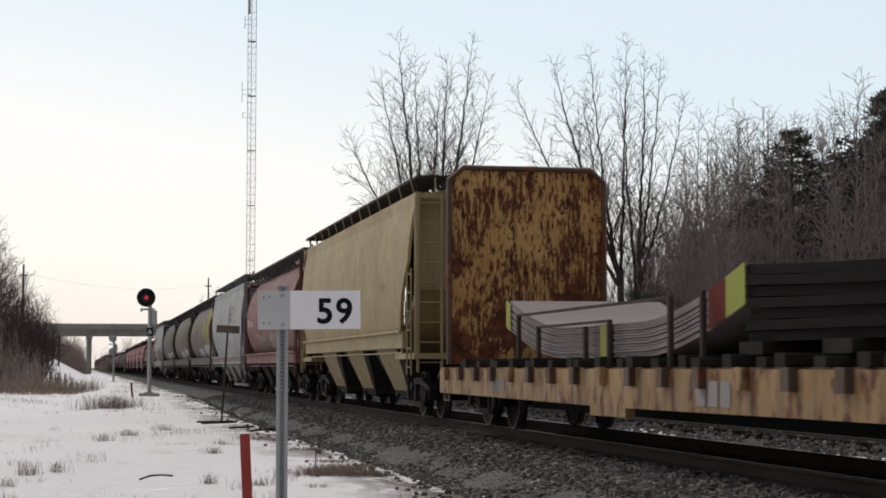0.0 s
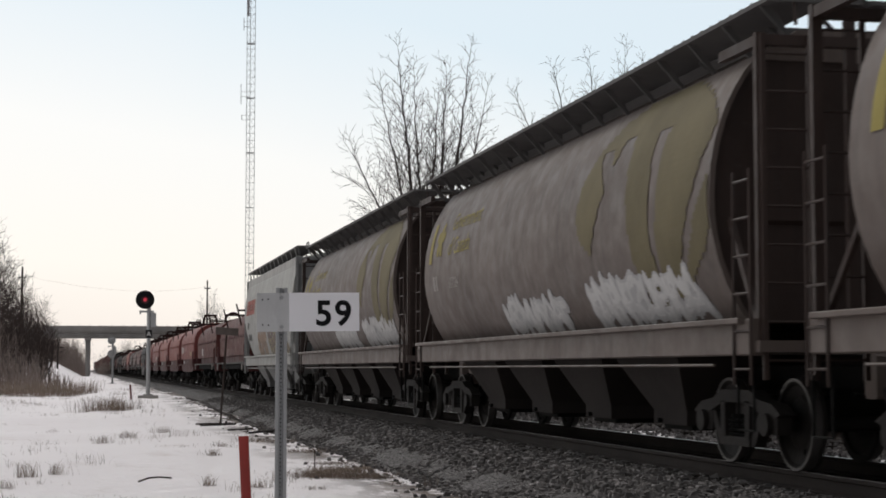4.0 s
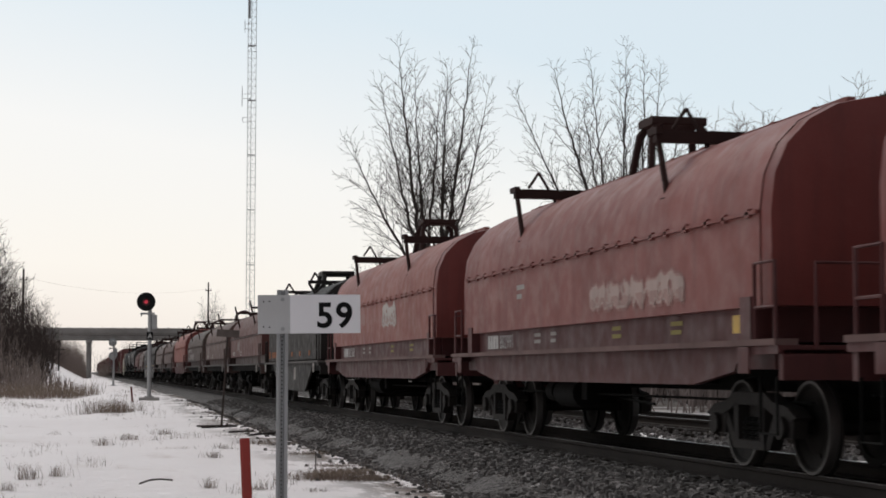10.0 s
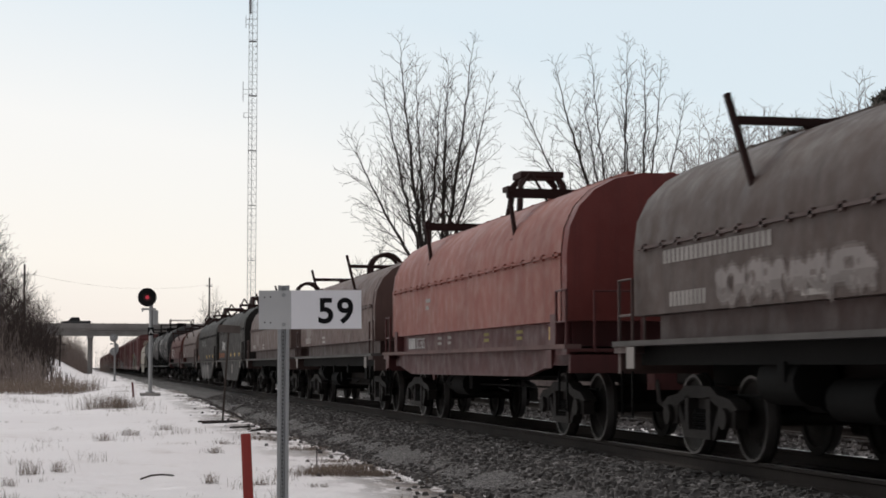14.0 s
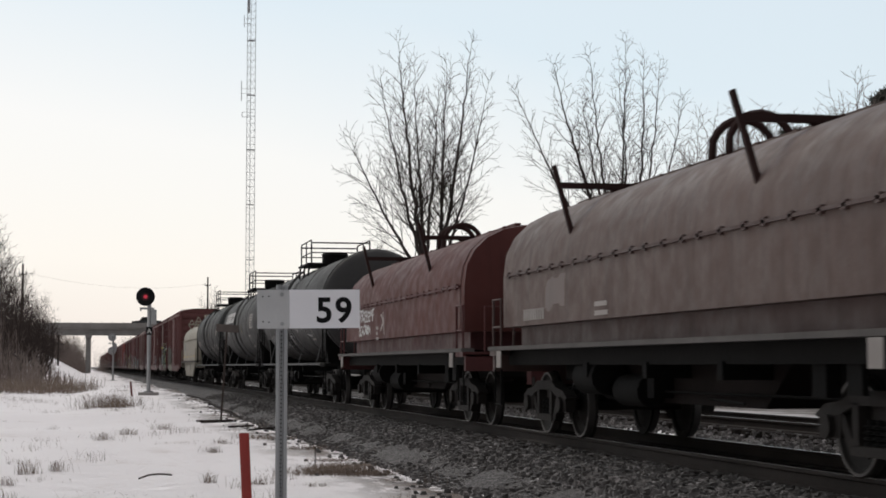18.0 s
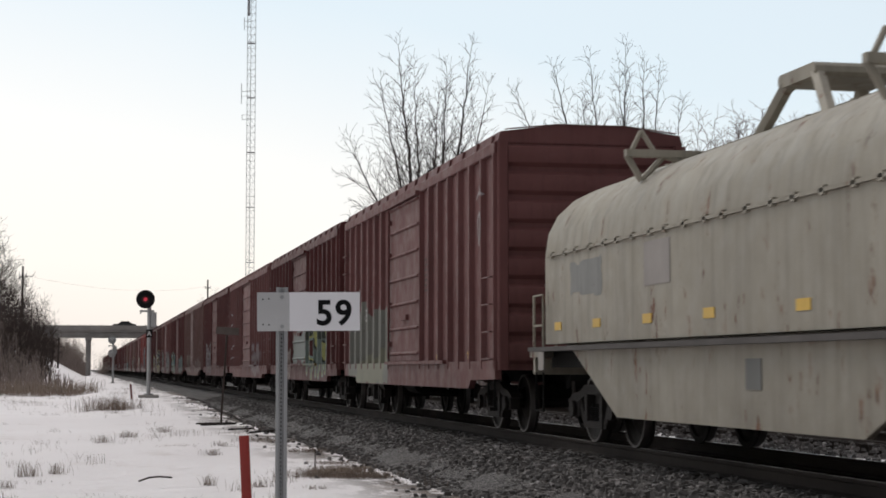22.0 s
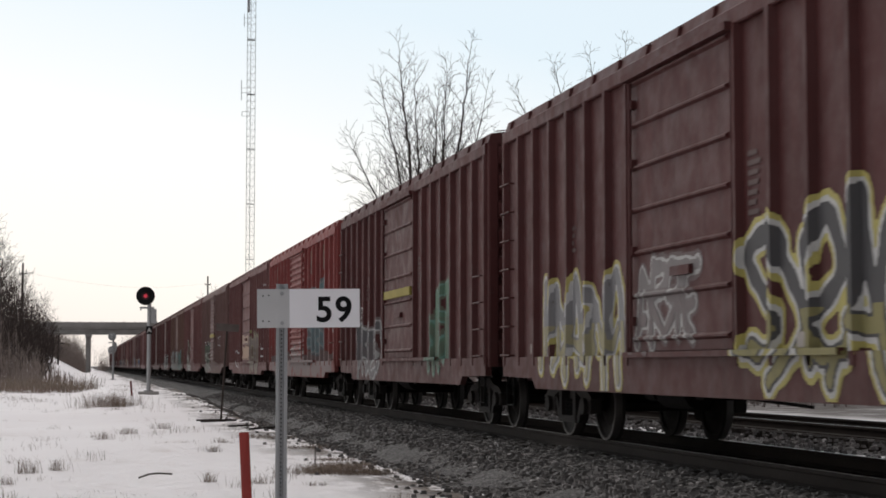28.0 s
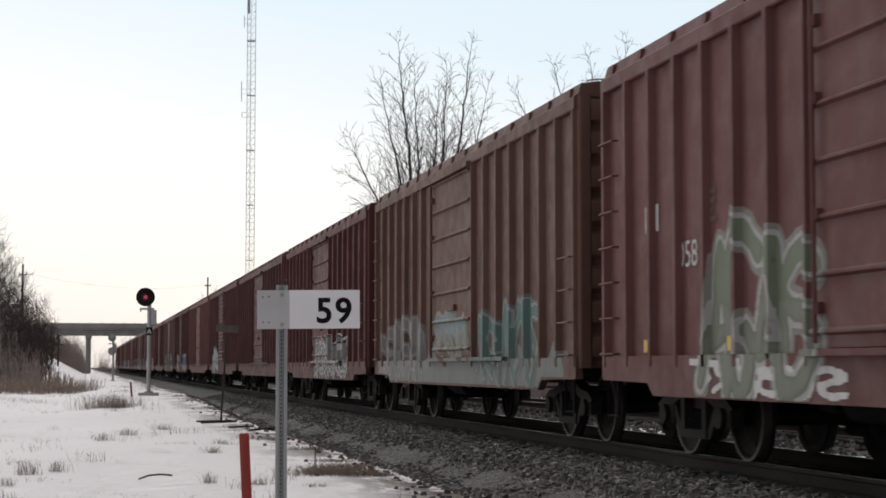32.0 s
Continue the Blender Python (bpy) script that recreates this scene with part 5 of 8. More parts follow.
# ---- boxcars ----
def boxcar(paint_mat, door="plug", sill="straight", half=7.8, ribs=7, roof_stubs=True, trim=None, far=False, door_mat=None, end_mat=None, top=4.70):
    trim = trim or paint_mat
    door_mat = door_mat or paint_mat
    end_mat = end_mat or paint_mat
    car = thing("boxcar", "weathered brown steel boxcar with ribbed sides", "boxcar", group="cars of the freight train")
    W, E = 1.47, top - 0.22

    def core():
        return Shape().prism([(-W, 0.98), (W, 0.98), (W, E), (-W, E)], -half, half)
    part("body", core, paint_mat, car, key=("box_core", half, E))

    def roof():
        s = Shape().prism([(-W, E), (W, E), (W + 0.02, E + 0.03), (W - 0.02, top - 0.05), (0.55, top + 0.07), (-0.55, top + 0.07), (-W + 0.02, top - 0.05), (-W - 0.02, E + 0.03)], -half - 0.02, half + 0.02)
        k = 14
        for i in range(k + 1):
            y = -half + 2 * half * i / k
            s.prism([(-W + 0.08, top - 0.02), (-0.55, top + 0.07), (0.55, top + 0.07), (W - 0.08, top - 0.02), (W - 0.12, top - 0.005), (0.55, top + 0.085), (-0.55, top + 0.085), (-W + 0.12, top - 0.005)], y - 0.04, y + 0.04)
        return s
    part("roof", roof, trim, car, "dirty sheet metal roof", key=("box_roof", half, top))
    gap = 1.58
    for side in (-1, 1):
        def chord():
            x0, x1 = sorted((side * W, side * (W + 0.075)))
            return Shape().box(x0, x1, -half, half, E - 0.17, E + 0.01, 0.015)
        part("top_chord", chord, trim, car, key=("chord", side, half, E))

        def sill_shape():
            if sill == "straight":
                pr = [(-half, 1.12), (-half, 0.84), (-6.1, 0.82), (-5.9, 0.68), (5.9, 0.68), (6.1, 0.82), (half, 0.84), (half, 1.12)]
            else:
                pr = [(-half, 1.10), (-half, 0.98), (-5.9, 0.92), (-4.7, 0.64), (4.7, 0.64), (5.9, 0.92), (half, 0.98), (half, 1.10)]
            x0, x1 = sorted((side * (W - 0.03), side * (W + 0.07)))
            return Shape().prism(pr, x0, x1, 0)
        part("side_sill", sill_shape, paint_mat, car, key=("sidesill", side, sill, half))
        for sgn in (-1, 1):
            for i in range(ribs + 1):
                y = sgn * (gap + 0.14 + (half - gap - 0.22) * i / ribs)

                def rib():
                    x0, x1 = side * (W - 0.01), side * (W + 0.085)
                    w = 0.085 if 0 < i else 0.06
                    return Shape().prism([(x0, y - w), (x1, y - w * 0.5), (x1, y + w * 0.5), (x0, y + w)], 1.0, E - 0.16, 2)
                if not (far and side > 0):
                    part("side_post", rib, paint_mat, car, key=("rib", side, sgn, i, ribs, half, E))
        # sliding or plug door with its own ribs, rods and track
        if not (far and side > 0):
            xo = side * (W + 0.055)

            def leaf():
                x0, x1 = sorted((side * (W - 0.02), xo))
                s = Shape().box(x0, x1, -gap, gap, 1.16, E - 0.18)
                return s
            d = part("door", leaf, door_mat, car, "closed steel side door", key=("door", side, E))
            count = 6 if door == "plug" else 17

            def bars():
                s = Shape()
                z0, z1 = 1.3, E - 0.25
                for k in range(count + 1):
                    z = z0 + (z1 - z0) * k / count
                    hh = 0.035 if door == "plug" else 0.055
                    a, c = xo, xo + side * (0.04 if door == "plug" else 0.05)
                    s.prism([(a, z - hh), (c, z - hh * 0.3), (c, z + hh * 0.3), (a, z + hh)], -gap + 0.04, gap - 0.04)
                return s
            part("door_rib", bars, door_mat, d, key=("doorribs", side, count, E))

            def rods():
                x = xo + side * 0.06
                s = Shape()
                for y in (gap - 0.14,) if door == "plug" else (-gap + 0.15,):
                    s.rod((x, y, 1.2), (x, y, E - 0.25), 0.022, 6)
                    for z in (1.5, 2.3, 3.3, E - 0.5):
                        s.box(min(xo, x), max(xo, x), y - 0.06, y + 0.06, z - 0.05, z + 0.05)
                s.box(min(xo, x), max(xo, x), -0.5, 0.1, 1.95, 2.05)
                return s
            part("lock_rod", rods, door_mat, d, key=("rods", side, door, E))

            def rail():
                x0, x1 = sorted((side * W, side * (W + 0.15)))
                return Shape().box(x0, x1, -gap - 2.6, gap + 0.1, 1.09, 1.15)
            part("door_track", rail, trim, car, key=("dtrack", side, E))

            def header():
                x0, x1 = sorted((side * W, side * (W + 0.15)))
                return Shape().box(x0, x1, -gap - 0.1, gap + 0.1, E - 0.21, E - 0.13)
            part("door_header", header, trim, car, key=("dhead", side, E))
    if roof_stubs:
        def stub():
            return Shape().prism([(-W + 0.03, E), (-W - 0.055, E), (-W - 0.035, top - 0.08), (-W + 0.06, top - 0.08)], -0.05, 0.05)
        for i in range(15 if not far else 0):
            part("roof_bracket", stub, trim, car, m=pose(0, -half + 0.35 + (2 * half - 0.7) * i / 14, 0), key=("stub", E))
    for sgn in (-1, 1):
        ye = sgn * half

        def end_sheet():
            out = [(ye - sgn * 0.02, 0.98), (ye, 0.98)]
            for k in range(8):
                z = 1.25 + k * (E - 1.35) / 7.2
                out += [(ye + sgn * 0.004, z - 0.18), (ye + sgn * 0.075, z - 0.12), (ye + sgn * 0.10, z), (ye + sgn * 0.075, z + 0.12), (ye + sgn * 0.004, z + 0.18)]
            out = [p for p in out if p[1] < E - 0.03] + [(ye + sgn * 0.004, E - 0.02), (ye - sgn * 0.02, E - 0.02)]
            return Shape().prism(out, -W + 0.13, W - 0.13, 0)
        for side in (-1, 1):
            def corner():
                x0, x1 = sorted((side * (W - 0.13), side * (W + 0.03)))
                y0, y1 = sorted((ye - sgn * 0.03, ye + sgn * 0.09))
                return Shape().box(x0, x1, y0, y1, 0.98, E, 0.02)
            part("corner_post", corner, end_mat, car, key=("corner", side, sgn, half, E))
        part("end_wall", end_sheet, end_mat, car, "horizontally ribbed end", key=("end", sgn, half, E))

        def striker():
            y0, y1 = sorted((ye, ye + sgn * 0.22))
            return Shape().box(-0.42, 0.42, y0, y1, 0.70, 1.12, 0.03)
        part("end_sill", striker, UNDER, car, key=("striker", sgn, half))
        coupler(car, ye + sgn * 0.1, sgn)
        for side in (-1, 1):
            ya = ye - sgn * 0.10
            yb = ye - sgn * 0.62
            if not (far and side > 0):
                def rung():
                    x, d = side * (W + 0.05), side * 0.08
                    return Shape().path([(x, ya, 0), (x + d, ya, 0), (x + d, yb, 0), (x, yb, 0)], 0.014, 5)
                for k in range(7 if side * sgn < 0 else 4):
                    if side < 0 or k % 2 == 0:
                        part("grab_iron", rung, trim, car, m=pose(0, 0, 1.15 + 0.42 * k), key=("rung", side, sgn, half))
                stirrup(car, side * (W + 0.04), ye - sgn * 0.35)
    if not far:
        def bw():
            s = Shape().rod((0.62, -half - 0.10, 3.1), (0.62, -half - 0.16, 3.1), 0.28, 18)
            return s.rod((0.62, -half - 0.1, 1.0), (0.62, -half - 0.1, 3.1), 0.02, 5)
        part("brake_wheel", bw, UNDER, car, key=("bw", half))
    underframe(car, half - 0.3)
    add_truck(car, -half + 1.95)
    add_truck(car, half - 1.95)
    return car


# ---- coil cars ----
TROUGHBROWN = plain("dark_trough", (0.018, 0.013, 0.012), 0.85, 0, 0.4, 3)
BRACKET = plain("dark_bracket", (0.040, 0.020, 0.018), 0.75, 0, 0.4, 3)
REDLEDGE = plain("worn_red_ledge", (0.17, 0.105, 0.098), 0.7, 0, 0.4, 3)
LEDGE = plain("pale_ledge", (0.115, 0.105, 0.10), 0.7, 0, 0.35, 3)
TANKWALK = plain("walkway_edge", (0.13, 0.13, 0.13), 0.7, 0, 0.35, 3)
# grime plus the shade between chutes, both put into one dark colour
CHUTEDARK = plain("chute_shade_and_grime", (0.034, 0.028, 0.026), 0.8, 0, 0.4, 3)


def hood_profile(w, z0, z1, z2, k=11):
    """Half-round hood: straight sides from z0 to z1, then an arch up to z2."""
    pts = [(-w, z0), (-w, z1)]
    for i in range(1, k):
        a = math.pi - math.pi * i / k
        c, s = math.cos(a), math.sin(a)
        pts.append((w * math.copysign(abs(c) ** 0.8, c), z1 + (z2 - z1) * abs(s) ** 0.9))
    return pts + [(w, z1), (w, z0)]


def coil_car(hood_mat, frame_mat, belly=None, style="bars", panel=True, sill_half=7.15, deep=None, end_mat=None, label="red steel coil car with a rounded removable hood", label_hood="rounded steel hood"):
    car = thing("coil_car", label, "coil car", group="cars of the freight train")
    end_mat = end_mat or hood_mat
    H, w = 6.5, 1.40
    z_lo, z1, z2 = {"posts": (1.59, 2.36, 3.44), "truss": (1.34, 2.55, 3.58)}.get(style, (1.62, 2.52, 3.66))

    def hood():
        rings = []
        prof = hood_profile(w, z_lo, z1, z2)
        for y, k in ((-H, 1.0), (-H + 0.02, 1.0), (-0.02, 1.0), (H - 0.02, 1.0), (H, 1.0)):
            rings.append([(x * k, y, z) for x, z in prof])
        return Shape().loft(rings, closed=True)
    if style == "posts":
        part("coil_trough", Shape().prism([(-3.4, 1.30), (3.4, 1.30), (2.3, 0.56), (-2.3, 0.56)], -0.8, 0.8, 0), TROUGHBROWN, car, "brown trough under the load", key="trough")
    h = part("hood", hood, hood_mat, car, label_hood, key=("hood", style))

    def hood_end(sgn):
        s = Shape()
        rings = []
        for off, k in ((-0.0, 0.985), (0.10, 0.97), (0.24, 0.90), (0.31, 0.75), (0.33, 0.05)):
            prof = hood_profile(w * (0.93 + 0.07 * k) - 0.01, z_lo, z1, z_lo + (z2 - z_lo) * (0.9 + 0.1 * k))
            zc = 2.3
            rings.append([(x * (k if k < 0.9 else 1), sgn * (H + off), zc + (z - zc) * (k if k < 0.9 else 1)) for x, z in prof])
        return s.loft(rings, closed=True, caps=True)
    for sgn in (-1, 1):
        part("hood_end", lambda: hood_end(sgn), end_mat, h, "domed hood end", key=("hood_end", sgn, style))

    def seam():
        s = Shape()
        for side in (-1, 1):
            x0, x1 = sorted((side * (w - 0.01), side * (w + 0.035)))
            s.box(x0, x1, -H + 0.02, H - 0.02, z1 - 0.015, z1 + 0.02)
            for i in range(22):
                y = -H + 0.25 + (2 * H - 0.5) * i / 21 + 0.05 * math.sin(i * 2.1)
                s.box(x0, x1 + (0.012 if side > 0 else 0), y - 0.045, y + 0.045, z1 - 0.04, z1 + 0.045)
        return s
    part("seam_flange", seam, hood_mat if style == "bars" else frame_mat, h, "bolted seam", key=("seam", style))

    def crown():
        s = Shape().box(-0.35, -0.25, -H + 0.3, H - 0.3, z2 - 0.05, z2 + 0.05).box(0.25, 0.35, -H + 0.3, H - 0.3, z2 - 0.05, z2 + 0.05)
        for i in range(11):
            y = -H + 1 + (2 * H - 2) * i / 10
            s.box(-0.4, 0.4, y - 0.05, y + 0.05, z2 - 0.03, z2 + 0.045)
        return s
    part("crown_rail", crown, hood_mat, h, key=("crown", style))

    def surf(x):
        t = min(1.0, abs(x) / w)
        return z1 + (z2 - z1) * max(0.0, 1 - t ** 2.5) ** 0.45

    def guide():
        s = Shape()
        if style == "bars":
            s.box(-1.36, 1.36, -0.06, 0.06, z2 - 0.06, z2 + 0.08)
            for k in (-1, 1):
                s.box(k * 1.34 - 0.04, k * 1.34 + 0.04, -0.12, 0.22, z2 + 0.03, z2 + 0.11)
                s.box(k * 1.26 - 0.07, k * 1.26 + 0.07, -0.24, -0.08, 2.90, 2.95)
                s.rod((k * 1.33, 0.02, z2 + 0.1), (k * 1.26, -0.16, 2.92), 0.036, 6)
                s.rod((k * 0.98, 0, z2 + 0.34), (k * 0.72, 0, surf(0.72)), 0.022, 6).rod((k * 0.98, 0, z2 + 0.34), (k * 1.14, 0, z2 + 0.1), 0.022, 6)
        elif style == "posts":
            s.box(-1.42, 1.42, -0.04, 0.04, z2 - 0.05, z2 + 0.03)
            for k in (-1, 1):
                s.rod((k * 1.50, 0.05, z2 + 0.26), (k * 1.28, -0.12, 2.70), 0.042, 4)
                s.rod((k * 0.75, 0, z2 - 0.02), (k * 0.62, 0, surf(0.62)), 0.035, 6)
        else:
            s.box(-1.3, 1.3, -0.05, 0.05, z2 - 0.02, z2 + 0.07)
            for k in (-1, 1):
                s.rod((k * 1.28, 0, z2), (k * 1.1, 0, surf(1.1)), 0.04, 6).rod((k * 0.82, 0, z2), (k * 1.08, 0, surf(1.08)), 0.04, 6)
                s.rod((k * 0.8, 0, z2), (k * 0.6, 0, surf(0.6)), 0.04, 6).rod((k * 1.1, 0, z2 + 0.3), (k * 0.9, 0, z2), 0.03, 6).rod((k * 1.1, 0, z2 + 0.3), (k * 1.25, 0, z2), 0.03, 6)
        return s
    for y in (-3.3, 3.3):
        part("stacking_bar", guide, frame_mat if style == "truss" and frame_mat is hood_mat else BRACKET, h, "dark stacking bracket across the hood", pose(0, y, 0), ("guide", style))

    steel = frame_mat if style == "truss" and frame_mat is hood_mat else BRACKET
    if style == "posts":
        for y in (-0.28, 0.28):
            def hoop_bar():
                return Shape().path([(0.40 * math.cos(math.pi * i / 10), y, z2 - 0.05 + (0.15 if 0 < i < 10 else 0) + 0.40 * math.sin(math.pi * i / 10)) for i in range(11)], 0.05, 6)
            part("lifting_bail", hoop_bar, steel, h, "arched lifting bail", key=("bail", style, y))
    else:
        for y in (-1, 1):
            for k in (-1, 1):
                def leg():
                    if style == "bars":
                        return Shape().path([(k * 0.44, y * 0.42, z2 - 0.08), (k * 0.37, y * 0.26, z2 + 0.50), (k * 0.24, y * 0.25, z2 + 0.64)], 0.055, 6)
                    return Shape().path([(k * 0.55, y * 0.95, z2 - 0.12), (k * 0.43, y * 0.40, z2 + 0.40), (k * 0.36, y * 0.36, z2 + 0.46)], 0.085, 6)
                part("bail_leg", leg, steel, h, key=("bail_leg", style, y, k))

        def head():
            return Shape().box(-0.38, 0.38, -0.30, 0.30, z2 + 0.60, z2 + 0.71, 0.02) if style == "bars" else Shape().box(-0.5, 0.5, -0.48, 0.48, z2 + 0.38, z2 + 0.52, 0.04)
        part("lifting_bail", head, steel, h, "lifting bail head plate", key=("bail", style))

    # trough, deck sills, steps and hand rails
    def deck():
        s = Shape()
        for side in (-1, 1):
            x0, x1 = sorted((side * 1.30, side * 1.53))
            s.box(x0, x1, -sill_half, sill_half, 1.24, 1.30)
        return s
    part("walkway", deck, LEDGE if style != "bars" else REDLEDGE, car, "narrow edge walkway", key=("walk", sill_half, style))

    def trough():
        return Shape().box(-1.19, 1.19, -H + 0.15, H - 0.15, 1.28, 1.64)
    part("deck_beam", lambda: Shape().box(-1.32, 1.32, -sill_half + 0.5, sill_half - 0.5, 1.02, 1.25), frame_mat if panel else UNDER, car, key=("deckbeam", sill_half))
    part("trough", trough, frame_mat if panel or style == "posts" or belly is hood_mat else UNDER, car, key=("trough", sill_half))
    if panel:
        for side in (-1, 1):
            def pan():
                s = Shape()
                x0, x1 = sorted((side * 1.20, side * 1.285))
                s.box(x0, x1, -H + 0.5, H - 0.5, 1.30, 1.62)
                for y in (-H + 0.35, H - 0.35):
                    s.box(*sorted((side * 1.20, side * 1.42)), y - 0.14, y + 0.14, 1.30, 1.72)
                return s
            part("name_board", pan, frame_mat, car, key=("pan", side))
    if deep == "belly":
        for side in (-1, 1):
            def apron():
                x0, x1 = sorted((side * 1.34, side * 1.40))
                s = Shape().prism([(-5.3, 1.24), (-3.4, 0.42), (3.4, 0.42), (5.3, 1.24)], x0, x1, 0)
                for i in range(11):
                    y = -4.6 + 0.92 * i
                    s.box(min(x0, x1), max(x0, x1) + 0.0, y - 0.03, y + 0.03, 1.06, 1.24)
                return s
            part("side_apron", apron, belly or frame_mat, car, "deep fish-bellied side plate", key=("apron", side))
    elif deep == "red":
        for side in (-1, 1):
            def skirt():
                x0, x1 = sorted((side * 1.30, side * 1.38))
                s = Shape().prism([(-sill_half + 1.2, 1.24), (-sill_half + 1.4, 1.0), (-sill_half + 2.6, 0.86), (sill_half - 2.6, 0.86), (sill_half - 1.4, 1.0), (sill_half - 1.2, 1.24)], x0, x1, 0)
                return s
            part("side_apron", skirt, belly or frame_mat, car, "shallow side plate", key=("skirt", side))
    else:
        def pipes():
            s = Shape().box(-1.3, -1.2, -5.5, 5.5, 1.1, 1.24).box(1.2, 1.3, -5.5, 5.5, 1.1, 1.24)
            s.rod((-1.1, 2.2, 0.86), (-1.1, 3.1, 0.86), 0.23, 14)
            s.box(-1.25, -1.1, -4.8, -4.5, 0.72, 1.2).box(-1.28, -1.22, -5.6, -5.3, 0.75, 1.15)
            return s
        part("air_tank", pipes, UNDER, car, key="pipes")
    for sgn in (-1, 1):
        ye = sgn * sill_half

        def platform():
            y0, y1 = sorted((ye, sgn * (H + 0.05)))
            s = Shape().box(-1.5, 1.5, y0, y1, 1.16, 1.24)
            y0, y1 = sorted((ye, ye - sgn * 0.1))
            return s.box(-1.45, 1.45, y0, y1, 0.92, 1.2).box(-0.4, 0.4, min(ye, ye + sgn * 0.3), max(ye, ye + sgn * 0.3), 0.7, 1.1)
        part("end_platform", platform, frame_mat, car, key=("platform", sgn, sill_half))

        def hoop(x, a, c):
            return Shape().path([(x, a, 1.25), (x, a, 2.02), (x, c, 2.02), (x, c, 1.25)], 0.02, 6).rod((x, a, 1.6), (x, c, 1.6), 0.016, 5)
        for side in (-1, 1):
            part("hand_rail", lambda: hoop(side * 1.47, ye - sgn * 0.12, ye - sgn * 0.62), frame_mat, car, key=("hook", side, sgn, sill_half))

            def end_hoop():
                x = side * 1.47
                return Shape().path([(x - side * 0.35, ye, 1.2), (x - side * 0.35, ye, 2.0), (x - side * 1.0, ye, 2.0), (x - side * 1.0, ye, 1.2)], 0.02, 6)
            part("end_rail", end_hoop, frame_mat, car, key=("ehook", side, sgn, sill_half))
        for side in (-1, 1):
            stirrup(car, side * 1.45, ye - sgn * 0.35)

            def pad():
                x0, x1 = sorted((side * 1.53, side * 1.545))
                return Shape().box(x0, x1, ye - sgn * 0.75 - 0.14, ye - sgn * 0.75 + 0.14, 0.98, 1.23)
            part("jacking_pad", pad, WHITE_DULL if style != "bars" else frame_mat, car, key=("pad", side, sgn, sill_half))
        coupler(car, ye + sgn * 0.2, sgn)
    underframe(car, sill_half - 0.2)
    add_truck(car, -sill_half + 1.75)
    add_truck(car, sill_half - 1.75)
    return car


# ---- covered hoppers ----
def barrel(z, top, wide=1.57, lip=False):
    """Half width of the bulging hopper side at a height."""
    if not lip:
        return (wide + 0.01) * math.sqrt(max(0.05, 1 - ((z - 2.72) / (1.95 if z > 2.72 else 1.86)) ** 2))
    u = (z - 2.75) / (top - 2.75) if z > 2.75 else (2.75 - z) / 1.5
    return wide - (0.20 if z > 2.75 else 0.26) * u * u


BOARDGREY = plain("walkway_grating", (0.115, 0.11, 0.108), 0.8, 0, 0.3, 4)


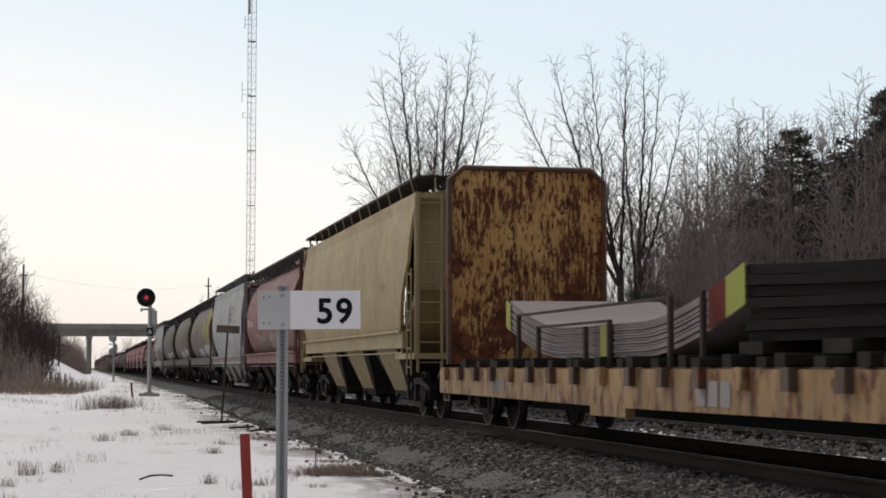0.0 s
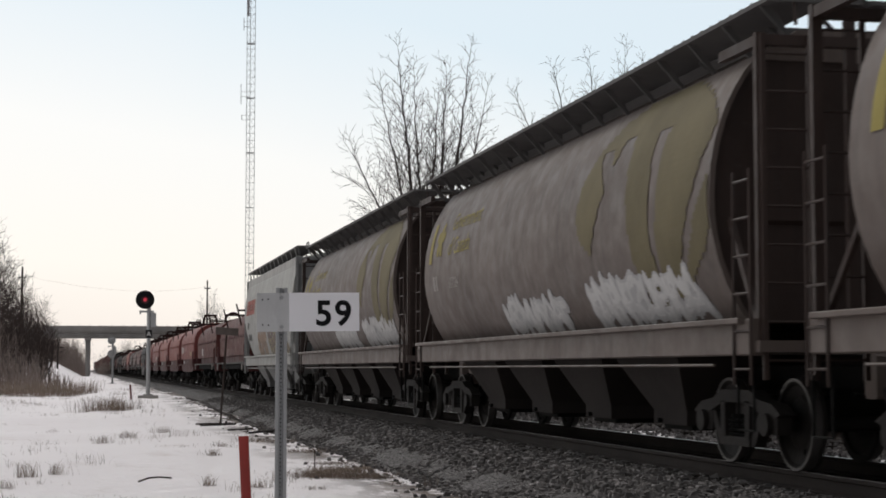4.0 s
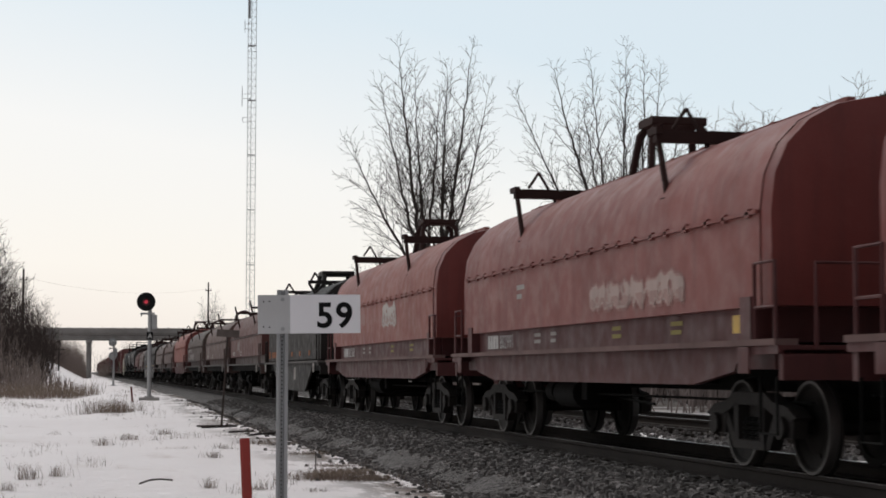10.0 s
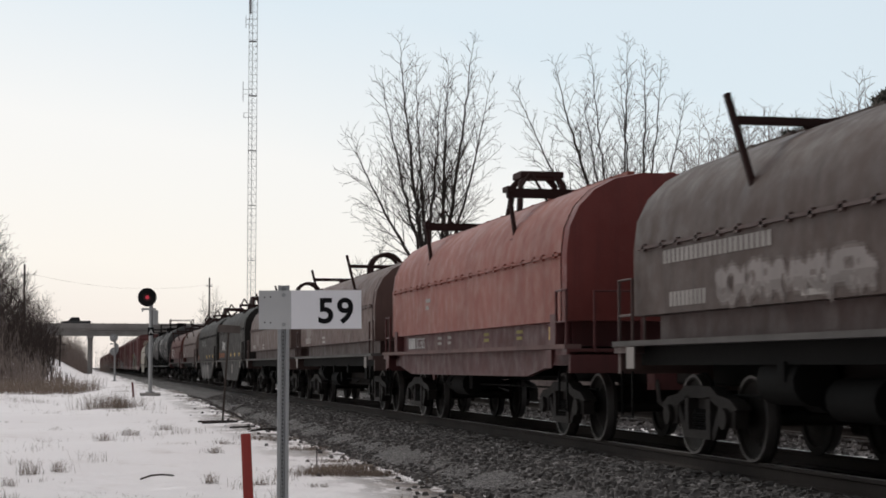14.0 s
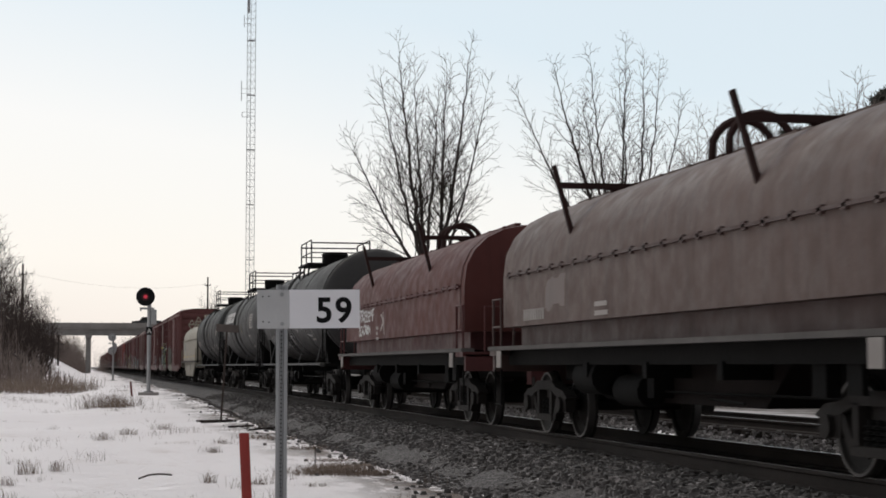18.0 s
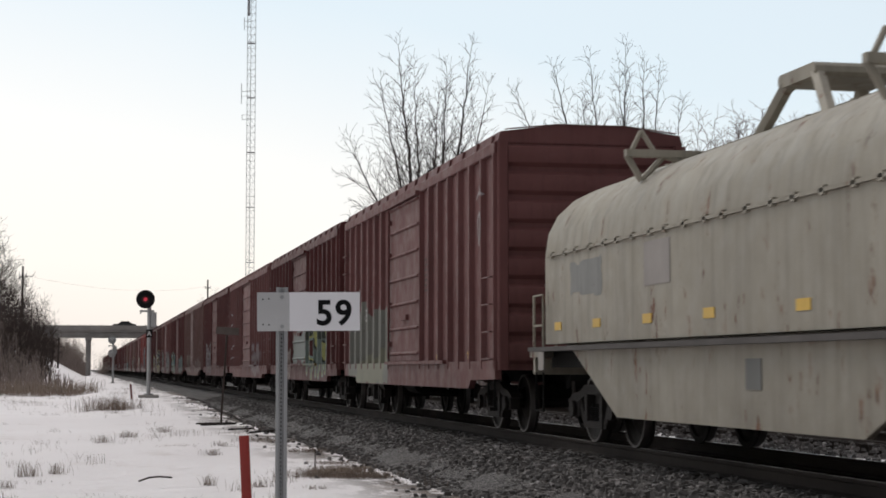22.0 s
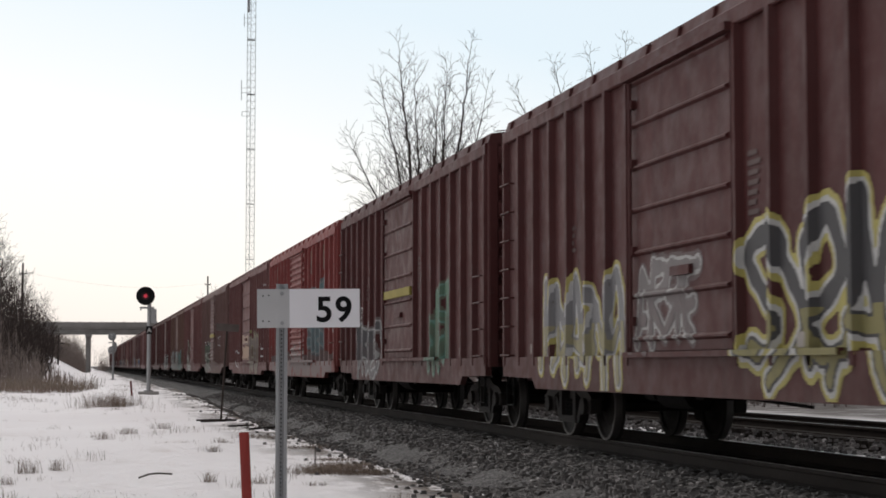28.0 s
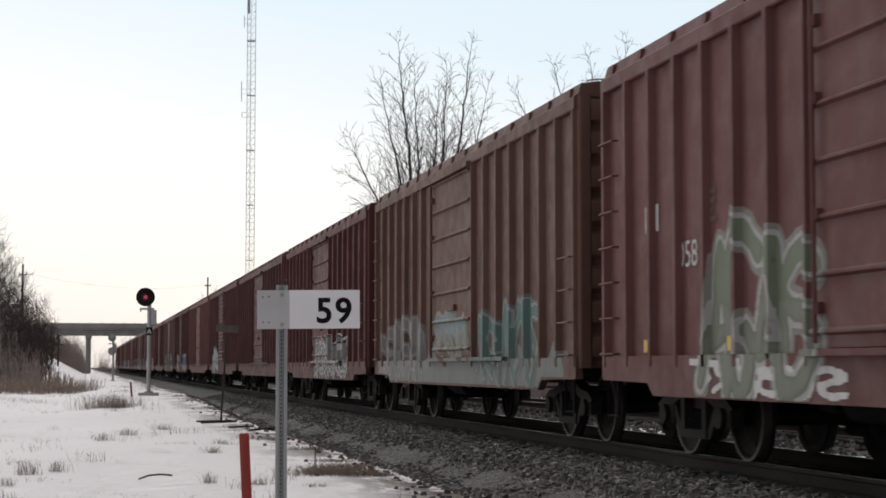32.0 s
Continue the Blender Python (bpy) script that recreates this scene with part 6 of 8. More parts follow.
def hopper(mat, label, half=7.75, lip=True, top=4.36, sill_mat=None, end_mat=None, board_mat=None, slant=(2.25, 0.4), chutes=4, sill_z=1.46, board=None, porch=0.15):
    car = thing("covered_hopper", label, "hopper car", group="cars of the freight train")
    sill_mat, end_mat, board_mat = sill_mat or mat, end_mat or mat, board_mat or BOARDGREY
    zt = board or top + 0.30
    B = half - porch
    zs = [sill_z, sill_z + 0.15, 1.85 if sill_z < 1.6 else 1.95, 2.1, 2.35, 2.55, 2.75, 3.05, 3.3, 3.5, 3.65, 3.8, (3.8 + top) / 2, top]

    def cut(z, rear):
        return (slant[0] if rear else slant[1]) * max(0.0, (3.05 - z) / 1.55) if lip else 0.0
    for side in (-1, 1):
        def sheet():
            rows = [[(side * barrel(z, top, lip=lip), y * (B - cut(z, y > 0)) / 6, z) for y in range(-6, 7)] for z in zs]
            s = Shape().loft(rows, closed=False)
            inner = [[(x - side * 0.06, y, z) for x, y, z in r] for r in rows]
            return s.loft(inner, closed=False).loft([rows[-1], inner[-1]], closed=False).loft([[r[0] for r in rows], [r[0] for r in inner]], closed=False).loft([[r[-1] for r in rows], [r[-1] for r in inner]], closed=False)
        part("side_sheet", sheet, mat, car, key=("sheet", side, lip, half, slant, top, sill_z))
        if lip:
            def lipped():
                x = barrel(top, top, lip=True)
                x0, x1 = sorted((side * (x - 0.08), side * (x + 0.05)))
                return Shape().box(x0, x1, -B - 0.05, B + 0.05, top - (0.23 if sill_z < 1.6 else 0.34), top + 0.04, 0.02)
            part("eave", lipped, mat, car, "plain eave strip", key=("lip", side, half, sill_z))

        def sill():
            x0, x1 = sorted((side * 1.42, side * 1.53))
            return Shape().box(x0, x1, -half + (0.1 if sill_z < 1.6 else 1.1), half - (0.1 if sill_z < 1.6 else 1.1), sill_z - 0.33, sill_z + 0.02, 0.015).box(*sorted((side * 1.50, side * 1.60)), -half + (0.3 if sill_z < 1.6 else 1.1), half - (0.3 if sill_z < 1.6 else 1.1), sill_z - 0.03, sill_z + 0.03, 0.01).rod((side * 1.5, -half + 1.2, sill_z - 0.42), (side * 1.5, half - 1.2, sill_z - 0.42), 0.016, 5)
        part("side_sill", sill, sill_mat, car, "riveted side sill", key=("hsill", side, half, sill_z))
    hx = barrel(top, top, lip=lip)

    def roof():
        crest = 0.14 if lip else 0.27
        return Shape().prism([(-hx, top - 0.05), (hx, top - 0.05), (hx - 0.02, top), (0.6, top + crest), (-0.6, top + crest), (-hx + 0.02, top)], -B, B)
    part("roof", roof, mat, car, key=("hroof", lip, half, top))

    def walk_board():
        s = Shape()
        for side in (-1, 1):
            x0, x1 = sorted((side * 0.72, side * (1.42 if lip else 1.36)))
            s.box(x0, x1, -half + 0.05, half - 0.05, zt, zt + 0.045)
            for i in range(17):
                y = -half + 0.3 + (2 * half - 0.6) * i / 16
                if not lip:
                    s.prism([(side * (hx - 0.02), top - 0.02), (side * (hx - 0.08), top - 0.02), (side * 1.24, zt), (side * 1.34, zt)], y - 0.014, y + 0.014)
                s.prism([(side * 0.6, top + 0.1), (side * 0.55, top + 0.1), (side * 0.78, zt), (side * 0.84, zt)], y - 0.02, y + 0.02)
            for i in range(60):
                y = -half + 0.2 + (2 * half - 0.4) * i / 59
                s.box(x0, x1, y - 0.012, y + 0.012, zt + 0.045, zt + 0.06)
        s.box(-0.72, 0.72, -half + 0.05, -half + 0.6, zt, zt + 0.045).box(-0.72, 0.72, half - 0.6, half - 0.05, zt, zt + 0.045)
        return s
    part("running_board", walk_board, board_mat, car, "dark grated roof walkway", key=("board", half, lip, top, zt))
    if lip:
        for side in (-1, 1):
            for i in range(13):
                y = -half + 0.8 + (2 * half - 1.6) * i / 12
                part("walk_stanchion", lambda: Shape().rod((side * (hx - 0.03), 0, top), (side * 1.44, 0, zt + 0.05), 0.014, 5), mat, car, m=pose(0, y, 0), key=("stanchion", side, top, zt))
            for sgn in (-1, 1):
                part("roof_hand_rail", lambda: Shape().path([(side * (hx - 0.03), sgn * (B - 0.1), top), (side * (hx - 0.04), sgn * (B - 0.12), top + 0.14), (side * 1.38, sgn * (B - 0.3), zt + 0.04), (side * 1.1, sgn * (B - 0.3), zt + 0.06)], 0.028, 6), board_mat, car, key=("hoprail", side, sgn, half, top))

    def hatches():
        s = Shape().box(-0.36, 0.36, -B + 0.3, B - 0.3, top + 0.12, top + 0.27) if lip else Shape().box(-0.74, 0.74, -B + 0.1, B - 0.1, top + 0.12, zt - 0.01)
        for i in range(9):
            y = -B + 0.8 + (2 * B - 1.6) * i / 8
            s.box(-0.42, 0.42, y - 0.06, y + 0.06, top + 0.26, top + 0.31)
        return s
    part("roof_hatch", hatches, mat if lip else board_mat, car, key=("hatch", half, top))

    for i in range(chutes):
        c = (-1 + 2 * (i + 0.5) / chutes) * (B - 1.6)
        wy = (B - 1.6) / chutes

        def chute():
            s = Shape()
            a = [(-1.42, c - wy, sill_z), (1.42, c - wy, sill_z), (1.42, c + wy, sill_z), (-1.42, c + wy, sill_z)]
            d = [(-0.95, c - wy * 0.40, 0.52), (0.95, c - wy * 0.40, 0.52), (0.95, c + wy * 0.40, 0.52), (-0.95, c + wy * 0.40, 0.52)]
            g = [(x, y, 0.36) for x, y, z in d]
            return s.loft([a, d, g], caps=True)
        # slopes take the dark shade colour; on the yellow car cheeks keep body paint
        part("discharge_chute", chute, CHUTEDARK if sill_z > 1.6 or not lip else end_mat, car, "sloping discharge chute", key=("chute", round(c, 2), round(wy, 2), sill_z))
        if sill_z > 1.6:
            for side in (-1, 1):
                def cheek():
                    s = Shape()
                    a = [(side * 1.425, c - wy * 0.62, sill_z), (side * 1.425, c + wy * 0.62, sill_z), (side * 0.955, c + wy * 0.36, 0.50), (side * 0.955, c - wy * 0.36, 0.50)]
                    return s.loft([a, [(x + side * 0.02, y, z) for x, y, z in a]], caps=True)
                part("chute_cheek", cheek, mat, car, "sloping side plate of a chute", key=("cheek", side, round(c, 2)))

        def gate():
            return Shape().box(-0.85, 0.85, c - 0.5, c + 0.5, 0.30, 0.38).rod((-1.0, c + 0.3, 0.4), (1.0, c + 0.3, 0.4), 0.03, 6)
        part("outlet_gate", gate, UNDER, car, key=("gate", round(c, 2)))
    for sgn in (-1, 1):
        ye = sgn * half

        def slope():
            y1 = sgn * (B - 0.03)
            y0 = sgn * (B - (max(0.9, slant[0] if sgn > 0 else slant[1]) + 0.15 if lip else 1.9))
            pts = [(y1, top - 0.05), (y1, 2.5), (y0, 1.25), (y0 - sgn * 0.1, 1.3), (y1 - sgn * 0.1, 2.6), (y1 - sgn * 0.1, top - 0.05)]
            wide = 1.36 if lip else 1.02
            return Shape().prism(pts, -wide, wide, 0)
        part("slope_sheet", slope, end_mat, car, "sloping end sheet", key=("slope", sgn, half, top, slant))

        if not lip:
            def round_end():
                zz = [sill_z + 0.03 + (top - 0.06 - sill_z) * k / 14 for k in range(15)]
                ring = [(-barrel(z, top) + 0.05, z) for z in zz] + [(barrel(z, top) - 0.05, z) for z in reversed(zz)]
                y = sgn * (B - 0.12)
                return Shape().prism(ring, y - 0.03, y + 0.03)
            part("end_sheet", round_end, end_mat, car, "rounded end sheet in a shade-darkened tone", key=("round_end", sgn, half, top))

        def cage():
            s = Shape()
            for x in (-1.42, -0.5, 0.5, 1.42):
                s.box(x - 0.05, x + 0.05, ye - sgn * 0.12 - 0.04, ye - sgn * 0.12 + 0.04, 1.2, top + (0.3 if abs(x) < 1 else 0.02))
            s.box(-1.45, 1.45, min(ye - sgn * 0.16, ye - sgn * 0.06), max(ye - sgn * 0.16, ye - sgn * 0.06), top - 0.1, top)
            for x in (-1.42, 1.42):
                s.box(x - 0.04, x + 0.04, min(ye - sgn * 0.1, sgn * B), max(ye - sgn * 0.1, sgn * B), top - 0.1, top)
                s.rod((x, ye - sgn * 0.12, 1.3), (x * 0.95, sgn * B, 2.5), 0.04, 4)
            return s
        part("end_frame", cage, end_mat, car, "open end frame", key=("cage", sgn, half, top))
        end_ladder(car, ye - sgn * 0.05, -1.42, -0.95, 0.9, top, 9, end_mat)
        end_ladder(car, ye - sgn * 0.05, 0.95, 1.42, 0.9, top, 9, end_mat)

        def shelf():
            y0, y1 = sorted((ye, sgn * (B - 1.7)))
            s = Shape().box(-1.5, 1.5, y0, y1, 1.16, 1.27)
            y0, y1 = sorted((ye, ye + sgn * 0.25))
            return s.box(-0.45, 0.45, y0, y1, 0.72, 1.15, 0.03)
        part("end_platform", shelf, sill_mat, car, key=("shelf", sgn, half))

        def roofrail():
            s = Shape()
            for side in (-1, 1):
                x = side * 1.08
                s.path([(x, ye - sgn * 0.6, top + 0.34), (x, ye - sgn * 0.5, top + 0.46), (x, ye - sgn * 0.1, top + 0.46), (x, ye - sgn * 0.04, top + 0.1)], 0.02, 5)
            return s
        part("grab_iron", roofrail, end_mat, car, key=("rrail", sgn, half, top))
        for side in (-1, 1):
            s = Shape()
            x = side * 1.54
            for k in (0.12, 0.55):
                s.rod((x, ye - sgn * k, 0.85), (x, ye - sgn * k, 2.9), 0.02, 5)
            for k in range(6):
                s.rod((x, ye - sgn * 0.12, 1.0 + 0.36 * k), (x, ye - sgn * 0.55, 1.0 + 0.36 * k), 0.014, 5)
            part("ladder", s, end_mat, car)
            stirrup(car, side * 1.5, ye - sgn * 0.35)
        coupler(car, ye + sgn * 0.15, sgn)
    underframe(car, half - 0.3, tank=False, cross=0.8)
    add_truck(car, -half + 1.7)
    add_truck(car, half - 1.7)
    return car


# ---- tank cars ----
def tank_car(mat, label, half=8.2, radius=1.47, jacket_mat=None, ring=True):
    car = thing("tank_car", label, "tank car", group="cars of the freight train")
    B = half - 0.60
    cz = 2.66

    def shell():
        prof = []
        for k in range(7):
            a = math.pi / 2 * k / 6
            prof.append((radius * math.sin(a) if k else 0.02, -B - 0.34 * math.cos(a)))
        prof += [(radius, -B * 0.5), (radius, 0), (radius, B * 0.5)]
        for k in range(6, -1, -1):
            a = math.pi / 2 * k / 6
            prof.append((radius * math.sin(a) if k else 0.02, B + 0.34 * math.cos(a)))
        n = 40
        return Shape().loft([[(r * math.cos(2 * math.pi * i / n), y, cz + r * math.sin(2 * math.pi * i / n)) for i in range(n)] for r, y in prof], caps=True)
    part("tank", shell, mat, car, "long cylindrical tank", key=("tank", half, radius))

    def band(y, w, d):
        n = 40
        return Shape().loft([[(r * math.cos(2 * math.pi * i / n), y + o, cz + r * math.sin(2 * math.pi * i / n)) for i in range(n)] for r, o in ((radius, -w), (radius + d, -w), (radius + d, w), (radius, w))])
    for y in (-B + 0.1, B - 0.1):
        part("rim_band", lambda: band(y, 0.07, 0.025), mat, car, "jacket rim", key=("rim", round(y, 2), radius))
    if ring:
        for y in (-0.12, 0.35, -3.4, 3.6):
            part("tank_band", lambda: band(y, 0.03, 0.014), jacket_mat or mat, car, key=("band", y, radius))

    def dome():
        s = Shape().rod((0, 0, cz + radius - 0.1), (0, 0, cz + radius + 0.34), 0.40, 20).rod((0, 0, cz + radius + 0.34), (0, 0, cz + radius + 0.42), 0.43, 20, 0.36)
        return s.rod((0, 0.75, cz + radius - 0.1), (0, 0.75, cz + radius + 0.22), 0.14, 12).rod((0, -0.8, cz + radius - 0.1), (0, -0.8, cz + radius + 0.2), 0.1, 10)
    part("manway_dome", dome, UNDER, car, "black valve housing", key=("dome", radius))

    def platform():
        s = Shape()
        z = cz + radius - 0.02
        for side in (-1, 1):
            x0, x1 = sorted((side * 0.42, side * 1.0))
            s.box(x0, x1, -1.25, 1.25, z, z + 0.05)
            for y in (-1.1, 0, 1.1):
                s.rod((side * 0.95, y, z), (side * 0.98, y, cz + math.sqrt(max(0.01, radius ** 2 - 0.98 ** 2))), 0.03, 5)
        s.box(-0.42, 0.42, -1.25, -0.9, z, z + 0.05).box(-0.42, 0.42, 0.95, 1.25, z, z + 0.05)
        return s
    part("platform", platform, UNDER, car, "grated top platform", key=("platf", radius))

    def guard():
        s = Shape()
        z0, zt = cz + radius - 0.02, cz + radius + 0.72
        for side in (-1, 1):
            x = side * 0.9
            s.path([(x, -1.25, z0), (x, -1.25, zt - 0.08), (x, -1.17, zt), (x, 1.17, zt), (x, 1.25, zt - 0.08), (x, 1.25, z0)], 0.024, 6)
            s.rod((x, 0, z0), (x, 0, zt), 0.02, 6).rod((x, -1.25, z0 + 0.36), (x, 1.25, z0 + 0.36), 0.018, 5)
        for y in (-1.25, 1.25):
            s.rod((-0.9, y, zt - 0.08), (0.9, y, zt - 0.08), 0.022, 6).rod((-0.9, y, z0 + 0.36), (0.9, y, z0 + 0.36), 0.018, 5)
        return s
    part("guard_rail", guard, UNDER, car, "tall black pipe railing", key=("guard", radius))
    for side in (-1, 1):
        r, k = radius + 0.16, 13
        bow = [(side * r * math.cos(radians(-52 + 104 * i / (k - 1))), cz + r * math.sin(radians(-52 + 104 * i / (k - 1)))) for i in range(k)]
        for y in (-0.24, 0.24):
            part("ladder_rail", lambda: Shape().path([(x, y, z) for x, z in bow], 0.024, 5), jacket_mat or mat, car, "curved ladder rail", key=("bow", side, y, radius))
        for x, z in bow:
            part("ladder_rung", lambda: Shape().rod((0, -0.24, 0), (0, 0.24, 0), 0.015, 5), jacket_mat or mat, car, m=pose(x, 0, z), key="tank_rung")
        part("ladder_foot", lambda: Shape().path([(side * 1.36, 0.5, 1.05), (side * 1.34, 0.5, 0.42), (side * 1.34, -0.5, 0.42), (side * 1.36, -0.5, 1.05)], 0.02, 5), UNDER, car, key=("tfoot", side))

        def sill():
            x0, x1 = sorted((side * 1.30, side * 1.46))
            s = Shape().box(x0, x1, -half + 0.1, half - 0.1, 1.03, 1.09)
            for i in range(4):
                y = -half + 2.4 + (2 * half - 4.8) * i / 3
                s.rod((side * 1.38, y, 1.05), (side * 1.16, y + 0.3, cz - 0.92), 0.015, 5)
            return s
        part("running_board", sill, TANKWALK, car, "grey edge of the side walkway", key=("trun", side, half))
    for sgn in (-1, 1):
        ye = sgn * half

        def saddle():
            y = sgn * (B - 0.75)
            pts = [(-1.2, 1.0), (1.2, 1.0), (1.3, 1.9)] + [(radius * math.cos(radians(a)), cz + radius * math.sin(radians(a))) for a in (-30, -50, -70, -90, -110, -130, -150)] + [(-1.3, 1.9)]
            return Shape().prism(pts, y - 0.22, y + 0.22)
        part("saddle", saddle, UNDER, car, "bolster saddle", key=("saddle", sgn, half, radius))

        def rails():
            s = Shape()
            for k in (0.05, 0.75):
                y = ye - sgn * k
                s.path([(-1.42, y, 1.2), (-1.42, y, 2.75), (-1.3, y, 2.9), (-0.2, y, 2.9)] if k < 0.5 else [(-1.42, y, 1.2), (-1.42, y, 2.2)], 0.02, 6)
                s.path([(1.42, y, 1.2), (1.42, y, 2.75), (1.3, y, 2.9), (0.2, y, 2.9)] if k < 0.5 else [(1.42, y, 1.2), (1.42, y, 2.2)], 0.02, 6)
            return s
        part("hand_rail", rails, UNDER, car, key=("thand", sgn, half))

        def shelf():
            y0, y1 = sorted((ye, ye - sgn * 1.0))
            s = Shape().box(-1.46, 1.46, y0, y1, 1.0, 1.08)
            y0, y1 = sorted((ye, ye + sgn * 0.25))
            return s.box(-0.45, 0.45, y0, y1, 0.72, 1.1, 0.03)
        part("end_platform", shelf, UNDER, car, key=("tshelf", sgn, half))
        for side in (-1, 1):
            stirrup(car, side * 1.42, ye - sgn * 0.35)
        coupler(car, ye + sgn * 0.15, sgn)

    def outlet():
        return Shape().rod((0, 0.3, 1.25), (0, 0.3, 0.5), 0.14, 12).rod((0, 0.3, 0.62), (0, 0.3, 0.5), 0.2, 12)
    part("bottom_outlet", outlet, UNDER, car, key="outlet")
    underframe(car, half - 0.3)
    add_truck(car, -half + 1.75)
    add_truck(car, half - 1.75)
    return car

# ---- lettering, emblems, and the loaded flatcar ----
def on_barrel(top, lip):
    return lambda y, z: (-barrel(z, top, lip=lip) - 0.007, y, z)


def on_tank(radius, cz=2.66):
    return lambda y, z: (-math.sqrt(max(0.01, radius ** 2 - (z - cz) ** 2)) - 0.010, y, z)


def bent_letters(car, body, y, z, size, mat, surface, wide=1.0, bold=0.0, slant=0.0, label="painted lettering"):
    me = text_mesh(body, mat, size, 1.0, wide, bold, slant, bend=lambda a, u: surface(y - a, z + u))
    return part("lettering", me, mat, car, label)


def decal(car, inside, y0, y1, z0, z1, step, mat, surface, name="emblem", label="painted emblem"):
    """A painted shape that follows the side: small patches wherever inside(y, z) holds."""
    s = Shape()
    ny, nz = int((y1 - y0) / step), int((z1 - z0) / step)
    for i in range(ny):
        for j in range(nz):
            a, c = y0 + i * step, z0 + j * step
            if inside(a + step / 2, c + step / 2):
                s.add([surface(a, c), surface(a + step, c), surface(a + step, c + step), surface(a, c + step)], [(0, 1, 2, 3)])
    return part(name, s, mat, car, label)


def bars(car, y, z, h, count, mat, surface, w=None, gap=0.3, slant=0.0, label="painted letter blocks"):
    """A row of plain blocks in place of a name, running from y towards the front."""
    w = w or h * 0.62
    for i in range(count):
        s = Shape()
        a = y - i * w * (1 + gap)
        n = 4
        for j in range(n):
            z0, z1 = z + h * j / n, z + h * (j + 1) / n
            d0, d1 = slant * (z0 - z), slant * (z1 - z)
            s.add([surface(a - d0, z0), surface(a - w - d0, z0), surface(a - w - d1, z1), surface(a - d1, z1)], [(0, 1, 2, 3)])
        part("name_mark", s, mat, car, label if i == 0 else "")


def slotted(car, y, z, h, count, mat, surface, w, gap=0.2, slant=0.3, label="bold pale name blocks"):
    """A row of bold slotted blocks in place of a name."""
    def at(a, v):
        return surface(a - slant * (v - z), v)
    for i in range(count):
        a, t = y - i * w * (1 + gap), 0.24
        s = Shape()
        cells = [(0.0, t + 0.1, 0.0, 1.0), (1 - t - 0.1, 1.0, 0.0, 1.0), (t + 0.1, 0.9 - t, 0.0, 0.30), (t + 0.1, 0.9 - t, 0.70, 1.0)]
        for u0, u1, v0, v1 in cells:
            n = 3
            for j in range(n):
                za, zb = z + h * (v0 + (v1 - v0) * j / n), z + h * (v0 + (v1 - v0) * (j + 1) / n)
                s.add([at(a - w * u0, za), at(a - w * u1, za), at(a - w * u1, zb), at(a - w * u0, zb)], [(0, 1, 2, 3)])
        part("name_mark", s, mat, car, label if i == 0 else "")


def flat_side(x):
    return lambda y, z: (-x - 0.006, y, z)


def data_lines(car, y, z, rows, mat, surface, h=0.06, w=0.5):
    """Small unreadable lines of data, one painted bar each."""
    rnd = random.Random(int(y * 100 + z * 1000))
    for i in range(rows):
        k = w * rnd.uniform(0.5, 1.0)
        zz = z - i * h * 1.9
        s = Shape()
        s.add([surface(y, zz), surface(y - k, zz), surface(y - k, zz + h), surface(y, zz + h)], [(0, 1, 2, 3)])
        part("stencil_line", s, mat, car, "small unreadable painted data line" if i == 0 else "")


def sheaf(cy, cz, r):
    """The outline of a broad leaf-and-grain emblem."""
    def f(y, z):
        u, v = (y - cy) / (r * 1.75), (z - cz) / (r * 0.88)
        if u * u + v * v > 1:
            return False
        if 0.18 + 0.1 * v < u < 0.62 - 0.35 * v and v < 0.62:
            return False
        rib = abs(math.sin(8 * math.atan2(u + 0.2, v + 1.5)))
        return not (rib < 0.30 and v < 0.55)
    return f


def leaf(cy, cz, r):
    def f(y, z):
        u, v = (y - cy) / r, (z - cz) / r
        a = math.atan2(u, v)
        return math.hypot(u, v) < 0.45 + 0.5 * abs(math.cos(2.5 * a)) and v > -0.9
    return f


def government_hopper(mat, half, number, bright):
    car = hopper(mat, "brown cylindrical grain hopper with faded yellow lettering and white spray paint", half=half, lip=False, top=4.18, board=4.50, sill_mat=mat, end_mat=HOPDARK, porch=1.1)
    sf = on_barrel(4.18, False)
    yel = YELLOW if bright else YELLOW_DULL
    bent_letters(car, "Government", half - 3.1, 3.38, 0.42, YELLOW_DULL, sf)
    bent_letters(car, "of Canada", half - 3.1, 2.95, 0.42, YELLOW_DULL, sf)
    decal(car, leaf(half - 2.35, 3.25, 0.34), half - 2.8, half - 1.9, 2.9, 3.65, 0.04, yel, sf)
    decal(car, lambda y, z: True, half - 1.75, half - 1.5, 2.88, 3.62, 0.06, yel, sf)
    decal(car, sheaf(-half + 3.4, 2.95, 1.42), -half + 1.14, -half + 6.0, 1.7, 4.15, 0.07, YELLOW if bright else YELLOW_FAINT, sf, label="large yellow grain emblem")
    bent_letters(car, number, half - 3.2, 2.38, 0.26, WHITE_DULL, sf)
    bars(car, half - 1.9, 2.38, 0.26, 2, WHITE_DULL, sf)
    side, sd = barrel_side(4.18, False), half + int(number) % 7
    chalk = (0.42, 0.41, 0.41)
    piece(car, -1.5, 1.9, 1.5, 2.05, W_, chalk, chalk, sd, side, label="solid white sprayed letters")
    piece(car, -6.7, -2.6, 1.5, 2.15, W_, chalk, chalk, sd + 1.7, side, label="solid white sprayed letters")
    return car


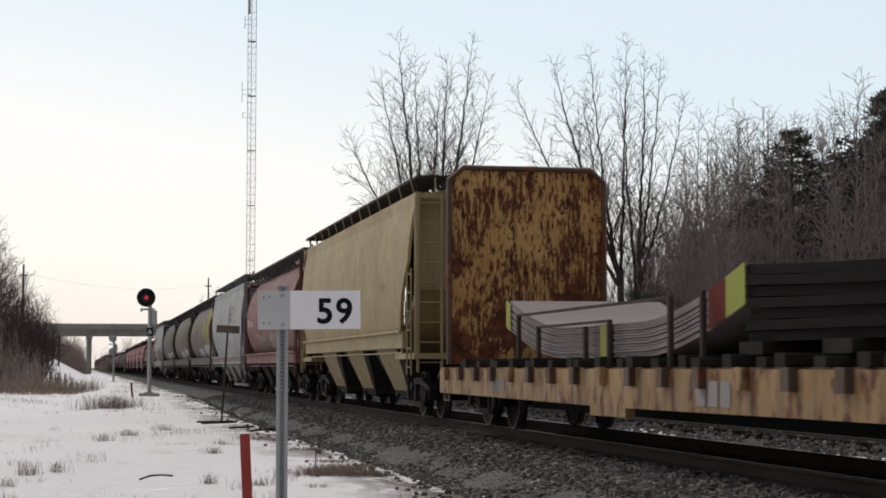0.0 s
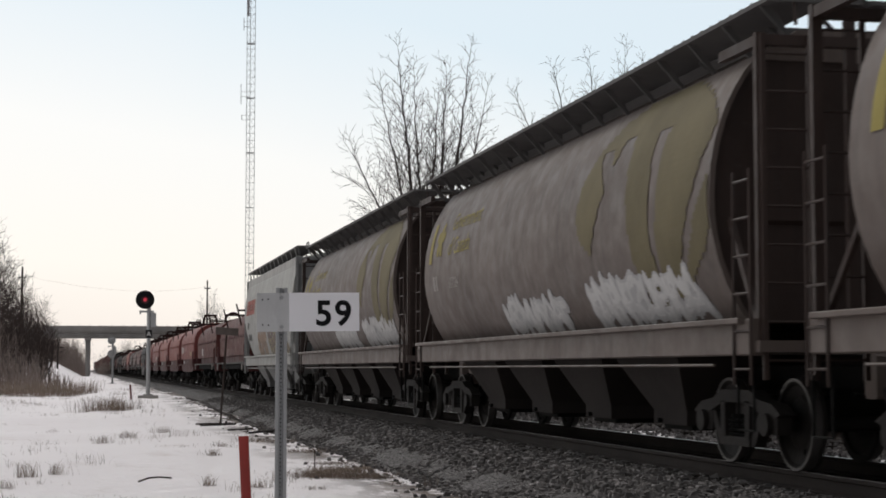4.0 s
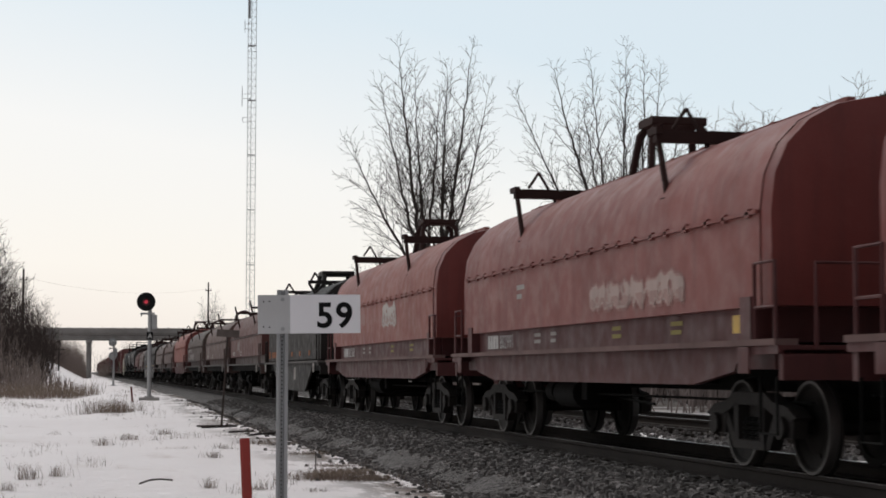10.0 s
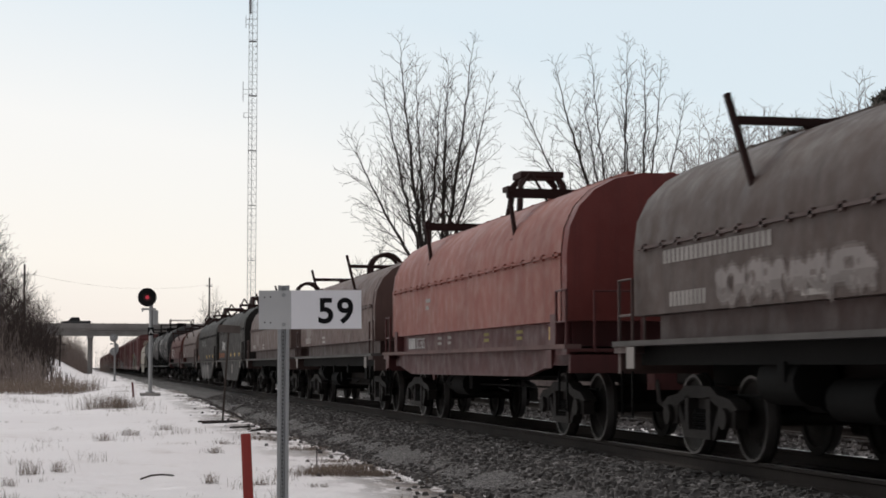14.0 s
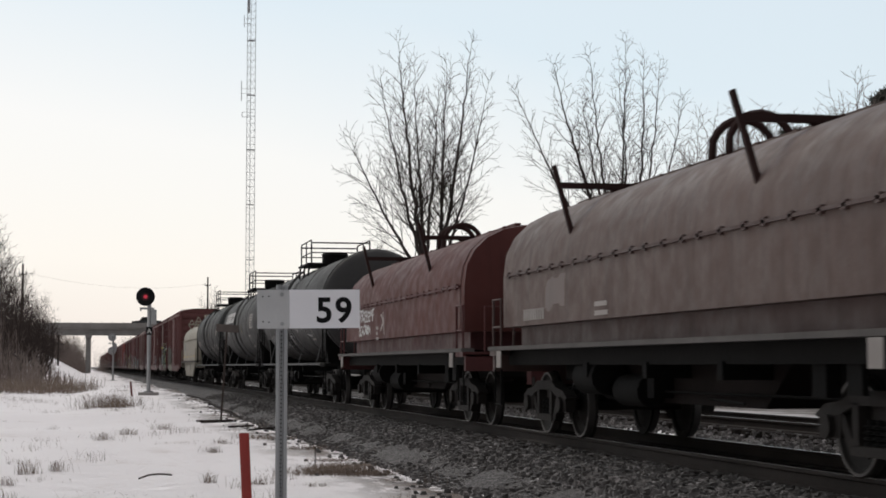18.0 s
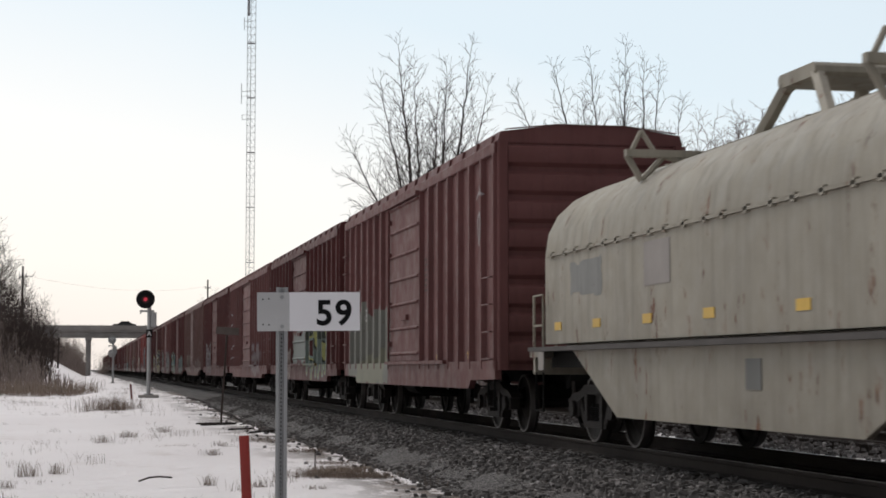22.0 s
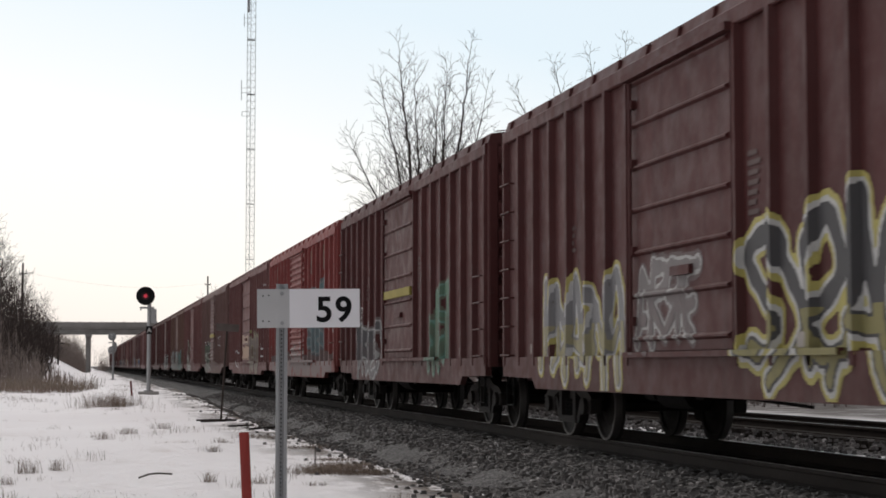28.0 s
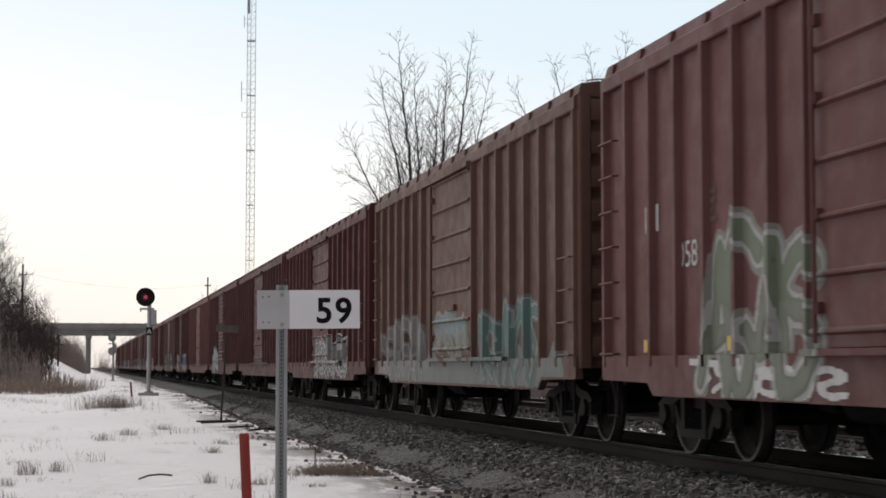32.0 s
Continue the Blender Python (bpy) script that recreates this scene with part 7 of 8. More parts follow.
def flatcar():
    half = 10.0
    car = thing("bulkhead_flatcar", "yellow bulkhead flatcar with rusty end wall, loaded with curved steel plate", "flatcar", group="cars of the freight train")
    for side in (-1, 1):
        def sill():
            x0, x1 = sorted((side * 1.34, side * 1.46))
            return Shape().prism([(-half, 0.98), (-half, 0.56), (-0.85, 0.52), (-0.85, 0.41), (0.6, 0.40), (0.6, 0.52), (half, 0.55), (half, 0.98)], x0, x1, 0)
        part("side_sill", sill, FLATYELLOW, car, "chipped yellow side sill")
        for i in range(17):
            y = -half + 0.7 + i * (2 * half - 1.4) / 16
            x0, x1 = sorted((side * 1.46, side * 1.55))
            part("stake_pocket", Shape().box(x0, x1, y - 0.10, y + 0.10, 0.78, 1.0, 0.01), FLATRUST if i % 4 else FLATYELLOW, car)
    part("deck", Shape().box(-1.36, 1.36, -half, half, 0.90, 1.0), FLATRUST, car, "rusty steel deck")
    # beam drawn deep and black to stand in for shadow under the deck
    part("deep_sill", Shape().box(-0.7, 0.7, -6.6, 6.4, 0.36, 0.9), UNDER, car, "black centre beam deepened to fill the shade below the deck")
    for i in range(26):
        y = -half + 0.6 + i * 0.74
        if y < 9.1:
            part("deck_plank", Shape().box(-1.42 - 0.06 * (i % 3), 1.42, y - 0.12, y + 0.12, 1.0, 1.10 + 0.03 * (i % 2), 0.015), TIE, car, "rough timber dunnage")

    def wall():
        pr = [(-1.42, 1.05), (1.42, 1.05), (1.42, 4.30), (1.16, 4.52), (-1.16, 4.52), (-1.42, 4.30)]
        return Shape().prism(pr, 9.42, 9.52)
    part("bulkhead", wall, BULKRUST, car, "flaking yellow bulkhead eaten by rust")

    for x in (-1.3, -0.65, 0, 0.65, 1.3):
        part("bulkhead_post", Shape().box(x - 0.07, x + 0.07, 9.52, 9.9, 1.05, 4.25), FLATRUST, car)

    def rim_shape():
        return Shape().path([(-1.42, 9.40, 1.05), (-1.42, 9.40, 4.30), (-1.16, 9.40, 4.52), (1.16, 9.40, 4.52), (1.42, 9.40, 4.30), (1.42, 9.40, 1.05)], 0.05, 6)
    part("bulkhead_rim", rim_shape, FLATRUST, car)
    # stack of plate bent up at both ends
    def cradle(y):
        if y > 2.6:
            return 1.12 + 0.50 * ((y - 2.6) / 3.3) ** 1.8
        return 1.12 + (0.50 * ((-0.9 - y) / 3.2) ** 1.6 if y < -0.9 else 0.0)
    for k in range(13):
        def plate_at(k=k):
            ring_a, ring_b = [], []
            for i in range(29):
                y = 5.85 - 9.95 * i / 28
                z = cradle(y) + 0.033 * k
                y += 0.006 * k * (1 if i > 14 else -1) + 0.02 * math.sin(k * 4.1)
                d = 0.012 * math.sin(k * 2.3)
                ring_a.append([(-1.22 + d, y, z), (1.22 + d, y, z)])
                ring_b.append([(-1.22 + d, y, z + 0.026), (1.22 + d, y, z + 0.026)])
            s = Shape().loft(ring_a, closed=False).loft(ring_b, closed=False)
            s.loft([[r[0] for r in ring_a], [r[0] for r in ring_b]], closed=False).loft([[r[1] for r in ring_a], [r[1] for r in ring_b]], closed=False)
            return s.loft([ring_a[0], ring_b[0]], closed=False).loft([ring_a[-1], ring_b[-1]], closed=False)
        part("steel_plate", plate_at, PLATESTEEL, car, "curved pale steel plate")
    for y0, y1, m in ((5.62, 5.9, LIME), (0.35, 0.85, LIME), (-4.13, -3.6, LIME), (-3.6, -3.08, RUSTRED)):
        rings = []
        for i in range(5):
            y = y0 + (y1 - y0) * i / 4
            rings.append([(-1.240, y, cradle(y) + 0.002), (-1.246, y, cradle(y) + 0.002), (-1.246, y, cradle(y) + 0.424), (-1.240, y, cradle(y) + 0.424)])
        part("paint_mark", Shape().loft(rings, caps=True), m, car, "painted band on the plate edges")
    # dark bundle further forward, on timber
    for y in (-4.4, -6.4, -8.4):
        part("dunnage", Shape().box(-1.3, 1.3, y - 0.3, y + 0.3, 1.12, 1.25, 0.015), TIE, car, "timber packing")
    for k in range(7):
        z = 1.25 + 0.114 * k
        for x in (-0.64, 0.64):
            def section(x=x, z=z, k=k):
                rings = []
                for i in range(9):
                    y = -4.1 - 0.03 * (k % 3) - 5.6 * i / 8
                    d = 0.16 * (1 - (1 - i / 8) ** 2) * k / 6
                    w = 0.6 if k % 2 else 0.56
                    rings.append([(x - w, y, z - d), (x + w, y, z - d), (x + w, y, z + 0.095 - d), (x - w, y, z + 0.095 - d)])
                return Shape().loft(rings, caps=True)
            part("steel_section", section, DARKSTEEL, car, "long dark sagging steel section")
    for y, top in ((4.64, 1.78), (3.49, 1.58), (1.12, 1.52), (0.08, 1.58), (-2.2, 1.78), (-3.24, 1.80)):
        part("load_stake", Shape().box(-1.39, -1.33, y - 0.04, y + 0.04, 0.95, top, 0.01), RUSTY, car, "upright steel stake")
    for a, c, z in ((4.64, -2.2, 1.77), (3.49, 0.08, 1.57)):
        part("tie_rod", Shape().box(-1.375, -1.335, c, a, z - 0.02, z + 0.015), RUSTY, car, "flat bar across two stakes")
    bars(car, 6.0, 0.62, 0.2, 6, WHITE_DULL, flat_side(1.465), gap=0.2)
    bars(car, -3.3, 0.60, 0.26, 3, WHITE_DULL, flat_side(1.465), w=0.28, gap=0.25)
    for sgn in (-1, 1):
        def striker():
            y0, y1 = sorted((sgn * half, sgn * (half + 0.25)))
            return Shape().box(-0.45, 0.45, y0, y1, 0.68, 1.02, 0.03)
        part("end_sill", striker, FLATRUST, car)
        coupler(car, sgn * (half + 0.15), sgn)
        for side in (-1, 1):
            stirrup(car, side * 1.42, sgn * (half - 0.4), FLATYELLOW)
    underframe(car, half - 0.3)
    add_truck(car, -half + 1.9)
    add_truck(car, half - 1.9)
    return car

# ---- the train, front to rear ----
W_, G_, K_ = (0.52, 0.51, 0.50), (0.25, 0.25, 0.25), (0.015, 0.015, 0.016)
YL, GN, TL, OR, PU, BL, TAN = (0.40, 0.34, 0.11), (0.12, 0.17, 0.085), (0.11, 0.20, 0.20), (0.26, 0.085, 0.035), (0.10, 0.06, 0.15), (0.12, 0.20, 0.32), (0.36, 0.26, 0.16)
# end colours: darker copies of the side paint, with the ends' shade mixed in
HOPDARK = paint("hopper_end_shade", (0.035, 0.022, 0.018), seed=31)
HOPREDEND = paint("hopper_red_end_shade", (0.085, 0.020, 0.018), seed=33)
HOPYELLOW = paint("hopper_yellow", (0.265, 0.205, 0.100), seed=18, streak=0.25)
HOPYELLOWDARK = paint("hopper_yellow_grimy", (0.25, 0.195, 0.10), seed=29, streak=0.6)
HOPRED = paint("hopper_red", (0.150, 0.045, 0.041), fade=(0.20, 0.085, 0.075), seed=19, streak=0.45)
HOPGREY = paint("hopper_grey", (0.25, 0.252, 0.25), seed=20, streak=0.25, low=0.2)
HOPGREY2 = paint("hopper_pale_grey", (0.255, 0.252, 0.238), seed=27, streak=0.3, low=0.2)
# side grey darkened to carry the shade on ends and chutes
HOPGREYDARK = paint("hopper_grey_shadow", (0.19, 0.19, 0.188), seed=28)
HOPBROWN = [paint("hopper_brown", (0.100, 0.078, 0.068), seed=21 + i, streak=0.4) for i in range(3)]
YELLOW_FAINT = plain("faint_yellow_stencil", (0.155, 0.13, 0.075), 0.7, 0, 0.3, 3, 0.1)
YELLOW_DULL = plain("dull_yellow_stencil", (0.30, 0.25, 0.09), 0.7, 0, 0.3, 3, 0.1)
FLATYELLOW = paint("flatcar_yellow", (0.30, 0.185, 0.078), seed=40, rust=0.5, streak=0.8, grime=(0.05, 0.03, 0.02))
FLATRUST = paint("flatcar_rust", (0.075, 0.045, 0.032), seed=41, rust=0.5)


def bulkhead_material():
    """Old yellow paint coming off in vertical runs, with dark rust that thickens downwards in blotches."""
    m, n, l, p = nodes_of("bulkhead_paint")
    runs = cloud(n, l, coords(n, l, (6.5, 1, 1.0), (3, 0, 1)), 2.6, 10, 0.76, 0.44, 0.54)
    spots = cloud(n, l, coords(n, l, (1, 1, 0.8), (1, 0, 5)), 1.3, 8, 0.7, 0.42, 0.60)
    edge = cloud(n, l, coords(n, l, (7, 1, 2.4)), 2.0, 7, 0.75, 0.50, 0.56)
    v = coords(n, l)
    yel = mix(n, l, cloud(n, l, v, 1.1, 6), (0.36, 0.195, 0.065), (0.50, 0.31, 0.125))
    rust = mix(n, l, cloud(n, l, v, 5, 8), (0.042, 0.014, 0.010), (0.15, 0.050, 0.024))
    tc = n.new("ShaderNodeTexCoord")
    sep = n.new("ShaderNodeSeparateXYZ")
    l.new(tc.outputs["Object"], sep.inputs[0])
    worn = maths(n, l, "MULTIPLY_ADD", sep.outputs[2], -0.15, 0.74)
    k = maths(n, l, "MULTIPLY", runs, maths(n, l, "ADD", spots, worn), clamp=True)
    k = maths(n, l, "MAXIMUM", k, maths(n, l, "MULTIPLY", edge, 0.75))
    k = maths(n, l, "MAXIMUM", k, maths(n, l, "MULTIPLY", maths(n, l, "SUBTRACT", spots, maths(n, l, "MULTIPLY_ADD", sep.outputs[2], 0.5, -0.6)), 1.6, clamp=True))
    r = n.new("ShaderNodeMapRange")
    r.inputs[1].default_value, r.inputs[2].default_value = 0.40, 0.62
    l.new(k, r.inputs[0])
    k = r.outputs[0]
    l.new(mix(n, l, k, yel, rust), p.inputs["Base Color"])
    p.inputs["Roughness"].default_value = 0.8
    p.inputs["Specular IOR Level"].default_value = 0.15
    bump(n, l, p, k, 0.4, 0.01)
    return m


BULKRUST = bulkhead_material()
PLATESTEEL = plain("pale_mill_plate", (0.27, 0.235, 0.225), 0.75, 0.0, 0.3, 2, 0.1)
DARKSTEEL = plain("dark_mill_steel", (0.010, 0.0078, 0.007), 0.9, 0.0, 0.4, 2, 0.1)
LIME = plain("lime_marking_paint", (0.33, 0.35, 0.085), 0.7, 0, 0.2, 3, 0.1)
TANKGREY = paint("tank_black", (0.034, 0.0325, 0.032), seed=22, streak=0.15, rough=0.62, gloss=0.2)
TANKGREY2 = paint("tank_black_plain", (0.036, 0.0345, 0.034), seed=24, streak=0.15, rough=0.62, gloss=0.2)
TANKGREY3 = paint("tank_black_clean", (0.020, 0.0195, 0.0192), seed=25, streak=0.15, rough=0.6, gloss=0.2)
ORANGE = plain("orange_spray", (0.27, 0.095, 0.04), 0.7, 0, 0.35, 3, 0.1)

PALEWHITE = plain("weathered_white", (0.46, 0.42, 0.40), 0.75, 0, 0.35, 3, 0.1)
GRIME = plain("dark_stencil", (0.085, 0.082, 0.078), 0.75, 0, 0.3, 3, 0.1)
GRIMELIGHT = plain("grey_stencil", (0.13, 0.13, 0.127), 0.75, 0, 0.3, 3, 0.1)
TANPAINT = plain("faded_tan_stencil", (0.24, 0.19, 0.15), 0.75, 0, 0.3, 3, 0.1)
PALETAN = plain("faint_tan_stencil", (0.275, 0.25, 0.225), 0.75, 0, 0.3, 3, 0.1)
PATCHGREY = plain("painted_out_grey", (0.20, 0.20, 0.19), 0.75, 0, 0.3, 3, 0.1)
FAINT_GREY = plain("faint_grey_stencil", (0.11, 0.108, 0.105), 0.75, 0, 0.3, 3, 0.1)
FAINT = plain("faint_stencil", (0.135, 0.10, 0.095), 0.75, 0, 0.3, 3, 0.1)
PINKFADE = plain("faded_pink_stencil", (0.27, 0.155, 0.145), 0.75, 0, 0.25, 3, 0.1)
REDFADE = plain("faded_red_stencil", (0.33, 0.12, 0.10), 0.75, 0, 0.25, 3, 0.1)
FAR_PAINT = {}
K = 1.0376
B_OFF = 1.266
CARS = []


def rear_at(u):
    """Place along the track, at the clip's start, of a car's far end."""
    return K * u - B_OFF


def couple(car, centre, label=""):
    car.matrix_basis = pose(TRACK_X, centre, 0)
    if label:
        car["label"] = label
    CARS.append((car, centre))
    return car


couple(flatcar(), 20.5)

# covered hoppers
mids = [41.53, 59.65, 77.69, 95.14, 113.2, 131.3, 149.2]
halves = [8.75, 8.45, 8.2, 8.5, 8.5, 8.5, 8.0]

h = hopper(HOPYELLOW, "pale yellow covered hopper with brown road grime and dark end", half=halves[0], lip=True, chutes=3, board_mat=CHUTEDARK, sill_z=1.70, slant=(0.45, 1.6), end_mat=HOPYELLOWDARK, porch=0.4)
sf = on_barrel(4.36, True)
bent_letters(h, "51317", 6.7, 2.42, 0.36, INK, sf)
data_lines(h, 1.4, 2.45, 2, TANPAINT, sf, 0.035, 0.4)
data_lines(h, -2.1, 2.6, 4, TANPAINT, sf, 0.035, 0.45)
data_lines(h, -5.3, 2.7, 3, TANPAINT, sf, 0.035, 0.6)
couple(h, mids[0])

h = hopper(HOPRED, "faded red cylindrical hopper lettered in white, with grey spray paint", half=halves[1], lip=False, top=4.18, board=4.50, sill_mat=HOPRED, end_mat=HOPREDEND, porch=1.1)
sf = on_barrel(4.18, False)
bent_letters(h, "Canada", 2.95, 2.7, 1.45, PALEWHITE, sf, wide=1.30, slant=0.12, label="large white word")
bent_letters(h, "606376", 5.9, 2.5, 0.27, WHITE, sf)
bars(h, 6.7, 2.5, 0.27, 2, WHITE, sf)
side = barrel_side(4.18, False)
piece(h, 1.1, 4.2, 1.52, 2.2, (0.24, 0.17, 0.155), (0.20, 0.12, 0.11), (0.17, 0.075, 0.068), 2.0, side, label="faint grey sprayed letters")
piece(h, -2.8, 0.1, 1.52, 2.25, (0.34, 0.29, 0.27), (0.25, 0.18, 0.16), (0.17, 0.08, 0.07), 5.0, side, label="pale grey sprayed letters")
for y in (4.3, 0.35, -2.9):
    patch(h, y - 0.03, y + 0.03, 1.6, 2.1, (0.28, 0.21, 0.09), y, side, ragged=0.012, step=0.03, label="faded yellow stripe")
couple(h, mids[1])

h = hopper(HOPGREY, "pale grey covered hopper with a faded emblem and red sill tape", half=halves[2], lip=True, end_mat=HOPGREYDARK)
sf = on_barrel(4.36, True)
decal(h, lambda y, z: ((y + 2.2) / 0.42) ** 2 + ((z - 3.15) / 0.62) ** 2 < 1, -2.7, -1.7, 2.5, 3.8, 0.06, PALETAN, sf, label="faded oval emblem")
decal(h, lambda y, z: ((y + 2.2) / 0.22) ** 2 + ((z - 3.15) / 0.36) ** 2 < 1, -2.5, -1.9, 2.7, 3.6, 0.05, TANPAINT, lambda y, z: (sf(y, z)[0] - 0.006, y, z), label="darker heart of the emblem")
for k in range(3):
    bars(h, -2.9, 3.45 - 0.26 * k, 0.10, 7 - 2 * k, PALETAN, sf, w=0.18)
bars(h, 5.15, 2.55, 0.26, 3, GRIMELIGHT, sf, w=0.19, gap=0.4)
bent_letters(h, "122152", 5.1, 2.06, 0.40, GRIMELIGHT, sf, wide=0.89)
data_lines(h, 5.0, 1.86, 2, GRIMELIGHT, sf, 0.045, 0.8)
data_lines(h, 3.2, 2.75, 5, GRIMELIGHT, sf, 0.04, 0.3)
data_lines(h, -2.0, 2.1, 3, GRIMELIGHT, sf, 0.05, 0.4)
decal(h, lambda y, z: abs(z - 2.55 - 0.06 * math.sin(y * 19)) < 0.035, -4.8, -3.6, 2.3, 2.8, 0.03, GRIME, sf, "scrawl", "dark sprayed scrawl")
for i in range(26):
    y = -halves[2] + 0.5 + i * (2 * halves[2] - 1.0) / 25
    part("sill_tape", Shape().box(-1.536, -1.53, -0.15, 0.15, 1.22, 1.38), PINKFADE, h, "faded red tape patch" if i == 0 else "", pose(0, y, 0), "sill_tape")
couple(h, mids[2])

for i in range(3):
    couple(government_hopper(HOPBROWN[i], halves[3 + i], ("606911", "607284", "613503")[i], i == 0), mids[3 + i])

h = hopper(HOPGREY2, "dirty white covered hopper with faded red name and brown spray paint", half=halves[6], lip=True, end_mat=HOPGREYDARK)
slotted(h, 7.0, 3.02, 0.55, 6, REDFADE, sf, 0.46, 0.12, 0.25, "faded red name blocks")
side = barrel_side(4.36, True)
piece(h, 0.0, 3.0, 1.48, 2.4, (0.235, 0.155, 0.105), (0.25, 0.165, 0.115), (0.265, 0.19, 0.14), 1.3, side, label="faded tan sprayed letters")
piece(h, -6.3, -0.6, 1.48, 2.55, (0.13, 0.085, 0.085), (0.06, 0.045, 0.05), (0.30, 0.25, 0.11), 7.1, side, label="purple and yellow sprayed letters")
bars(h, 6.4, 2.5, 0.24, 3, GRIMELIGHT, sf, w=0.16, gap=0.5)
bars(h, 6.1, 2.06, 0.24, 6, GRIMELIGHT, sf, w=0.12, gap=0.6)
couple(h, mids[6])

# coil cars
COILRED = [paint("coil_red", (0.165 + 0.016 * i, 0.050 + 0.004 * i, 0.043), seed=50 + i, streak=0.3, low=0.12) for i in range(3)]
COILDARK = [paint("coil_dark_red", (0.072, 0.0225, 0.0195), seed=60 + i, streak=0.4, gloss=0.12) for i in range(2)]
COILBROWN = [paint("coil_brown", c, seed=70 + i, streak=0.5, gloss=0.21) for i, c in enumerate(((0.088, 0.034, 0.030), (0.088, 0.052, 0.045), (0.060, 0.040, 0.034), (0.088, 0.058, 0.050)))]
COILFRAME = paint("coil_frame_red", (0.072, 0.020, 0.020), seed=14, low=0.1)
COILBLACK = [paint("coil_black", (0.017, 0.0145, 0.0135), seed=80 + i, streak=0.25, low=0.1, gloss=0.10) for i in range(3)]
COILAPRON = [paint("coil_apron", (0.027, 0.026, 0.0255), seed=90 + i, streak=0.3, gloss=0.12) for i in range(3)]
COILWHITE = paint("coil_cream", (0.255, 0.232, 0.188), seed=16, streak=0.5, rust=0.12)
BROWNFRAME = paint("coil_frame_brown", (0.062, 0.036, 0.032), seed=17, low=0.1)
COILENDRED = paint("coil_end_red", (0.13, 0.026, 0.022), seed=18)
COIL = [166.9, 182.5, 198.6, 214.1, 229.5, 244.7, 260.0, 275.3, 290.8, 306.2, 321.9, 337.7, 352.9, 368.5, 384.0, 398.8, 414.2, 429.9]
KIND = "dDrRsrRkbBbsBbKLbd"
SERIAL = {2: "803000", 3: "803015", 5: "802991", 6: "803008", 11: "802985"}
CHALK, PALE_RED, PALE_YELLOW = (0.44, 0.40, 0.37), (0.25, 0.12, 0.105), (0.36, 0.31, 0.17)
for n, (u, k) in enumerate(zip(COIL, KIND)):
    if k in "rRs":
        m = COILRED["rRs".index(k)]
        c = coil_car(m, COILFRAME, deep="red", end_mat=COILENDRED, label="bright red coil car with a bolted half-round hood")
        bars(c, 5.35, 1.355, 0.21, 4, WHITE, flat_side(1.287), w=0.15, gap=0.2)
        letters(c, SERIAL.get(n, "803000"), 4.55, 1.355, -1.287, 0.30, WHITE)
        for y in (2.4, 1.5, -1.4, -3.6):
            data_lines(c, y, 1.50, 2, YELLOW_DULL if y < 0 else WHITE_DULL, flat_side(1.287), 0.05, 0.4)
        data_lines(c, 3.0, 2.2, 2, WHITE_DULL, flat_side(1.401), 0.07, 0.5)
        part("reflector", Shape().box(-1.297, -1.287, -5.9, -5.5, 1.38, 1.56), REFLECT, c, "yellow reflector")
    elif k in "dD":
        c = coil_car(COILDARK["dD".index(k)], COILFRAME, style="posts", panel=False, label="dark red-brown coil car with a dented half-round hood")
        data_lines(c, 2.2, 1.8, 3, WHITE_DULL, flat_side(1.401), 0.06, 0.4)
    elif k in "bB":
        m = COILBROWN[{8: 0, 9: 1, 10: 2, 12: 1}.get(n, 3)]
        c = coil_car(m, BROWNFRAME, style="posts", panel=False, label="grey-brown weathered coil car with a half-round hood")
        if n == 10:
            bars(c, 5.6, 2.14, 0.15, 22, WHITE_DULL, flat_side(1.401), w=0.11)
        data_lines(c, 1.8, 1.75, 2, WHITE_DULL, flat_side(1.401), 0.06, 0.6)
        bars(c, 5.4, 1.66, 0.16, 9, WHITE_DULL, flat_side(1.401), w=0.10)
    else:
        i = "kKL".index(k)
        c = coil_car(COILBLACK[i], COILBLACK[0], belly=COILAPRON[i], style="truss", deep="belly", panel=False, label="black coil car with deep side plates and orange spray paint")
        part("reflector", Shape().box(-1.412, -1.401, 6.0, 6.35, 1.42, 1.66), ORANGE, c, "orange patch")
        part("notice_frame", Shape().box(-1.408, -1.401, -1.2, -0.75, 0.75, 1.12), WHITE_DULL, c, "pale data plate")
        if i < 2:
            bars(c, 5.6, 1.44, 0.2, 10, ORANGE, flat_side(1.401), w=0.2, gap=0.25)
        for y in (-4.6, -2.4, -0.4):
            part("reflector", Shape().box(-1.41, -1.401, y, y + 0.3, 1.46, 1.60), REFLECT if i else ORANGE, c)
    hood_side = even_side(1.40)
    if n == 2:
        piece(c, 3.35, 5.5, 1.95, 2.42, CHALK, CHALK, (0.25, 0.14, 0.12), 3.3, hood_side, label="white sprayed scribble")
        scrawl(c, -4.6, -2.9, 1.78, 2.05, PALE_YELLOW, 4.0, hood_side, label="thin yellow scrawl")
        patch(c, 0.2, 2.2, 2.1, 2.35, PALE_RED, 2.0, hood_side, ragged=0.04, label="pale rubbed patch")
    elif n == 1:
        scrawl(c, 1.8, 2.9, 1.66, 2.15, W_, 4.4, hood_side, r=0.04, count=2, label="white sprayed mark")
    elif n == 5:
        piece(c, -4.4, -0.8, 1.72, 2.12, (0.36, 0.26, 0.23), (0.30, 0.17, 0.15), (0.22, 0.09, 0.08), 6.0, hood_side, label="faint white sprayed scribble")
    elif n == 6:
        piece(c, -2.7, -0.9, 1.9, 2.45, CHALK, CHALK, (0.26, 0.11, 0.09), 9.0, hood_side, label="white sprayed letters")
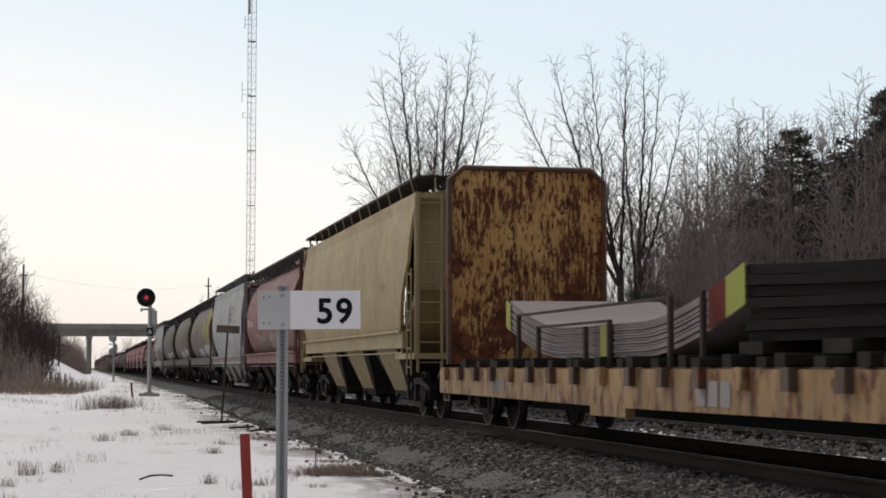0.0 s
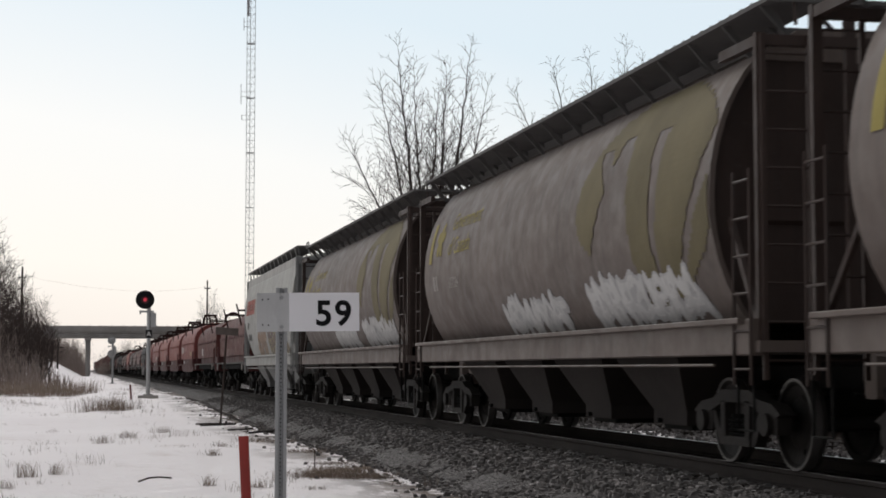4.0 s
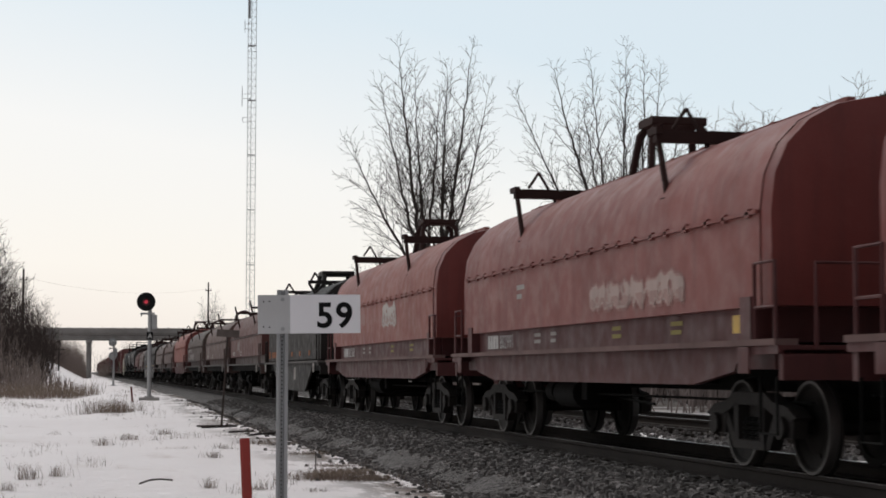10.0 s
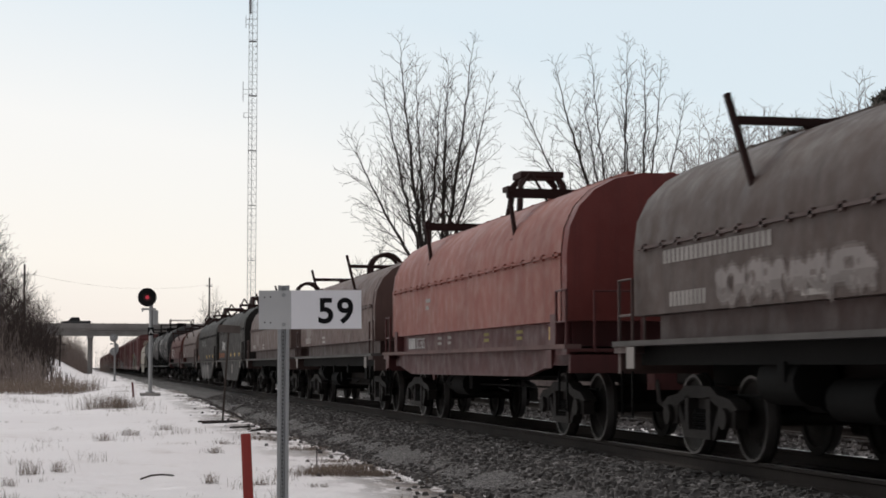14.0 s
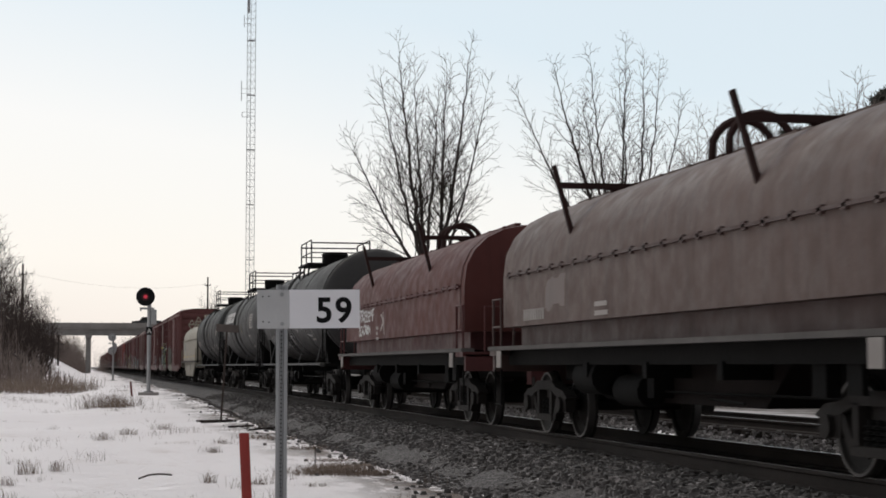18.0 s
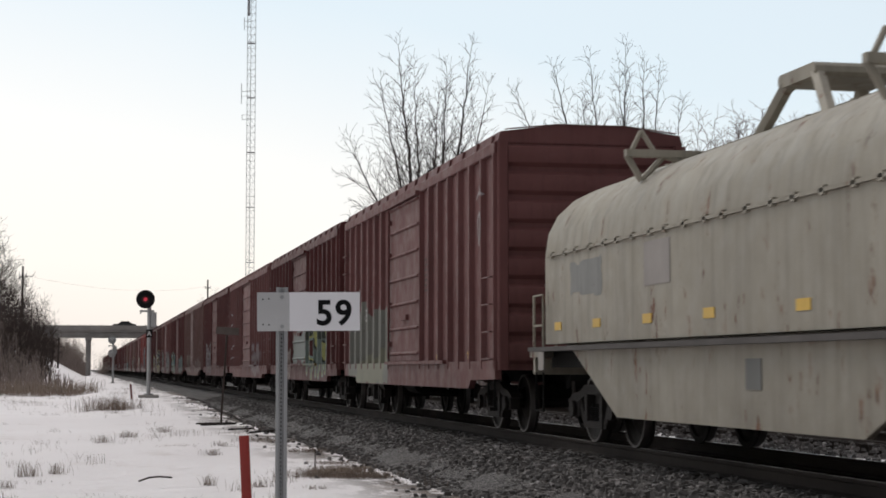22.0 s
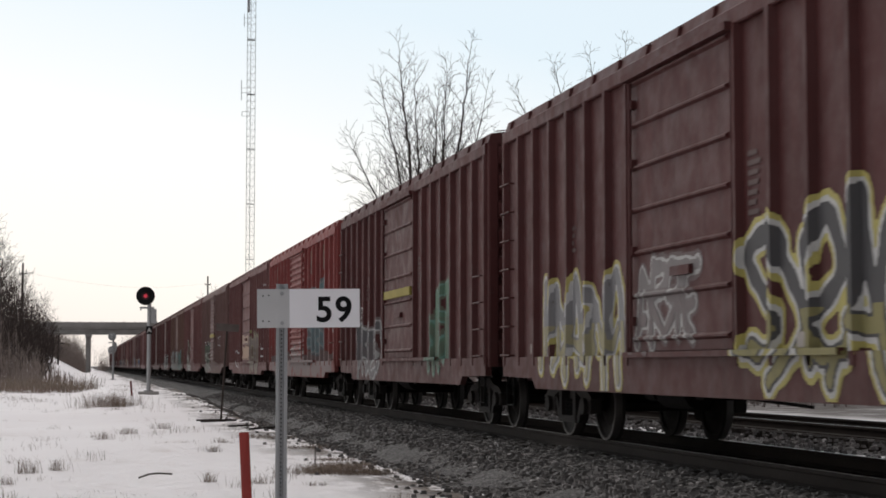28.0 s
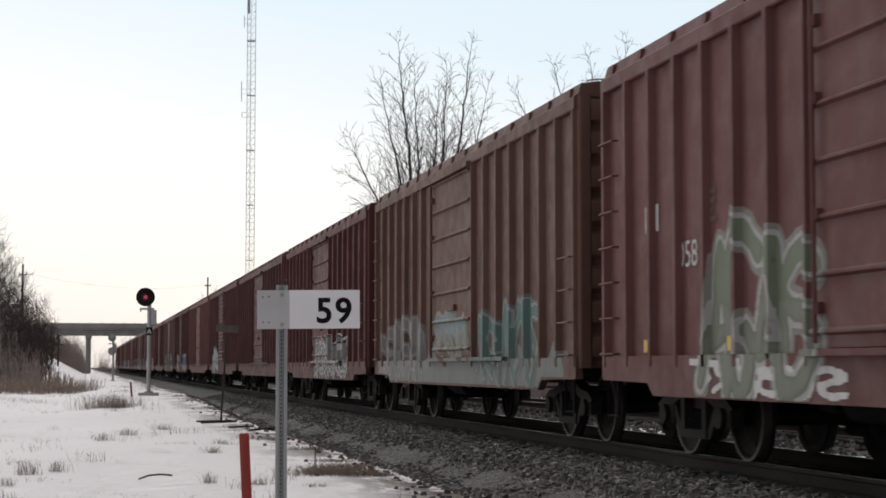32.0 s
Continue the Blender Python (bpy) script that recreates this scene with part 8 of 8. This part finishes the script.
        patch(c, 1.4, 3.4, 2.1, 2.3, PALE_RED, 6.0, hood_side, ragged=0.04, label="pale rubbed patch")
    elif n in (3, 4):
        patch(c, -3.0, -1.2, 1.9, 2.25, PALE_RED, n, hood_side, ragged=0.04, label="pale rubbed patch")
    elif n == 17:
        scrawl(c, 2.5, 4.5, 1.98, 2.28, W_, 2.0, hood_side, r=0.026, label="white sprayed scribble")
        scrawl(c, 3.0, 4.6, 1.68, 1.96, W_, 3.0, hood_side, r=0.026, label="white sprayed scribble")
        scrawl(c, 1.2, 1.6, 1.7, 2.3, CHALK, 5.0, hood_side, r=0.03, count=1)
    elif n == 10:
        piece(c, 0.2, 4.0, 1.62, 2.05, (0.22, 0.19, 0.18), (0.14, 0.11, 0.10), (0.10, 0.075, 0.066), 3.0, hood_side, label="smeared grey scribble")
    elif n == 7:
        patch(c, 3.1, 3.7, 2.1, 2.4, CHALK, 2.0, hood_side, ragged=0.03, step=0.03, label="white stencil patch")
    elif n == 14:
        scrawl(c, 2.9, 4.55, 1.74, 2.2, (0.50, 0.49, 0.48), 8.0, hood_side, r=0.045, count=5, label="white sprayed letters")
    elif n == 15:
        patch(c, -1.9, 3.4, 0.46, 1.16, (0.105, 0.10, 0.097), 3.0, even_side(1.40), ragged=0.16, label="pale worn primer patch")
        scrawl(c, 0.5, 3.5, 2.05, 2.4, (0.16, 0.16, 0.16), 2.0, hood_side)
    elif n in (8, 9, 12, 13, 16):
        patch(c, 4.2 - n % 3, 5.2 - n % 3, 1.8, 2.2, (0.16, 0.125, 0.115), n, hood_side, ragged=0.05, label="dull painted-out square")
    couple(c, rear_at(u) - 7.15)

# tank cars
for i, u in enumerate((448.3, 465.3, 483.2)):
    t = tank_car((TANKGREY, TANKGREY2, TANKGREY3)[i], ("dull black tank car with a squiggle of white spray paint", "dull black tank car with pale name blocks and scrawl", "clean black tank car with white data panels")[i], half=8.45)
    sf = on_tank(1.47)
    if i < 2:
        slotted(t, 6.4, 2.86, 0.42, 6, WHITE, sf, 0.55, 0.18, 0.3)
        bars(t, 6.5, 2.3, 0.22, 4, WHITE_DULL, sf, w=0.16, gap=0.4)
        bent_letters(t, "77183" if i else "77197", 5.4, 2.3, 0.30, WHITE_DULL, sf)
        data_lines(t, 5.6, 2.1, 3, FAINT_GREY, sf, 0.05, 1.0)
        patch(t, -6.1, -4.6, 2.45, 3.0, (0.085, 0.082, 0.08), 3.0, tank_side(1.47), ragged=0.01, label="grey data panel")
        data_lines(t, -4.7, 2.92, 6, WHITE_DULL, lambda y, z: (on_tank(1.47)(y, z)[0] - 0.004, y, z), 0.05, 1.3)
        decal(t, lambda y, z: min(y + 4.6, -3.9 - y, z - 1.75, 2.2 - z) < 0.05, -4.6, -3.9, 1.75, 2.2, 0.05, WHITE_DULL, sf, "notice_frame", "pale outlined data frame")
    else:
        bars(t, 6.9, 2.1, 0.24, 4, WHITE_DULL, sf, w=0.16, gap=0.35)
        bent_letters(t, "54986", 5.9, 2.1, 0.31, WHITE_DULL, sf)
        data_lines(t, 6.6, 1.92, 2, FAINT_GREY, sf, 0.05, 1.6)
        for y, z, r in ((-1.2, 1.95, 5), (-3.0, 2.0, 2), (-4.4, 2.0, 6), (-6.0, 2.85, 6)):
            data_lines(t, y, z, r, WHITE_DULL, sf, 0.04, 0.8)
    if i == 0:
        wave = bent([(3.8, 2.1), (3.4, 2.25), (3.0, 1.95), (2.4, 2.3), (1.9, 2.0), (1.4, 2.45), (0.9, 2.05), (0.5, 2.4), (0.0, 1.9), (-0.4, 2.1), (-0.9, 2.2), (-1.5, 2.05), (-2.0, 2.3), (-2.6, 2.1), (-3.0, 2.35), (-3.4, 1.95), (-4.3, 1.88)])
        film(t, lambda Y, Z: stroke_distance(Y, Z, list(zip(wave[:-1], wave[1:]))) - 0.03, -4.5, 4.0, 1.7, 2.6, (0.30, 0.29, 0.28), tank_side(1.47), 0.006, 0.03, name="graffiti", label="long wavering white spray line")
        scrawl(t, 0.4, 3.6, 1.6, 2.0, (0.30, 0.29, 0.28), 2.7, tank_side(1.47), label="thin white scribble")
        piece(t, 4.6, 6.6, 1.6, 2.05, (0.10, 0.10, 0.10), (0.22, 0.21, 0.20), (0.05, 0.05, 0.05), 6.1, tank_side(1.47), label="small white scribble")
    for y in (5.2, 2.6, -1.3, -3.8):
        decal(t, lambda a, z: True, y, y + 0.05, 2.3, 2.7, 0.05, YELLOW_DULL, sf, "reflector", "thin yellow reflector strip")
    couple(t, rear_at(u) - 7.75)

c = coil_car(COILWHITE, COILWHITE, belly=COILWHITE, style="truss", deep="belly", panel=False, label="cream white coil car streaked with rust, deep side plates")
for y in (6.0, 4.2, 2.2, 0.2, -2.2, -4.4):
    part("reflector", Shape().box(-1.41, -1.401, y - 0.16, y + 0.16, 1.52, 1.63), REFLECT, c, "yellow reflector")
patch(c, 4.0, 5.4, 1.95, 2.4, (0.20, 0.20, 0.19), 1.0, even_side(1.40), ragged=0.03, label="grey painted-out patch")
part("name_patch", Shape().box(-1.408, -1.401, 1.4, 2.3, 1.95, 2.45), WHITE_DULL, c, "pale square patch")
part("name_patch", Shape().box(-1.410, -1.401, -1.2, -0.8, 0.8, 1.1), PATCHGREY, c, "dark data plate")
couple(c, rear_at(498.6) - 7.15 - 0.7)

# boxcars: tone, door, sill, spray paint, lettering
TONE = {"m": (0.067, 0.0174, 0.0166), "d": (0.060, 0.0160, 0.0152), "b": (0.104, 0.056, 0.050), "r": (0.160, 0.034, 0.031), "l": (0.108, 0.042, 0.040), "t": (0.098, 0.050, 0.039)}
GREYGREEN = (0.155, 0.155, 0.135)
BOXES = [
    ("l", "plug", "straight", [], "555"),
    ("m", "plug", "straight", [(-6.0, -1.3, 0.75, 2.75, (0.035, 0.04, 0.03), (0.33, 0.33, 0.12), (0.20, 0.26, 0.24), 3.1), (2.0, 5.3, 0.72, 1.8, (0.20, 0.16, 0.14), (0.28, 0.24, 0.22), (0.10, 0.05, 0.045), 8.0)], "stripe"),
    ("l", "plug", "straight", [(-5.3, -2.2, 0.72, 1.95, (0.24, 0.20, 0.20), (0.19, 0.15, 0.16), (0.15, 0.09, 0.09), 2.2)], ""),
    ("m", "plug", "straight", [(1.8, 5.3, 0.72, 2.25, (0.17, 0.145, 0.15), (0.23, 0.20, 0.20), (0.12, 0.08, 0.085), 4.6)], "railway"),
    ("b", "corrugated", "belly", [(1.8, 5.4, 0.8, 1.8, (0.15, 0.115, 0.10), (0.20, 0.16, 0.14), (0.12, 0.075, 0.068), 7.7)], ""),
    ("m", "plug", "straight", [(2.0, 7.0, 0.7, 2.1, TL, W_, GN, 5.2), (-6.6, -2.0, 0.7, 1.9, (0.16, 0.19, 0.18), TL, (0.12, 0.09, 0.09), 3.7)], ""),
    ("l", "plug", "straight", [(2.2, 6.0, 0.65, 2.3, (0.20, 0.20, 0.19), K_, (0.30, 0.29, 0.28), 1.9), (-6.0, -1.8, 0.65, 2.3, (0.26, 0.25, 0.24), K_, G_, 2.9)], "railway"),
    ("d", "plug", "straight", [(-7.0, -1.8, 0.72, 2.6, (0.055, 0.052, 0.055), (0.46, 0.45, 0.44), (0.38, 0.33, 0.10), 9.4), (1.9, 5.7, 0.72, 2.15, (0.19, 0.185, 0.19), (0.44, 0.43, 0.43), (0.36, 0.31, 0.10), 2.8), (-0.7, 1.5, 1.2, 2.3, (0.16, 0.14, 0.14), (0.36, 0.35, 0.34), (0.11, 0.075, 0.075), 3.9)], ""),
    ("d", "plug", "straight", [(-4.8, -3.1, 0.9, 2.55, (0.09, 0.16, 0.11), (0.13, 0.24, 0.20), (0.10, 0.10, 0.07), 0.9), (2.0, 5.2, 0.72, 2.05, (0.12, 0.115, 0.12), (0.36, 0.36, 0.35), (0.15, 0.12, 0.12), 4.1)], "stripe27"),
    ("r", "corrugated", "straight", [(-5.9, -1.9, 1.3, 3.2, (0.13, 0.19, 0.20), (0.20, 0.22, 0.22), (0.13, 0.13, 0.14), 6.6)], "red"),
    ("l", "plug", "straight", [(-5.1, -1.6, 0.75, 2.3, (0.24, 0.20, 0.18), (0.30, 0.28, 0.20), (0.16, 0.12, 0.09), 1.1)], "245"),
    ("b", "corrugated", "belly", [(1.6, 5.2, 0.7, 2.2, (0.10, 0.12, 0.085), (0.055, 0.05, 0.05), (0.36, 0.35, 0.32), 2.5)], "stripe"),
    ("l", "plug", "straight", [(1.4, 4.6, 0.75, 2.55, (0.14, 0.165, 0.115), (0.36, 0.35, 0.34), (0.20, 0.19, 0.17), 8.8)], "058"),
    ("t", "plug", "straight", [(2.4, 6.9, 0.7, 2.0, (0.22, 0.22, 0.21), (0.30, 0.30, 0.29), (0.17, 0.16, 0.15), 6.1), (-5.9, -1.9, 0.7, 2.05, (0.09, 0.155, 0.14), (0.24, 0.27, 0.26), (0.12, 0.14, 0.13), 4.4), (-1.4, 1.4, 1.2, 2.0, (0.15, 0.20, 0.22), (0.25, 0.25, 0.2), (0.2, 0.17, 0.12), 1.4)], ""),
    ("m", "plug", "straight", [(-5.0, 1.0, 0.7, 1.9, (0.2, 0.19, 0.19), K_, W_, 5.5)], ""),
    ("d", "plug", "straight", [], ""), ("m", "corrugated", "straight", [(1.8, 5.5, 0.7, 1.9, W_, G_, TL, 1.5)], ""), ("l", "plug", "straight", [], ""),
]
# slack between the couplings, car by car
SLACK = [0.07, 0.20, 0.20, 0.10, 0.45, 0.45, 0.45, 0.50, 0.50, 0.40, 0.15, 0.92, 0.85, 0.85]
for i in range(32):
    u = 514.8 + 16.175 * i
    if i < len(BOXES):
        tone, door, sill, tags, extra = BOXES[i]
        m = paint("boxcar_paint", TONE[tone], seed=100 + i * 1.7, streak=0.5, low=0.75 if tone == "r" else 0.22, gloss=0.21)
    else:
        tone, door, sill, extra = "mldb"[i % 4], "plug" if i % 3 else "corrugated", "straight", ""
        pick = random.Random(i)
        a = pick.uniform(1.8, 3.0)
        ink = pick.choice((W_, G_, TL, TAN, GN))
        tags = [(a, a + pick.uniform(2, 4), 0.75, 2.0, ink, pick.choice((W_, K_)), G_, i + 0.3), (-6.0, -6.0 + pick.uniform(2, 4), 0.75, 1.9, pick.choice((W_, G_, BL)), W_, ink, i + 0.6)] if i % 5 else []
        m = FAR_PAINT[tone] if i > len(BOXES) + 3 else paint("boxcar_paint", TONE[tone], seed=100 + i * 1.7, streak=0.5, gloss=0.21)
        FAR_PAINT[tone] = m
    c = boxcar(m, door=door, sill=sill, far=i > 18, roof_stubs=tone != "b", trim=None)
    word = {"m": "maroon", "d": "dark maroon", "b": "grey-brown", "r": "bright red", "l": "faded maroon", "t": "tan-brown"}[tone]
    sf = flat_side(1.475)
    side, lines, low = boxcar_side(door, sill, 7.8, 7, 4.70)
    for y0, y1, z0, z1, fill, line, other, sd in tags:
        piece(c, y0, y1, z0, z1, fill, line, other, sd, side, lines, 0.028 if i < 14 else 0.08, low)
    if i == 0:
        patch(c, 1.7, 7.2, 0.6, 2.3, GREYGREEN, 2.0, side, lines, 0.13, 0.06, low, label="ragged grey-green painted-out patch")
        patch(c, 2.2, 6.0, 0.6, 1.3, (0.19, 0.19, 0.14), 6.0, side, lines, 0.15, 0.06, low, lift=0.006)
        scrawl(c, -6.9, -6.3, 3.0, 4.0, (0.34, 0.31, 0.31), 3.0, side, lines, 0.026, 2)
    elif i == 1:
        patch(c, -1.4, 1.4, 1.2, 2.1, (0.13, 0.15, 0.14), 1.0, side, lines, 0.1, label="grey-blue patch on the door")
        scrawl(c, -6.9, -6.1, 2.2, 2.9, W_, 6.0, side, lines, 0.028, 2)
    elif i == 2:
        scrawl(c, -7.2, -6.2, 2.6, 3.3, (0.36, 0.34, 0.34), 2.0, side, lines, 0.035, 2)
        scrawl(c, 5.2, 6.9, 1.3, 2.1, (0.28, 0.24, 0.24), 5.0, side, lines, 0.028)
        scrawl(c, 6.2, 7.4, 2.6, 3.5, (0.30, 0.27, 0.27), 9.0, side, lines, 0.026, 2)
    elif i == 4:
        patch(c, -7.4, -1.8, 0.95, 1.5, (0.16, 0.115, 0.105), 3.0, side, lines, 0.2, 0.06, low, label="dusty pale scuffs")
    elif i == 9:
        patch(c, -7.4, 7.4, 0.65, 1.45, (0.15, 0.105, 0.10), 5.0, side, lines, 0.22, 0.07, low, label="grey weathered lower panels")
        scrawl(c, -7.2, -6.6, 1.9, 2.8, W_, 3.0, side, lines, 0.024, 2)
    elif i == 10:
        patch(c, -1.2, 1.5, 1.22, 1.75, (0.33, 0.215, 0.15), 2.0, side, lines, 0.04, 0.04, label="raw tan door panel")
        patch(c, -0.9, 1.6, 1.85, 2.15, (0.30, 0.21, 0.155), 4.0, side, lines, 0.04, 0.04, label="raw tan door panel")
        patch(c, -4.6, -2.0, 1.9, 2.2, (0.24, 0.24, 0.10), 7.0, side, lines, 0.15, 0.05, label="yellow-green mist")
        scrawl(c, 3.2, 4.4, 0.9, 1.7, W_, 6.9, side, lines, 0.03, 2)
        scrawl(c, -7.4, -6.8, 2.9, 3.9, (0.36, 0.33, 0.33), 8.0, side, lines, 0.026, 2)
        scrawl(c, -6.4, -5.4, 1.2, 1.9, W_, 4.0, side, lines, 0.03, 2)
    elif i == 11:
        scrawl(c, 1.0, 5.4, 0.7, 2.3, W_, 8.0, side, lines, 0.026, 5)
        scrawl(c, -3.9, -3.1, 1.9, 2.3, (0.34, 0.31, 0.3), 2.0, side, lines, 0.03, 2)
        scrawl(c, -4.9, -4.2, 1.9, 2.8, (0.34, 0.31, 0.3), 3.0, side, lines, 0.026, 2)
    elif i == 12:
        scrawl(c, 0.9, 4.6, 0.72, 1.05, W_, 2.0, side, lines, 0.035, 6)
    elif i == 13:
        patch(c, -7.2, 7.2, 0.6, 1.2, (0.16, 0.165, 0.155), 3.0, side, lines, 0.14, 0.07, low, lift=0.002, label="grey weathered lower panels")
    if i < 16:
        data_lines(c, -1.9, 3.0, 7, FAINT, sf, 0.05, 0.34)
        data_lines(c, 4.3, 2.75, 4, FAINT, sf, 0.05, 0.3)
        for y in (6.2, 3.6, -3.2, -5.8):
            part("reflector", Shape().box(-1.487, -1.475, y - 0.17, y + 0.17, 1.16, 1.30), REFLECT if i % 3 == 0 else WHITE_DULL, c, "reflective patch")
    if extra in ("555", "245", "058", "stripe27"):
        num = extra.replace("stripe", "")
        letters(c, num, 5.2, 2.05, -1.475, 0.40, WHITE)
        bars(c, 6.3, 2.5, 0.3, 2, WHITE, sf, w=0.2)
    if extra == "railway":
        for k, cnt in enumerate((8, 7, 7)):
            bars(c, 7.0, 3.6 - 0.46 * k, 0.25, cnt, WHITE_DULL, sf, w=0.12, gap=0.8)
        bars(c, 6.8, 2.15, 0.3, 2, WHITE, sf, w=0.2)
        letters(c, "214107" if i == 3 else "211102", 6.8, 1.72, -1.475, 0.36, WHITE)
    if extra.startswith("stripe"):
        part("door_stripe", Shape().box(-1.575, -1.527, -1.5, 1.5, 2.36, 2.52), YELLOW, c, "yellow stripe across the door")
    if extra == "red":
        bars(c, 6.9, 2.55, 0.45, 5, WHITE, sf, w=0.3, gap=0.9)
        for y in (5.9, -2.6, -5.4):
            part("rust_patch", Shape().box(-1.487, -1.475, y - 0.38, y + 0.38, 3.55, 4.2), FLATRUST, c, "repaired rusty panel")
    couple(c, rear_at(u) - 7.8 + (SLACK[i] if i < len(SLACK) else 0.9), ("%s boxcar with a %s door%s" % (word, "corrugated" if door == "corrugated" else "smooth plug", ", sprayed with graffiti" if tags else " and dusty ribbed sides")))

def motions():
    """The train runs past at a steady pace; its wheels turn with it."""
    for car, y0 in CARS:
        walk(car, [(t, pose(TRACK_X, y0 - SPEED * t, 0)) for t in range(0, 33, 4)])
    for v, x, t_at, sense in TRAFFIC:
        lane = BRIDGE_Y - 2.0 if sense < 0 else BRIDGE_Y + 2.0
        walk(v, [(t, pose(x + sense * 17.3 * (t - t_at), lane, 8.38, 0, 0, 0 if sense < 0 else 180)) for t in range(0, 33, 4)])
    for k, dy in enumerate((-0.89, 0.89)):
        first = WHEELSETS[k][0]
        walk(first, [(i / FPS, pose(0, dy, 0.457, 86 * i)) for i in range(32 * FPS + 1)])
        act, slot = first.animation_data.action, first.animation_data.action_slot
        for w in WHEELSETS[k][1:]:
            w.rotation_mode = "QUATERNION"
            data = w.animation_data_create()
            data.action, data.action_slot = act, slot


motions()
